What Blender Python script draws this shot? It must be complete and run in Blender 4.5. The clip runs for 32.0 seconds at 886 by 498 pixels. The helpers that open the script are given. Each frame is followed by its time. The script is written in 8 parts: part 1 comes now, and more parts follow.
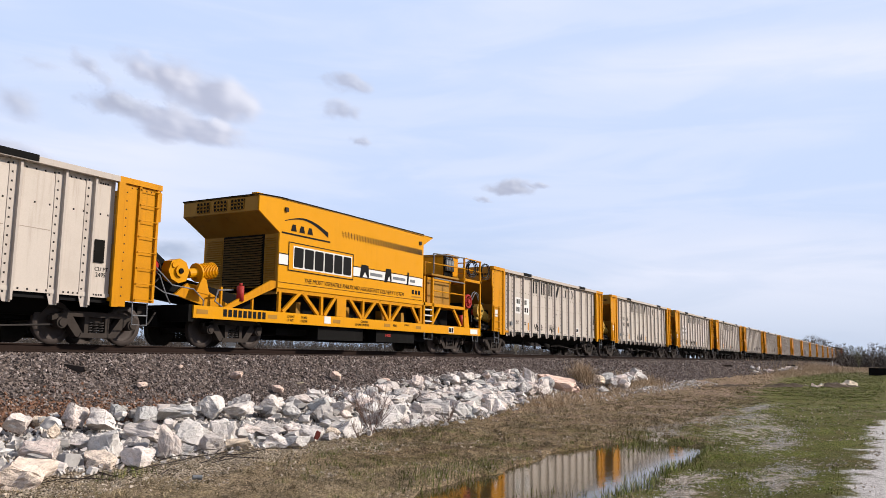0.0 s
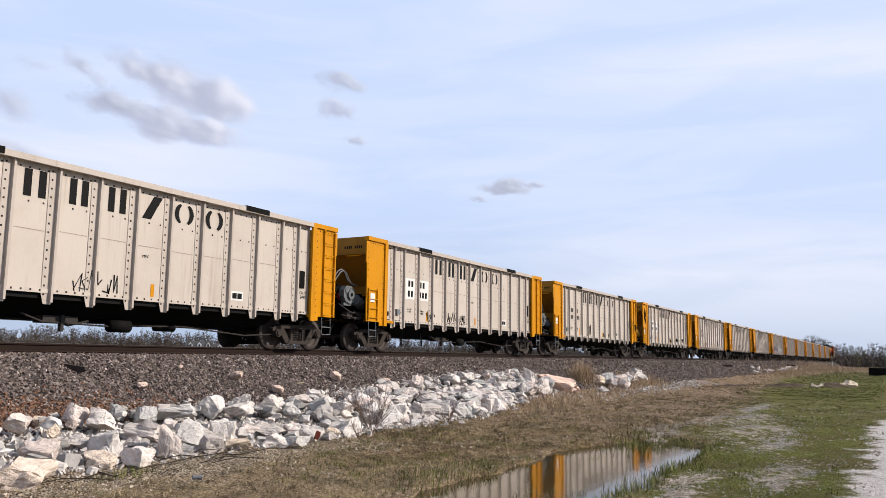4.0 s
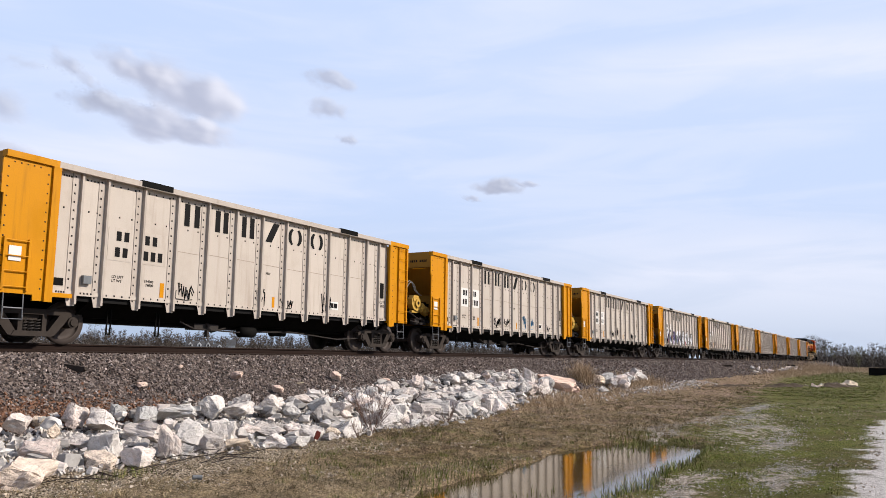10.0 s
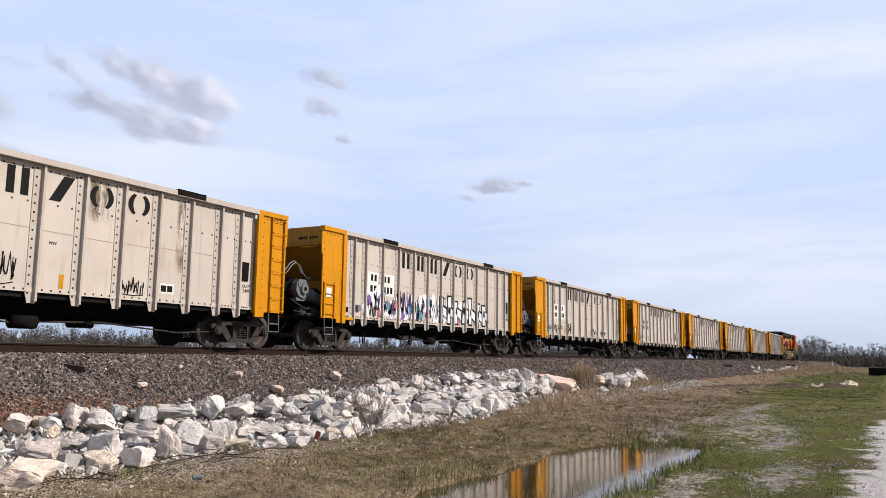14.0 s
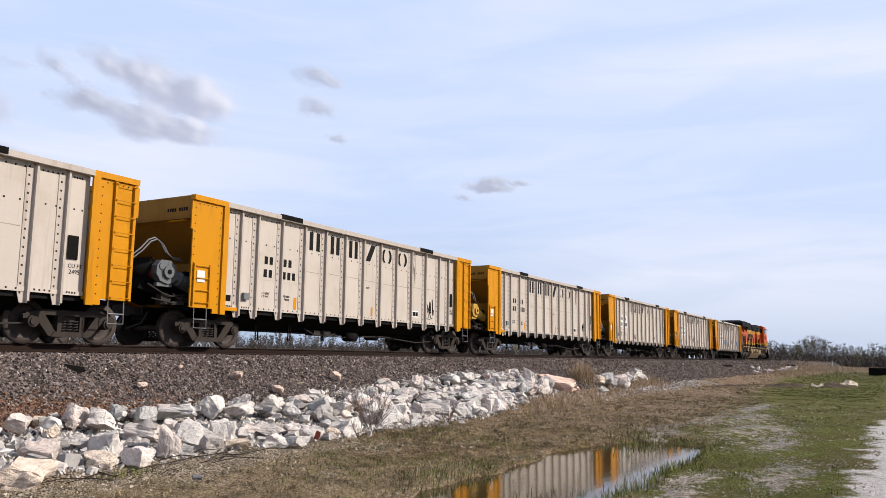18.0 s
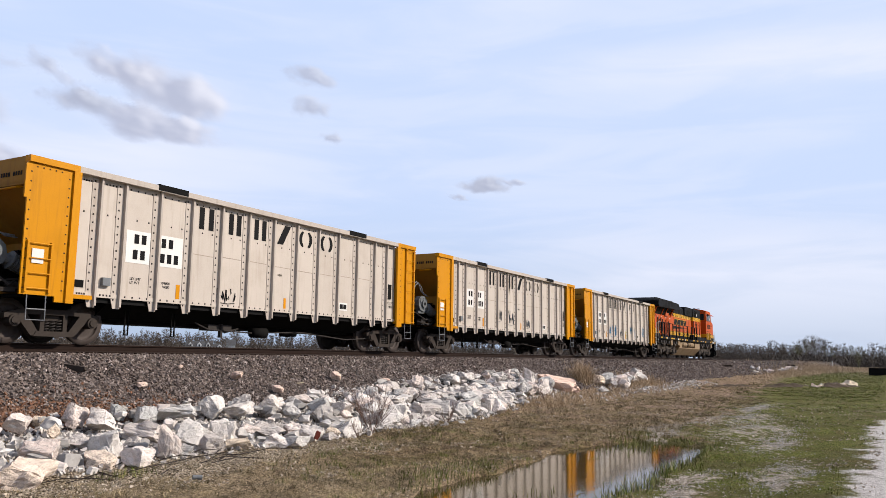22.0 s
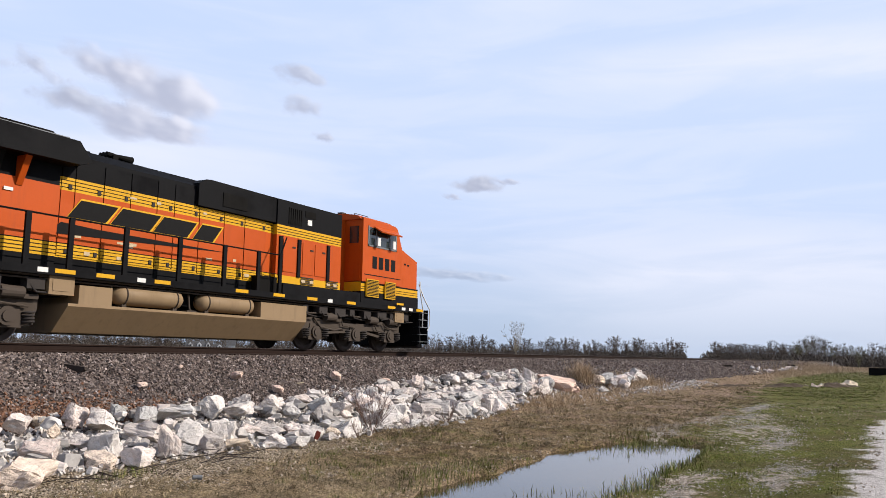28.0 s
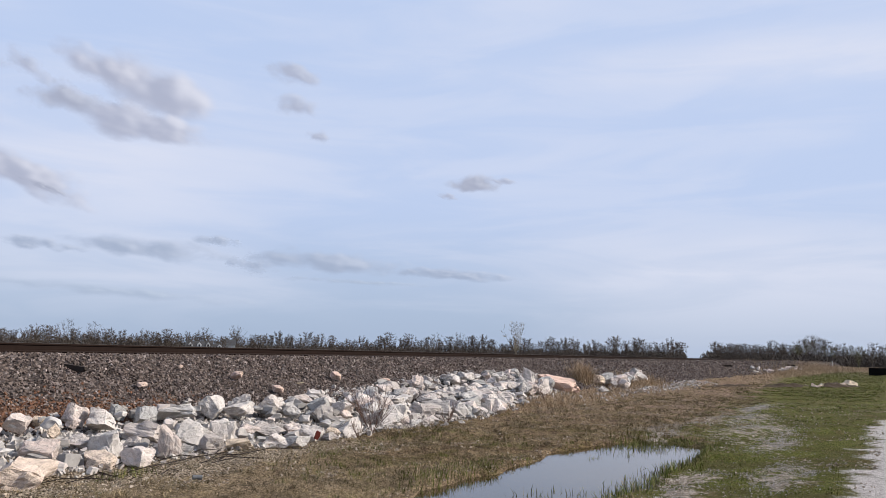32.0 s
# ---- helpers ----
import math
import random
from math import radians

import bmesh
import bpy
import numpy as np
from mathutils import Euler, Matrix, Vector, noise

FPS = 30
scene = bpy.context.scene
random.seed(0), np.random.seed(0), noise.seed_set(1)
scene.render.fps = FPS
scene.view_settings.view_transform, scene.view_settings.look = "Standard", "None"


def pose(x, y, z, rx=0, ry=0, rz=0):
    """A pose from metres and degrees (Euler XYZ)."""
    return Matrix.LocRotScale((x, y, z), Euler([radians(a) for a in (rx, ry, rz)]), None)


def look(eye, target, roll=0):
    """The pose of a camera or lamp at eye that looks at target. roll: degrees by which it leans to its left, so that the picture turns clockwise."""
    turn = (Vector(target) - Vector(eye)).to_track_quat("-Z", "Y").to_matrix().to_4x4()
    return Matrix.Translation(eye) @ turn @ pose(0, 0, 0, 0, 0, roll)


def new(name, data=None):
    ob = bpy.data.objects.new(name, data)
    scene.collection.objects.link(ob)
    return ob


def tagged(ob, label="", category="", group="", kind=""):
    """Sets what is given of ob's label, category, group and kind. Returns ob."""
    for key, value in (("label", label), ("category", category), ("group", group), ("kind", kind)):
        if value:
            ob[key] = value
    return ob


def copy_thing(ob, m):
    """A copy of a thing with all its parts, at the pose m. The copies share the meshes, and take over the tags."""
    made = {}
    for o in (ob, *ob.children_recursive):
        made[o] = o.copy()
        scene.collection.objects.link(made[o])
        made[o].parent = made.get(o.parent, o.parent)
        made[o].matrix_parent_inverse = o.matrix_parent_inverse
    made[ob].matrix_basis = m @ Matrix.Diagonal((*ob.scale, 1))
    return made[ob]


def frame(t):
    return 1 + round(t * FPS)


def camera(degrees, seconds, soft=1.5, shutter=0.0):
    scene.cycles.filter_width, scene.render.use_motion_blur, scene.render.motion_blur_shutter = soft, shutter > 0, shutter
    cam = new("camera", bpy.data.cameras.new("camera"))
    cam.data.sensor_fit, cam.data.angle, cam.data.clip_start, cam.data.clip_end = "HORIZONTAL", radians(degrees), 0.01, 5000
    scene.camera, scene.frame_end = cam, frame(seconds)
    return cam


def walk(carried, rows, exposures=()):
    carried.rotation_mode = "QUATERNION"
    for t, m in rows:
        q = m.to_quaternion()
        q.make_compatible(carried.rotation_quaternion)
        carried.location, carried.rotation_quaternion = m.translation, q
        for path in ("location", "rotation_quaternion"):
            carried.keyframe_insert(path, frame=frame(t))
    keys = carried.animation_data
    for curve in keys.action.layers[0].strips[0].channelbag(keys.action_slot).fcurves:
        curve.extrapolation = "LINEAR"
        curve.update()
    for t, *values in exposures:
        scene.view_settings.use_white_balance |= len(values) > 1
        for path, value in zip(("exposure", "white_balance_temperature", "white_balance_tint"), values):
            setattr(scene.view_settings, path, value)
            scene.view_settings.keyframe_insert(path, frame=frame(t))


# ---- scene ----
# The rails run along x; the top of the rail is z = 0; the train rolls towards -x.
TRACK = 16.84          # y of the track's centre line
WATER = -1.87          # level of the ditch water
EYE = (0.0, 0.0, -0.177)
VIEW = (0.86187, 0.48887, 0.13486)

cam = camera(58.43, 32.0, soft=0.5)
stand = look(EYE, (EYE[0] + VIEW[0], EYE[1] + VIEW[1], EYE[2] + VIEW[2]), 0.77)
walk(cam, [(0.0, stand), (32.0, stand)], [(0.0, 0.18, 6500, 10), (25.5, 0.18, 6500, 10), (29.2, 0.20, 6500, 10), (30.0, 0.08, 6500, 10), (31.0, -0.02, 6420, 10), (32.0, -0.05, 6420, 10)])

# ---- light ----
SUN_DIR = Vector((0.42, -0.74, 0.56)).normalized()   # towards the sun: behind the camera
sun = new("sun", bpy.data.lights.new("sun", "SUN"))
sun.data.energy, sun.data.angle, sun.data.color = 5.0, radians(0.8), (1.0, 0.918, 0.82)
sun.matrix_world = look(SUN_DIR * 50, (0, 0, 0))


class Graph:
    """Short-hand for shader nodes."""
    def __init__(self, tree):
        self.tree = tree
        tree.nodes.clear()

    def add(self, kind, links=()):
        n = self.tree.nodes.new(kind)
        for key, value in dict(links).items():
            if isinstance(value, bpy.types.NodeSocket):
                self.tree.links.new(value, n.inputs[key])
            else:
                n.inputs[key].default_value = value
        return n

    def noise(self, vector, scale, detail=4.0, rough=0.55, distort=0.0):
        return self.add("ShaderNodeTexNoise", {"Vector": vector, "Scale": scale, "Detail": detail, "Roughness": rough, "Distortion": distort}).outputs["Fac"]

    def ramp(self, fac, lo, hi, a=0.0, b=1.0):
        n = self.add("ShaderNodeMapRange")
        n.interpolation_type = "SMOOTHSTEP"
        for key, value in (("Value", fac), ("From Min", lo), ("From Max", hi), ("To Min", a), ("To Max", b)):
            if isinstance(value, bpy.types.NodeSocket):
                self.tree.links.new(value, n.inputs[key])
            else:
                n.inputs[key].default_value = value
        return n.outputs[0]

    def mix(self, fac, a, b, blend="MIX"):
        n = self.add("ShaderNodeMix")
        n.data_type, n.blend_type = "RGBA", blend
        for key, value in ((0, fac), (6, a), (7, b)):
            if isinstance(value, bpy.types.NodeSocket):
                self.tree.links.new(value, n.inputs[key])
            else:
                n.inputs[key].default_value = (*value, 1.0) if isinstance(value, tuple) and len(value) == 3 else value
        return n.outputs[2]

    def math(self, op, a, b=0.0):
        n = self.add("ShaderNodeMath")
        n.operation = op
        for i, value in enumerate((a, b)):
            if isinstance(value, bpy.types.NodeSocket):
                self.tree.links.new(value, n.inputs[i])
            else:
                n.inputs[i].default_value = value
        return n.outputs[0]

    def scaled(self, vector, s):
        return self.add("ShaderNodeMapping", {"Vector": vector, "Scale": s}).outputs[0]


# sky: clear-air scattering under a thin high veil
world = bpy.data.worlds.new("sky")
scene.world = world
world.use_nodes = True
g = Graph(world.node_tree)
sky = g.add("ShaderNodeTexSky")
sky.sky_type, sky.sun_disc = "NISHITA", False
sky.sun_elevation, sky.sun_rotation = math.asin(SUN_DIR.z), math.atan2(SUN_DIR.x, SUN_DIR.y)
sky.air_density, sky.dust_density, sky.ozone_density = 1.0, 1.5, 1.5
way = g.add("ShaderNodeTexCoord").outputs["Generated"]
stretch = g.scaled(way, (1.0, 1.0, 4.5))
veil = g.math("ADD", g.math("MULTIPLY", g.ramp(g.noise(stretch, 1.7, 4.0, 0.45, 0.3), 0.38, 0.70), 0.72), g.math("MULTIPLY", g.ramp(g.noise(g.scaled(way, (1.0, 1.0, 6.0)), 3.4, 6.0, 0.55, 0.6), 0.40, 0.66), 0.36))
split = g.add("ShaderNodeSeparateXYZ", {"Vector": way})
low = split.outputs["Z"]
haze = g.ramp(split.outputs["X"], 0.35, 1.0, 0.0, 0.12)
air = g.mix(g.ramp(low, 0.02, 0.20), (4.60, 5.80, 7.95), (5.80, 7.1, 9.9))
base = g.mix(g.math("MULTIPLY", g.ramp(low, 0.0, 0.32, 0.85, 0.94), g.ramp(low, 0.42, 0.80, 1.0, 0.12)), sky.outputs[0], air)
tone = g.mix(g.math("MULTIPLY", g.math("ADD", g.math("MULTIPLY", veil, 0.68), haze), g.math("MULTIPLY", g.ramp(low, 0.0, 0.12, 0.35, 1.0), g.ramp(low, 0.42, 0.75, 1.0, 0.15))), base, (8.35, 8.6, 9.85))
g.add("ShaderNodeOutputWorld", {"Surface": g.add("ShaderNodeBackground", {"Color": tone, "Strength": 0.093}).outputs[0]})


# ---- materials ----
def material(name):
    m = bpy.data.materials.new(name)
    m.use_nodes = True
    return m, Graph(m.node_tree)


def finish(g, color, rough=0.6, metal=0.0, bump=None, depth=0.01, strength=0.6, spec=0.3):
    links = {"Base Color": color if isinstance(color, bpy.types.NodeSocket) else (*color, 1.0), "Roughness": rough, "Metallic": metal, "Specular IOR Level": spec}
    if bump is not None:
        links["Normal"] = g.add("ShaderNodeBump", {"Height": bump, "Distance": depth, "Strength": strength}).outputs[0]
    g.add("ShaderNodeOutputMaterial", {"Surface": g.add("ShaderNodeBsdfPrincipled", links).outputs[0]})


def paint(name, color, dirt=(0.16, 0.12, 0.085), amount=0.5, rough=0.5, metal=0.0, streak=1.0, vary=0.06, spec=0.2):
    """Weathered paint: vertical streaks, blotches of dust and fine grain."""
    m, g = material(name)
    color, dirt = tuple(0.76 * v for v in color), tuple(0.7 * v for v in dirt)
    c = g.add("ShaderNodeTexCoord").outputs["Object"]
    one = g.add("ShaderNodeObjectInfo").outputs["Random"]
    shift = g.add("ShaderNodeVectorMath", {0: c})
    g.tree.links.new(g.math("MULTIPLY", one, 41.0), shift.inputs[1])
    c = shift.outputs[0]
    streaks = g.ramp(g.noise(g.scaled(c, (5.0, 5.0, 0.35)), 1.3, 5.0, 0.65), 0.50, 0.80)
    blotch = g.ramp(g.noise(c, 0.9, 5.0, 0.6), 0.42, 0.75)
    grain = g.noise(c, 55.0, 3.0, 0.7)
    shade = g.mix(g.math("MULTIPLY", one, vary * 4), color, tuple(v * 0.75 for v in color))
    col = g.mix(g.math("MULTIPLY", streaks, 0.55 * amount * streak), shade, dirt)
    col = g.mix(g.math("MULTIPLY", blotch, 0.40 * amount), col, tuple(0.5 * (d + v) for d, v in zip(dirt, color)))
    col = g.mix(g.ramp(grain, 0.35, 0.75, 0.0, 0.10), col, dirt)
    finish(g, col, g.ramp(blotch, 0.0, 1.0, rough, min(1.0, rough + 0.25)), metal, g.noise(c, 7.0, 4.0), 0.004, 0.5, 0.08 if max(color) < 0.05 else spec)
    return m


def plain(name, color, rough=0.6, metal=0.0):
    m, g = material(name)
    color = tuple(0.72 * v for v in color)
    c = g.add("ShaderNodeTexCoord").outputs["Object"]
    n = g.noise(c, 6.0, 5.0, 0.65)
    col = g.mix(g.ramp(n, 0.3, 0.75, 0.0, 0.5), color, tuple(v * 0.6 for v in color))
    finish(g, col, rough, metal, g.noise(c, 40.0, 3.0), 0.003, 0.4, 0.10 if max(color) < 0.05 else 0.3)
    return m


CREAM = paint("cream_paint", (0.64, 0.56, 0.485), (0.24, 0.155, 0.095), 0.85, 0.5, streak=0.75, vary=0.08)
CREAM_POST = paint("cream_post_paint", (0.57, 0.495, 0.43), (0.20, 0.13, 0.085), 0.7, 0.5)
SEAM = paint("rusty_seam_paint", (0.40, 0.33, 0.27), (0.2, 0.13, 0.08), 0.8)
YELLOW = paint("yellow_paint", (0.70, 0.285, 0.0), (0.15, 0.065, 0.012), 0.8, 0.45, spec=0.12)
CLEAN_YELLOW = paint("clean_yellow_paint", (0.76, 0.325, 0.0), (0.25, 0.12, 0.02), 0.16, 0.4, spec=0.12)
GEAR_YELLOW = paint("aged_cream_yellow_paint", (0.66, 0.40, 0.075), (0.20, 0.12, 0.05), 0.7, 0.5)
# darker, dirtier yellow; on end faces it puts their shade into the colour
YELLOW_DULL = paint("dull_yellow_paint", (0.42, 0.205, 0.022), (0.08, 0.05, 0.025), 0.7, 0.6)
BLACK = paint("black_paint", (0.007, 0.0065, 0.006), (0.024, 0.02, 0.016), 0.5, 0.8)
STEEL = plain("dirty_steel", (0.055, 0.047, 0.043), 0.75)
TRUCK = plain("truck_grime", (0.058, 0.046, 0.039), 0.8)
WHEEL = plain("wheel_steel", (0.075, 0.056, 0.048), 0.75)
TREAD = plain("polished_tread", (0.42, 0.40, 0.38), 0.32, 0.9)
WHITE = paint("white_decal", (0.86, 0.83, 0.79), (0.3, 0.25, 0.2), 0.25, 0.5)
INK = plain("black_lettering", (0.009, 0.0085, 0.0085), 0.7)
GREY = plain("grey_steel_paint", (0.20, 0.21, 0.22), 0.5)
RUBBER = plain("black_hose", (0.015, 0.015, 0.016), 0.5)
HOSE = plain("grey_hose", (0.24, 0.245, 0.26), 0.5)
RED = paint("red_paint", (0.45, 0.03, 0.025), (0.1, 0.05, 0.03), 0.4, 0.45)
RAIL = plain("rusty_rail", (0.030, 0.018, 0.014), 0.9)
RIM = plain("worn_rim", (0.30, 0.28, 0.27), 0.5, 0.6)


# pale gravel patches in the grass: x, y, half length, half width
GRAVEL_SPOTS = [(20.3, 2.9, 3.6, 0.85), (24.0, 3.6, 2.4, 0.5), (22.8, 4.5, 2.0, 0.5), (17.6, 4.5, 1.2, 0.3), (20.0, 5.0, 1.6, 0.40), (12.4, 1.45, 1.9, 0.45), (10.8, 2.45, 1.4, 0.35), (16.3, 2.1, 1.8, 0.35), (29.0, 4.2, 3.2, 0.5)]


def ground_material():
    """Ditch ground: damp earth, matted thatch, fresh grass, gravel patches and the gravel lane."""
    m, g = material("ditch_ground")
    c = g.add("ShaderNodeTexCoord").outputs["Object"]
    xyz = g.add("ShaderNodeSeparateXYZ", {"Vector": c})
    X, Y = xyz.outputs["X"], xyz.outputs["Y"]
    big, mid, small = g.noise(c, 0.22, 4.0), g.noise(c, 1.3, 6.0, 0.62, 0.4), g.noise(c, 5.5, 6.0, 0.70, 0.3)
    fine = g.noise(c, 30.0, 5.0, 0.78)
    strands = g.noise(g.scaled(c, (1.0, 2.2, 1.0)), 22.0, 6.0, 0.78, 1.2)
    grit = g.add("ShaderNodeTexVoronoi", {"Vector": c, "Scale": 30.0})
    shade = g.add("ShaderNodeSeparateColor", {"Color": grit.outputs["Color"]}).outputs[0]
    soil = g.mix(g.ramp(fine, 0.35, 0.65), (0.033, 0.022, 0.013), (0.158, 0.109, 0.069))
    thatch = g.mix(g.ramp(strands, 0.42, 0.60), (0.044, 0.030, 0.016), (0.468, 0.335, 0.195))
    turf = g.mix(g.ramp(small, 0.38, 0.56), soil, thatch)
    olive = g.mix(g.ramp(strands, 0.38, 0.62), (0.030, 0.026, 0.009), (0.188, 0.156, 0.056))
    turf = g.mix(g.ramp(g.math("ADD", g.math("MULTIPLY", mid, 0.7), g.math("MULTIPLY", small, 0.5)), 0.57, 0.70, 0.0, 0.75), turf, olive)
    # paler dry mat at the near end of the bank
    mat = g.mix(g.ramp(strands, 0.40, 0.58), (0.075, 0.056, 0.034), (0.50, 0.385, 0.255))
    turf = g.mix(g.math("MULTIPLY", g.ramp(X, 12.0, 8.0), g.ramp(small, 0.36, 0.56, 0.25, 0.85)), turf, mat)
    # bare trodden earth along the foot of the ballast
    earth = g.mix(g.ramp(small, 0.36, 0.62), (0.105, 0.070, 0.052), (0.40, 0.285, 0.215))
    earth = g.mix(g.ramp(fine, 0.56, 0.70, 0.0, 0.55), earth, (0.450, 0.356, 0.281))
    far = g.math("MULTIPLY", g.ramp(X, 15.0, 27.0), g.ramp(g.math("ADD", mid, small), 0.84, 1.08, 0.95, 0.35))
    col = g.mix(far, turf, earth)
    # fresh grass away from the track
    green = g.mix(g.ramp(strands, 0.38, 0.60), (0.025, 0.030, 0.007), (0.190, 0.205, 0.048))
    green = g.mix(g.ramp(g.noise(c, 0.55, 4.0, 0.6, 0.5), 0.44, 0.60, 0.0, 0.75), green, (0.098, 0.091, 0.034))
    green = g.mix(g.ramp(g.math("ADD", g.math("MULTIPLY", small, 0.6), g.math("MULTIPLY", mid, 0.6)), 0.60, 0.72, 0.0, 0.8), green, turf)
    edge = g.math("SUBTRACT", g.math("ADD", g.math("MULTIPLY", X, 0.085), 3.1), Y)
    where = g.math("ADD", edge, g.math("ADD", g.math("MULTIPLY", g.math("SUBTRACT", mid, 0.5), 6.0), g.math("MULTIPLY", g.math("SUBTRACT", small, 0.5), 3.0)))
    col = g.mix(g.ramp(where, -0.2, 1.3, 0.0, 0.92), col, green)
    # stony strip before the boulders
    chips = g.mix(shade, (0.220, 0.171, 0.116), (0.660, 0.550, 0.418))
    chips = g.mix(g.ramp(grit.outputs["Distance"], 0.42, 0.72), chips, (0.05, 0.036, 0.024))
    strip = g.math("MULTIPLY", g.ramp(g.math("ADD", Y, g.math("MULTIPLY", mid, 1.6)), 8.5, 9.5), g.ramp(X, 15.0, 10.0))
    col = g.mix(g.math("MULTIPLY", strip, 0.85), col, chips)
    # dry open ground farther on
    col = g.mix(g.ramp(g.math("ADD", X, g.math("MULTIPLY", big, 60.0)), 110.0, 165.0, 0.0, 0.75), col, g.mix(g.ramp(small, 0.4, 0.6), (0.075, 0.060, 0.032), (0.21, 0.165, 0.10)))
    # gravel
    pale = g.mix(shade, (0.30, 0.245, 0.195), (0.74, 0.655, 0.57))
    pale = g.mix(g.ramp(fine, 0.44, 0.66), pale, (0.208, 0.168, 0.136))
    spot = None
    for cx, cy, rx, ry in GRAVEL_SPOTS:
        u, w = g.math("DIVIDE", g.math("SUBTRACT", X, cx), rx), g.math("DIVIDE", g.math("SUBTRACT", Y, cy), ry)
        e = g.math("SUBTRACT", 1.0, g.math("ADD", g.math("MULTIPLY", u, u), g.math("MULTIPLY", w, w)))
        spot = e if spot is None else g.math("MAXIMUM", spot, e)
    spot = g.math("ADD", spot, g.math("ADD", g.math("MULTIPLY", g.math("SUBTRACT", mid, 0.5), 5.5), g.math("MULTIPLY", g.math("SUBTRACT", small, 0.56), 9.0)))
    col = g.mix(g.ramp(spot, -0.1, 1.1, 0.0, 0.95), col, pale)
    white = g.mix(g.ramp(fine, 0.40, 0.64), (0.80, 0.755, 0.73), (0.40, 0.355, 0.33))
    reach = g.ramp(X, 23.0, 30.0, 0.0, 1.2)
    lane = g.ramp(g.math("ADD", g.math("ADD", Y, reach), g.math("ADD", g.math("MULTIPLY", mid, 1.6), g.math("MULTIPLY", small, 0.9))), 1.90, 1.62)
    verge = g.ramp(g.math("ADD", Y, g.math("MULTIPLY", small, 0.8)), -3.6, -3.0)
    col = g.mix(g.math("MULTIPLY", lane, verge), col, white)
    col = g.mix(g.ramp(Y, 26.0, 60.0), col, (0.12, 0.105, 0.07))
    h = g.math("ADD", g.math("MULTIPLY", fine, 0.35), g.math("ADD", g.math("MULTIPLY", strands, 0.45), g.math("MULTIPLY", small, 0.9)))
    finish(g, col, 0.95, 0.0, h, 0.10, 1.0, 0.05)
    return m


def ballast_material(name, dark, light, rust):
    m, g = material(name)
    c = g.add("ShaderNodeTexCoord").outputs["Object"]
    cell = g.add("ShaderNodeTexVoronoi", {"Vector": c, "Scale": 17.0})
    tone = g.add("ShaderNodeSeparateColor", {"Color": cell.outputs["Color"]}).outputs[0]
    col = g.mix(tone, dark, light)
    patch = g.ramp(g.noise(c, 0.55, 4.0, 0.6), 0.50, 0.72)
    col = g.mix(g.math("MULTIPLY", patch, 0.55), col, rust)
    gap = g.ramp(cell.outputs["Distance"], 0.42, 0.75)
    col = g.mix(gap, col, tuple(0.35 * v for v in dark))
    slope = g.add("ShaderNodeSeparateColor", {"Color": cell.outputs["Color"]}).outputs[1]
    h = g.math("ADD", g.math("MULTIPLY", g.math("SUBTRACT", 1.0, cell.outputs["Distance"]), 0.5), g.math("MULTIPLY", slope, 0.5))
    finish(g, col, 0.9, 0.0, h, 0.030, 1.0, 0.15)
    return m


def stone_material(name, colors, vein, scale=1.0, island=False, relief=0.10):
    """Broken rock: two tones, veins, chips; each stone a shade of its own."""
    m, g = material(name)
    c = g.add("ShaderNodeTexCoord").outputs["Object"]
    one = g.add("ShaderNodeNewGeometry").outputs["Random Per Island"] if island else g.add("ShaderNodeObjectInfo").outputs["Random"]
    ramp = g.add("ShaderNodeValToRGB", {"Fac": one})
    ramp.color_ramp.elements[0].color, ramp.color_ramp.elements[1].color = (*colors[0], 1), (*colors[-1], 1)
    for i, col in enumerate(colors[1:-1]):
        ramp.color_ramp.elements.new((i + 1) / (len(colors) - 1)).color = (*col, 1)
    n = g.noise(c, 3.0 * scale, 7.0, 0.68)
    veins = g.ramp(g.noise(g.scaled(c, (1.0, 1.0, 1.5)), 3.2 * scale, 7.0, 0.70, 0.8), 0.48, 0.64)
    col = g.mix(g.math("MULTIPLY", veins, 0.42), ramp.outputs[0], vein)
    stain = g.ramp(g.noise(c, 1.6 * scale, 6.0, 0.66, 1.0), 0.50, 0.66, 0.0, 0.55)
    col = g.mix(stain, col, tuple(0.66 * a for a in vein))
    col = g.mix(g.ramp(n, 0.48, 0.72, 0.0, 0.24), col, tuple(0.6 * v for v in colors[0]))
    speck = g.noise(c, 38.0 * scale, 3.0, 0.8)
    col = g.mix(g.ramp(speck, 0.60, 0.78, 0.0, 0.32), col, tuple(0.4 * v for v in colors[0]))
    h = g.math("ADD", n, g.math("ADD", g.math("MULTIPLY", veins, -0.08), g.math("MULTIPLY", speck, 0.05)))
    finish(g, col, 0.9, 0.0, h, relief / scale, 0.9, 0.2)
    return m


GROUND = ground_material()
BALLAST = ballast_material("ballast_bed", (0.035, 0.028, 0.025), (0.15, 0.122, 0.11), (0.11, 0.058, 0.036))
BALLAST_STONE = stone_material("ballast_stone", [(0.040, 0.030, 0.026), (0.12, 0.092, 0.082), (0.235, 0.190, 0.170), (0.055, 0.041, 0.036), (0.17, 0.133, 0.118), (0.085, 0.065, 0.057), (0.40, 0.34, 0.31)], (0.2, 0.15, 0.12), 2.0, True, 0.008)
RUST_STONE = stone_material("rusty_stone", [(0.12, 0.055, 0.032), (0.20, 0.10, 0.06), (0.09, 0.05, 0.035), (0.26, 0.15, 0.095)], (0.15, 0.09, 0.06), 2.0, True, 0.008)
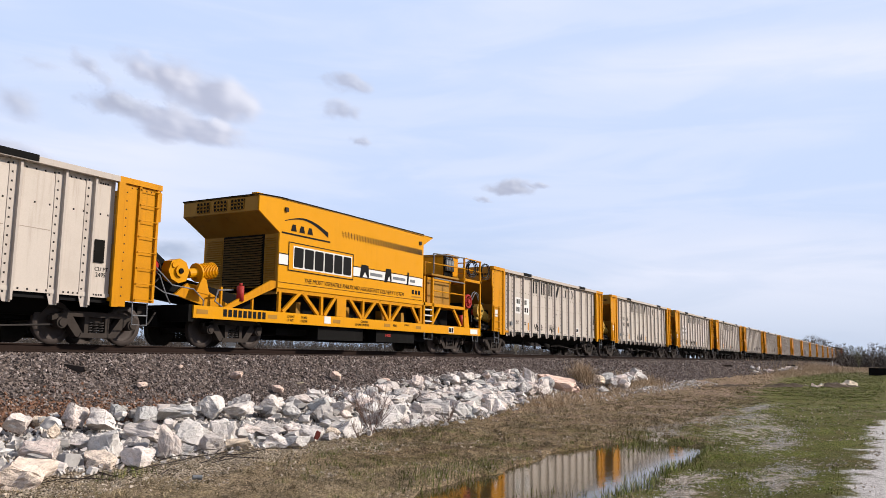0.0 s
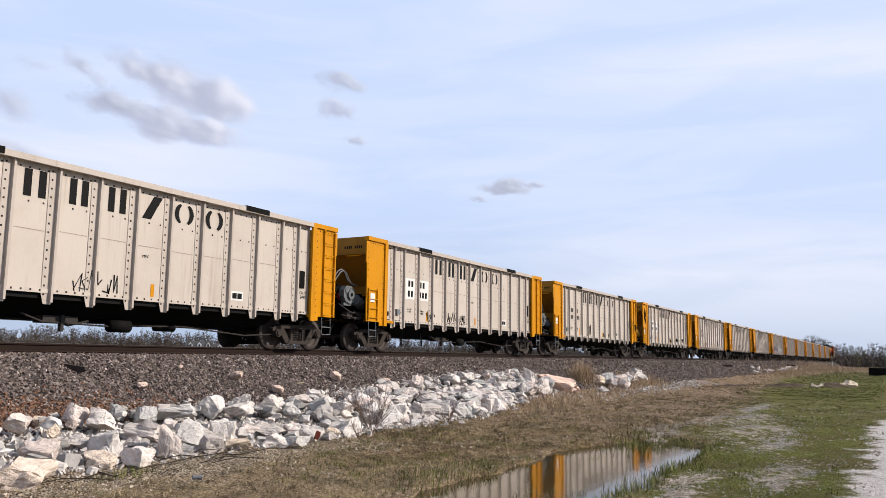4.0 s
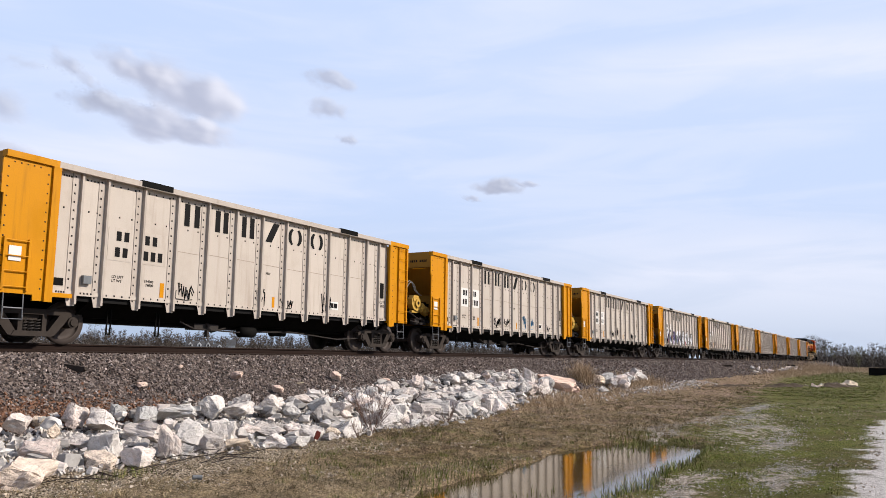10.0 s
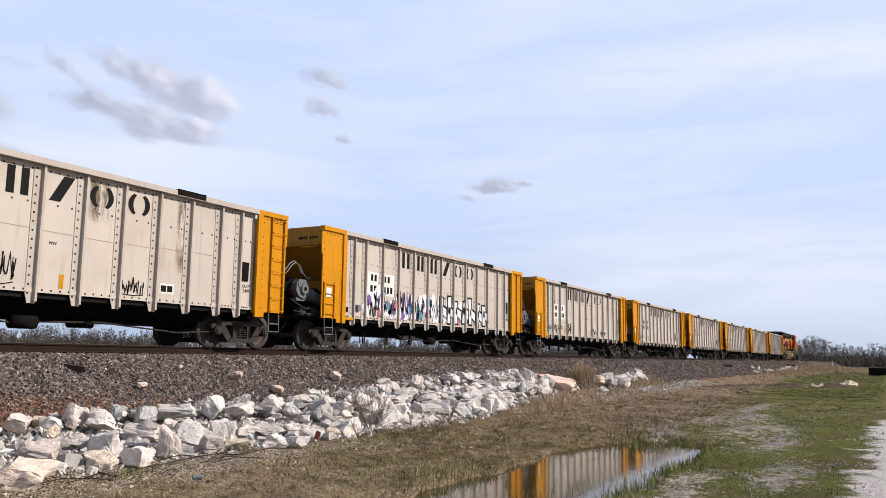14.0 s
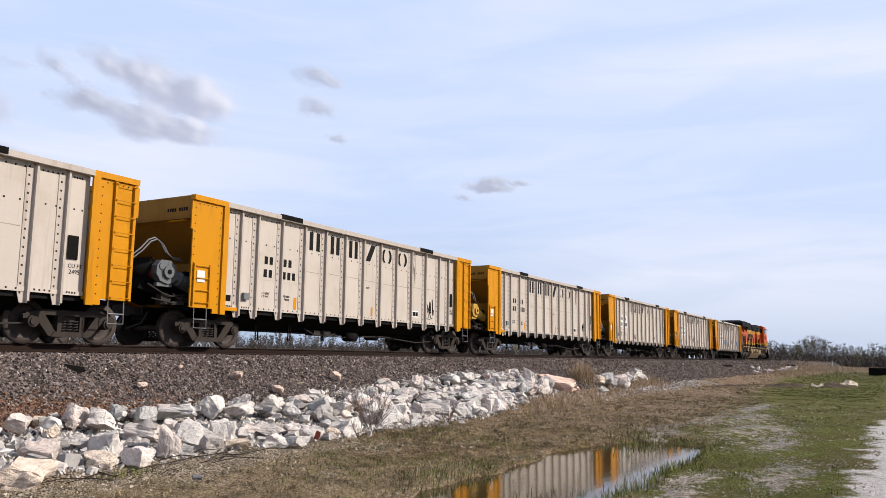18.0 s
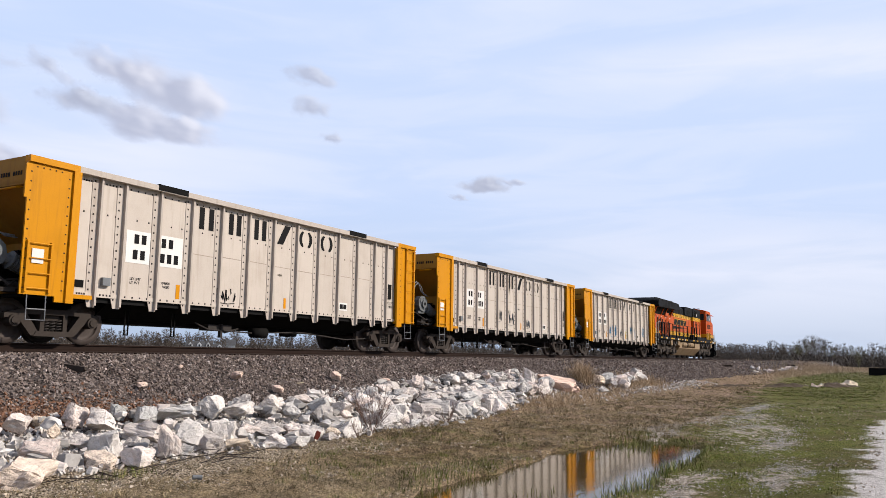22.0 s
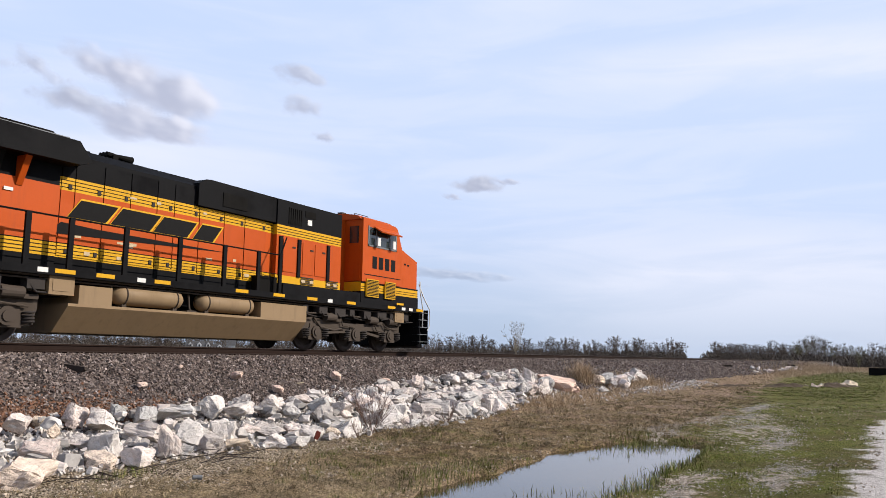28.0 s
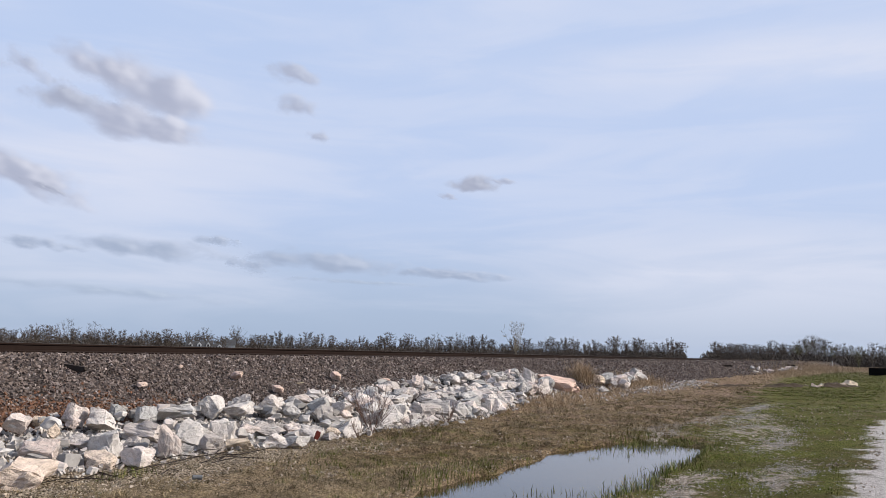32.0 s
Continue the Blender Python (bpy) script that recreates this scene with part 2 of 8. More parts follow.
LIMESTONE = stone_material("white_limestone", [(0.63, 0.575, 0.53), (0.47, 0.455, 0.435), (0.71, 0.635, 0.585), (0.65, 0.53, 0.465), (0.36, 0.355, 0.34), (0.67, 0.605, 0.555), (0.53, 0.46, 0.415)], (0.36, 0.335, 0.31), relief=0.06)
PINK_STONE = stone_material("pink_limestone", [(0.76, 0.55, 0.44), (0.80, 0.61, 0.51), (0.72, 0.54, 0.45)], (0.66, 0.47, 0.37))
BLOCK = stone_material("limestone_block", [(0.62, 0.58, 0.54), (0.46, 0.44, 0.42), (0.68, 0.63, 0.585), (0.58, 0.50, 0.45), (0.36, 0.345, 0.33), (0.27, 0.245, 0.22), (0.52, 0.48, 0.44)], (0.38, 0.36, 0.345), 1.5, True, 0.03)
TAN_STONE = stone_material("tan_limestone", [(0.70, 0.58, 0.42), (0.76, 0.60, 0.50), (0.66, 0.57, 0.45)], (0.44, 0.36, 0.27))
RUBBLE = stone_material("limestone_rubble", [(0.58, 0.54, 0.51), (0.36, 0.33, 0.30), (0.66, 0.615, 0.57), (0.26, 0.225, 0.195), (0.48, 0.44, 0.41)], (0.30, 0.28, 0.26), 2.0, True, 0.008)
PEBBLE = stone_material("pebble", [(0.391, 0.310, 0.230), (0.552, 0.460, 0.356), (0.276, 0.218, 0.161), (0.644, 0.564, 0.471)], (0.230, 0.196, 0.161), 3.0, True, 0.008)


# ---- mesh kit ----
class Kit:
    """Collects the faces of one mesh."""
    def __init__(self):
        self.v, self.f = [], []

    def add(self, verts, faces):
        n = len(self.v)
        self.v.extend(verts)
        self.f.extend(tuple(i + n for i in f) for f in faces)
        return self

    def box(self, x0, x1, y0, y1, z0, z1):
        return self.add([(x0, y0, z0), (x1, y0, z0), (x1, y1, z0), (x0, y1, z0), (x0, y0, z1), (x1, y0, z1), (x1, y1, z1), (x0, y1, z1)],
                        [(0, 3, 2, 1), (4, 5, 6, 7), (0, 1, 5, 4), (1, 2, 6, 5), (2, 3, 7, 6), (3, 0, 4, 7)])

    def prism(self, outline, y0, y1):
        """A slab with an x-z outline (anticlockwise seen from -y)."""
        n = len(outline)
        v = [(x, y0, z) for x, z in outline] + [(x, y1, z) for x, z in outline]
        f = [tuple(range(n)), tuple(range(2 * n - 1, n - 1, -1))]
        f += [(i, n + i, n + (i + 1) % n, (i + 1) % n) for i in range(n)]
        return self.add(v, f)

    def upright(self, outline, z0, z1):
        """A post with an x-y outline along z."""
        n = len(outline)
        v = [(x, y, z0) for x, y in outline] + [(x, y, z1) for x, y in outline]
        f = [tuple(range(n)), tuple(range(2 * n - 1, n - 1, -1))]
        f += [(i, n + i, n + (i + 1) % n, (i + 1) % n) for i in range(n)]
        return self.add(v, f)

    def extrude_x(self, outline, x0, x1):
        """A bar with a y-z outline along x."""
        n = len(outline)
        v = [(x0, y, z) for y, z in outline] + [(x1, y, z) for y, z in outline]
        f = [tuple(range(n - 1, -1, -1)), tuple(range(n, 2 * n))]
        f += [(i, (i + 1) % n, n + (i + 1) % n, n + i) for i in range(n)]
        return self.add(v, f)

    def tube(self, a, b, r, n=8, r2=None, cap=True):
        a, b = Vector(a), Vector(b)
        axis = (b - a).normalized()
        side = axis.orthogonal().normalized()
        up = axis.cross(side)
        r2 = r if r2 is None else r2
        v = []
        for p, q in ((a, r), (b, r2)):
            v += [tuple(p + q * (math.cos(2 * math.pi * i / n) * side + math.sin(2 * math.pi * i / n) * up)) for i in range(n)]
        f = [(i, (i + 1) % n, n + (i + 1) % n, n + i) for i in range(n)]
        if cap:
            f += [tuple(range(n - 1, -1, -1)), tuple(range(n, 2 * n))]
        return self.add(v, f)

    def lathe(self, a, b, profile, n=16):
        """A body turned about the line a-b: profile of (share of the way, radius)."""
        a, b = Vector(a), Vector(b)
        axis = (b - a).normalized()
        side = axis.orthogonal().normalized()
        up = axis.cross(side)
        v, f, m = [], [], len(profile)
        for t, r in profile:
            v += [tuple(a.lerp(b, t) + r * (math.cos(2 * math.pi * i / n) * side + math.sin(2 * math.pi * i / n) * up)) for i in range(n)]
        for q in range(m - 1):
            f += [(q * n + i, q * n + (i + 1) % n, (q + 1) * n + (i + 1) % n, (q + 1) * n + i) for i in range(n)]
        f += [tuple(range(n - 1, -1, -1)), tuple(range((m - 1) * n, m * n))]
        return self.add(v, f)

    def path(self, points, r, n=6):
        """One bent rod through the points."""
        p = [Vector(q) for q in points]
        side = (p[1] - p[0]).orthogonal().normalized()
        v, f, m = [], [], len(p)
        for i, q in enumerate(p):
            way = ((p[min(i + 1, m - 1)] - q).normalized() + (q - p[max(i - 1, 0)]).normalized()).normalized()
            side = side - way * side.dot(way)
            side = side.normalized() if side.length > 1e-4 else way.orthogonal().normalized()
            up = way.cross(side)
            v += [tuple(q + r * (math.cos(2 * math.pi * j / n) * side + math.sin(2 * math.pi * j / n) * up)) for j in range(n)]
        for i in range(m - 1):
            f += [(i * n + j, i * n + (j + 1) % n, (i + 1) * n + (j + 1) % n, (i + 1) * n + j) for j in range(n)]
        f += [tuple(range(n - 1, -1, -1)), tuple(range((m - 1) * n, m * n))]
        return self.add(v, f)

    def coil(self, c, R, r, height, turns):
        """A coil spring standing on c."""
        k = 9
        return self.path([(c[0] + R * math.cos(2 * math.pi * i / k), c[1] + R * math.sin(2 * math.pi * i / k), c[2] + height * i / (k * turns)) for i in range(k * turns + 1)], r, 5)

    def ring(self, c, axis, R, r, n=20, m=6):
        """A torus."""
        axis = Vector(axis).normalized()
        side = axis.orthogonal().normalized()
        up = axis.cross(side)
        v, f = [], []
        for i in range(n):
            d = math.cos(2 * math.pi * i / n) * side + math.sin(2 * math.pi * i / n) * up
            for j in range(m):
                a = 2 * math.pi * j / m
                v.append(tuple(Vector(c) + d * (R + r * math.cos(a)) + axis * r * math.sin(a)))
        for i in range(n):
            for j in range(m):
                f.append((i * m + j, ((i + 1) % n) * m + j, ((i + 1) % n) * m + (j + 1) % m, i * m + (j + 1) % m))
        return self.add(v, f)

    def turned(self, profile, c, n=24):
        """A body turned about an axis along y: profile of (y, radius)."""
        v, f, k = [], [], len(profile)
        for i in range(n):
            a = 2 * math.pi * i / n
            v += [(c[0] + r * math.cos(a), c[1] + y, c[2] + r * math.sin(a)) for y, r in profile]
        for i in range(n):
            j = (i + 1) % n
            f += [(i * k + q, i * k + q + 1, j * k + q + 1, j * k + q) for q in range(k - 1)]
        return self.add(v, f)

    def mesh(self, name, mat, smooth=False):
        me = bpy.data.meshes.new(name)
        me.from_pydata(self.v, [], self.f)
        me.materials.append(mat)
        if smooth:
            me.shade_smooth()
        return me


def part(name, kit, mat, parent, label="", at=None, smooth=False):
    data = kit if isinstance(kit, bpy.types.Mesh) else kit.mesh(name, mat, smooth)
    ob = new(name, data)
    ob.parent = parent
    if at is not None:
        ob.matrix_basis = at
    return tagged(ob, label)


def thing(name, kit, mat, label, category, group="", at=None, kind="", smooth=False):
    data = None if kit is None else (kit if isinstance(kit, bpy.types.Mesh) else kit.mesh(name, mat, smooth))
    ob = new(name, data)
    if at is not None:
        ob.matrix_basis = at
    return tagged(ob, label, category, group, kind)


def from_arrays(name, verts, faces, mat, smooth=False):
    """A mesh from a vertex array and an equal-sided face array."""
    me = bpy.data.meshes.new(name)
    k = faces.shape[1]
    me.vertices.add(len(verts))
    me.vertices.foreach_set("co", np.ascontiguousarray(verts, dtype=np.float32).ravel())
    me.loops.add(faces.size)
    me.loops.foreach_set("vertex_index", np.ascontiguousarray(faces, dtype=np.int32).ravel())
    me.polygons.add(len(faces))
    me.polygons.foreach_set("loop_start", np.arange(0, faces.size, k, dtype=np.int32))
    me.update(calc_edges=True)
    me.validate()
    me.materials.append(mat)
    if smooth:
        me.shade_smooth()
    else:
        me.shade_flat()
    return me


def text_mesh(words, height, mat, lean=0.0, stretch=1.0):
    """Lettering in the x-z plane, reading along +x, facing -y."""
    cu = bpy.data.curves.new("lettering", "FONT")
    cu.body, cu.size, cu.shear, cu.extrude = words, height / 0.70, lean, 0.002
    cu.resolution_u = 3
    ob = bpy.data.objects.new("lettering", cu)
    me = bpy.data.meshes.new_from_object(ob)
    me.transform(Matrix.Diagonal((stretch, 1, 1, 1)))
    me.transform(Matrix.Rotation(radians(90), 4, "X"))
    me.materials.clear()
    me.materials.append(mat)
    bpy.data.objects.remove(ob)
    return me


# ---- ground ----
def pond_depth(x, y):
    """1 in the middle of the ditch pool, 0 at its edge, negative outside."""
    wob = 0.10 * np.sin(2.1 * x + 0.6) + 0.07 * np.sin(4.7 * x + 1.9 * y)
    a = 1 - ((x - 10.3) / 5.4) ** 2 - ((y - 4.14 - 0.7 * wob) / 1.10) ** 2
    b = 1 - ((x - 13.8) / 2.9) ** 2 - ((y - 4.22 + 0.5 * wob) / 1.12) ** 2
    c = 1 - ((x - 14.2) / 2.0) ** 2 - ((y - 3.66) / 0.60) ** 2
    return np.maximum(np.maximum(a, b), c)


def value_noise(x, y, seed):
    """Smooth random relief between 0 and 1 on a unit lattice."""
    i, j = np.floor(x), np.floor(y)
    u, w = x - i, y - j
    u, w = u * u * (3 - 2 * u), w * w * (3 - 2 * w)

    def corner(a, b):
        h = np.sin(a * 127.1 + b * 311.7 + seed * 74.7) * 43758.5453
        return h - np.floor(h)
    low = corner(i, j) * (1 - u) + corner(i + 1, j) * u
    high = corner(i, j + 1) * (1 - u) + corner(i + 1, j + 1) * u
    return low * (1 - w) + high * w


def fbm(x, y, seed):
    return 0.55 * value_noise(x, y, seed) + 0.29 * value_noise(2.1 * x, 2.1 * y, seed + 1) + 0.16 * value_noise(4.3 * x, 4.3 * y, seed + 2)


def ground_z(x, y):
    x, y = np.asarray(x, float), np.asarray(y, float)
    z = np.interp(y, [-500, 0.3, 1.2, 2.6, 6.0, 9.4, 12.0, 13.0, 20.0, 24.0, 4000], [-1.72, -1.72, -1.77, -1.81, -1.80, -1.80, -1.52, -1.5, -1.5, -1.9, -1.9])
    d = pond_depth(x, y)
    near = np.exp(-((y - 5) / 30) ** 2) * np.clip(0.35 - d, 0.25, 1.0) * np.clip(y - 0.1, 0.15, 1.0)
    z = z + near * (0.020 * np.sin(1.7 * x + 0.8 * y) * np.sin(1.1 * y - 0.6 * x + 1) + 0.16 * (fbm(1.1 * x, 1.4 * y, 3) - 0.42) + 0.06 * (fbm(4.2 * x, 4.6 * y, 9) - 0.45))
    return z - 0.34 * np.clip(d + 0.30, 0, 1.0)


def bed_z(y):
    """The ballast bed's cross section."""
    return np.interp(y, [11.5, 12.1, 14.35, 14.65, 19.1, 19.4, 23.0], [-1.66, -1.42, -0.33, -0.25, -0.25, -0.33, -1.95])


def axis(*runs):
    out = []
    for a, b, n in runs:
        out.append(np.linspace(a, b, n, endpoint=False))
    return np.concatenate(out)


def sheet(name, xs, ys, height, mat):
    X, Y = np.meshgrid(xs, ys)
    Z = height(X, Y)
    n, m = len(xs), len(ys)
    i = np.arange(n * m).reshape(m, n)
    faces = np.stack([i[:-1, :-1], i[:-1, 1:], i[1:, 1:], i[1:, :-1]], -1).reshape(-1, 4)
    return from_arrays(name, np.stack([X, Y, Z], -1).reshape(-1, 3), faces, mat, True)


gx = axis((-4000, -200, 12), (-200, -10, 20), (-10, 3, 30), (3, 24, 260), (24, 70, 120), (70, 240, 60), (240, 4000, 30))
gy = axis((-4000, -100, 12), (-100, -3, 20), (-3, 2, 40), (2, 6.6, 100), (6.6, 10.2, 76), (10.2, 13, 24), (13, 30, 20), (30, 300, 12), (300, 4001, 12))
ground = thing("ground", sheet("ground", gx, gy, ground_z, GROUND), None, "damp earth with dry grass, green tufts and pale gravel", "ground", kind="structure")

bx = axis((-160, 0, 30), (0, 60, 200), (60, 300, 80), (300, 1800, 40))
by = np.array([11.5, 11.8, 12.1, 12.6, 13.1, 13.6, 14.1, 14.35, 14.65, 15.4, 16.84, 18.3, 19.1, 19.4, 21, 23])
bed = thing("ballast_bed", sheet("ballast_bed", bx, by, lambda X, Y: bed_z(Y) + 0.02 * np.sin(1.9 * X + 2 * Y) * np.sin(0.7 * X), BALLAST), None,
            "sloping bed of grey-brown crushed stone under the track", "ballast", kind="structure")

# ditch water
def water_material():
    m, g = material("ditch_water")
    c = g.add("ShaderNodeTexCoord").outputs["Object"]
    h = g.noise(g.scaled(c, (1.0, 2.5, 1.0)), 4.0, 3.0, 0.5)
    finish(g, (0.050, 0.036, 0.016), 0.06, 0.0, h, 0.004, 0.2, 0.36)
    return m


kit = Kit()
kit.add([(4.6, 2.6, WATER), (18.3, 2.6, WATER), (18.3, 6.0, WATER), (4.6, 6.0, WATER)], [(0, 1, 2, 3)])
thing("water", kit, water_material(), "still brown ditch water reflecting the passing train and sky", "water", kind="structure")

# ---- track ----
def rail_outline(y):
    h = [(-0.070, -0.186), (0.070, -0.186), (0.070, -0.175), (0.012, -0.150), (0.010, -0.050), (0.036, -0.038), (0.036, -0.006), (0.028, 0.0), (-0.028, 0.0), (-0.036, -0.006), (-0.036, -0.038), (-0.010, -0.050), (-0.012, -0.150), (-0.070, -0.175)]
    return [(y + a, b) for a, b in h]


track = thing("railway_track", None, None, "straight main line of rusty steel rails on timber ties", "railway track", kind="structure")
for side in (-1, 1):
    part("rail", Kit().extrude_x(rail_outline(TRACK + 0.7525 * side), -160, 1800), RAIL, track, "brown rusted steel rail")
    part("running_surface", Kit().box(-160, 1800, TRACK + 0.7525 * side - 0.026, TRACK + 0.7525 * side + 0.026, 0.0005, 0.003), TREAD, track, "shiny wheel-worn rail top")
TIE = paint("creosoted_tie", (0.085, 0.062, 0.048), (0.2, 0.16, 0.12), 0.6, 0.9)
tie = Kit().box(-0.115, 0.115, -1.3, 1.3, -0.17, 0.0).mesh("tie", TIE)
plate = Kit().box(-0.10, 0.10, -0.18, 0.18, 0.0, 0.022).mesh("tie_plate", RAIL)
for i in range(150):
    t = part("tie", tie, None, track, at=pose(1.0 + 0.52 * i, TRACK, -0.21, 0, 0, random.uniform(-0.8, 0.8)))
    if i < 80:
        for side in (-1, 1):
            part("tie_plate", plate, None, t, at=pose(0, 0.7525 * side, 0.0))
rest = Kit()
for i in range(150, 1200):
    rest.box(1.0 + 0.52 * i - 0.115, 1.0 + 0.52 * i + 0.115, TRACK - 1.3, TRACK + 1.3, -0.38, -0.21)
tagged(part("far_ties", rest, TIE, track), kind="stuff")


# ---- loose stone ----
def stones(name, places, sizes, mat, rng, flat=0.7):
    """Many small angular stones in one mesh: jittered, turned blocks."""
    n = len(places)
    corner = np.array([(-1, -1, -1), (1, -1, -1), (1, 1, -1), (-1, 1, -1), (-1, -1, 1), (1, -1, 1), (1, 1, 1), (-1, 1, 1)], float) * 0.5
    v = corner[None] * rng.uniform(0.45, 1.2, (n, 8, 3)) * np.array([1, 1, flat])
    v = v * sizes[:, None, None] * rng.uniform(0.45, 1.45, (n, 1, 3))
    q = rng.normal(size=(n, 4))
    q /= np.linalg.norm(q, axis=1)[:, None]
    w, x, y, z = q.T
    R = np.stack([1 - 2 * (y * y + z * z), 2 * (x * y - z * w), 2 * (x * z + y * w), 2 * (x * y + z * w), 1 - 2 * (x * x + z * z), 2 * (y * z - x * w),
                  2 * (x * z - y * w), 2 * (y * z + x * w), 1 - 2 * (x * x + y * y)], -1).reshape(n, 3, 3)
    v = np.einsum("nij,nkj->nki", R, v) + places[:, None, :]
    f = np.array([(0, 3, 2, 1), (4, 5, 6, 7), (0, 1, 5, 4), (1, 2, 6, 5), (2, 3, 7, 6), (3, 0, 4, 7)])
    faces = (f[None] + 8 * np.arange(n)[:, None, None]).reshape(-1, 4)
    return from_arrays(name, v.reshape(-1, 3), faces, mat)


rng = np.random.default_rng(7)
spots = []
for x0, x1, count, big in ((1, 18, 26000, 0.055), (18, 36, 16000, 0.065), (36, 75, 10000, 0.09), (75, 160, 5000, 0.14)):
    X, Y = rng.uniform(x0, x1, count), rng.uniform(11.9, 15.6, count)
    spots.append(np.stack([X, Y, bed_z(Y) + 0.01, rng.uniform(0.6, 1.3, count) * big], -1))
spots = np.concatenate(spots)
thing("ballast_stones", stones("ballast_stones", spots[:, :3], spots[:, 3], BALLAST_STONE, rng), None, "angular grey and brown crushed ballast stones", "ballast", kind="stuff")

n = 5000
X, Y = rng.normal(7.0, 2.2, n), 12.05 + np.abs(rng.normal(0, 0.45, n))
thing("ballast_stones", stones("ballast_stones", np.stack([X, Y, bed_z(Y) + 0.025], -1), rng.uniform(0.03, 0.065, n), RUST_STONE, rng), None, "rust-red ballast stones above the boulders", "ballast", kind="stuff")

# white rubble between and in front of the boulders
n = 15000
X = 4.5 + 27 * rng.random(n) ** 1.05
Y = np.interp(X, [4, 20, 25, 31], [9.5, 9.6, 10.9, 11.8]) + rng.random(n) ** 0.9 * np.interp(X, [4, 14, 20, 31], [2.7, 2.8, 3.4, 1.5]) + rng.normal(0, 0.12, n)
Z = np.maximum(ground_z(X, Y), np.where(Y > 11.6, bed_z(Y), -9)) + 0.02
thing("rubble", stones("rubble", np.stack([X, Y, Z], -1), 0.03 + 0.11 * rng.random(n) ** 3, RUBBLE, rng), None, "small broken white limestone pieces among the boulders", "rubble", kind="stuff")
n = 1500
X, Y = rng.uniform(26, 55, n), 10.9 + rng.normal(0, 0.5, n)
Z = np.maximum(ground_z(X, Y), np.where(Y > 11.6, bed_z(Y), -9)) + 0.01
thing("rubble", stones("rubble", np.stack([X, Y, Z], -1), 0.03 + 0.12 * rng.random(n) ** 3, RUBBLE, rng), None, "thin scatter of pale stone chips on bare earth", "rubble", kind="stuff")
n = 40000
X, Y = 4 + 30 * rng.random(n) ** 1.5, rng.uniform(0.3, 9.8, n)
strip = (Y > 8.1 + 0.5 * np.sin(1.9 * X)) & (X < 13)
shore = (pond_depth(X, Y) > -0.55) & (Y > 4.4) & (rng.random(n) < 0.6)
keep = (pond_depth(X, Y) < -0.12) & (strip | shore | (np.sin(1.3 * X + 2.2 * Y) + np.sin(2.9 * X - 1.7 * Y) + rng.normal(0, 0.7, n) > 1.1))
X, Y = X[keep], Y[keep]
thing("pebbles", stones("pebbles", np.stack([X, Y, ground_z(X, Y) + 0.003], -1), 0.012 + 0.030 * rng.random(len(X)) ** 3, PEBBLE, rng), None, "pale pebbles scattered in the ditch grass", "pebbles", kind="stuff")


# spilled white gravel in the grass beside the lane
tx, ty = [], []
for cx, cy, rx, ry in GRAVEL_SPOTS:
    n = int(1700 * rx)
    tx.append(rng.normal(cx, rx * 0.6, n))
    ty.append(rng.normal(cy, ry * 0.6, n))
X, Y = np.concatenate(tx), np.concatenate(ty)
keep = (pond_depth(X, Y) < -0.3) & (fbm(X * 1.6, Y * 2.4, 5) + rng.normal(0, 0.10, len(X)) > 0.50)
X, Y = X[keep], Y[keep]
thing("gravel", stones("gravel", np.stack([X, Y, ground_z(X, Y) + 0.003], -1), (0.006 + 0.013 * rng.random(len(X)) ** 3) * (0.8 + 0.02 * X), RUBBLE, rng), None, "white gravel spilled from the lane into the grass", "gravel", kind="stuff")


def boulder_mesh(seed, cuts, mat, level=4):
    """A quarried block: a ball cut by planes, with layered, pitted faces and worn edges."""
    r = np.random.default_rng(seed)
    bm = bmesh.new()
    bmesh.ops.create_icosphere(bm, subdivisions=level, radius=1.0)
    co = np.array([v.co[:] for v in bm.verts])
    block = np.linalg.qr(r.normal(size=(3, 3)))[0]
    for i in range(6 + cuts):
        # six sides of a rough block first, then chipped corners
        nrm = block[i // 2] * (1 - 2 * (i % 2)) + r.normal(0, 0.16, 3) if i < 6 else r.normal(size=3)
        nrm /= np.linalg.norm(nrm)
        d = r.uniform(0.40, 0.58) if i < 6 else r.uniform(0.50, 0.74)
        over = np.maximum(co @ nrm - d, 0)
        co -= (over * 0.93)[:, None] * nrm
    co *= 0.5 / np.abs(co).max(0)
    bed = Vector(block[0])
    off = Vector((seed * 1.7, seed * 0.6, 0))
    for i, v in enumerate(bm.verts):
        p = Vector(co[i])
        q = p + off
        out = p.normalized()
        lump = (0.085 if level > 2 else 0.16) * noise.noise(q * 2.6) + 0.055 * noise.noise(q * 6.0)
        if level > 2:
            lump += 0.036 * abs(noise.noise(q * 11.0)) + 0.016 * noise.noise(q * 23.0)
            layer = p.dot(bed) * 9.0 + 1.2 * noise.noise(q * 2.0)
            lump -= 0.016 * max(0.0, 0.25 - abs(layer - round(layer))) / 0.25
        v.co = p + out * lump
    me = bpy.data.meshes.new("boulder")
    bm.to_mesh(me)
    bm.free()
    me.materials.append(mat)
    me.shade_smooth()
    me.set_sharp_from_angle(angle=radians(11))
    return me


WHITE_ROCKS = [boulder_mesh(i, 4 + i % 5, LIMESTONE, 4) for i in range(14)]
CHIPS = [boulder_mesh(70 + i, 7, LIMESTONE, 2) for i in range(24)]
TAN_ROCKS = [boulder_mesh(40 + i, 6, TAN_STONE) for i in range(4)]
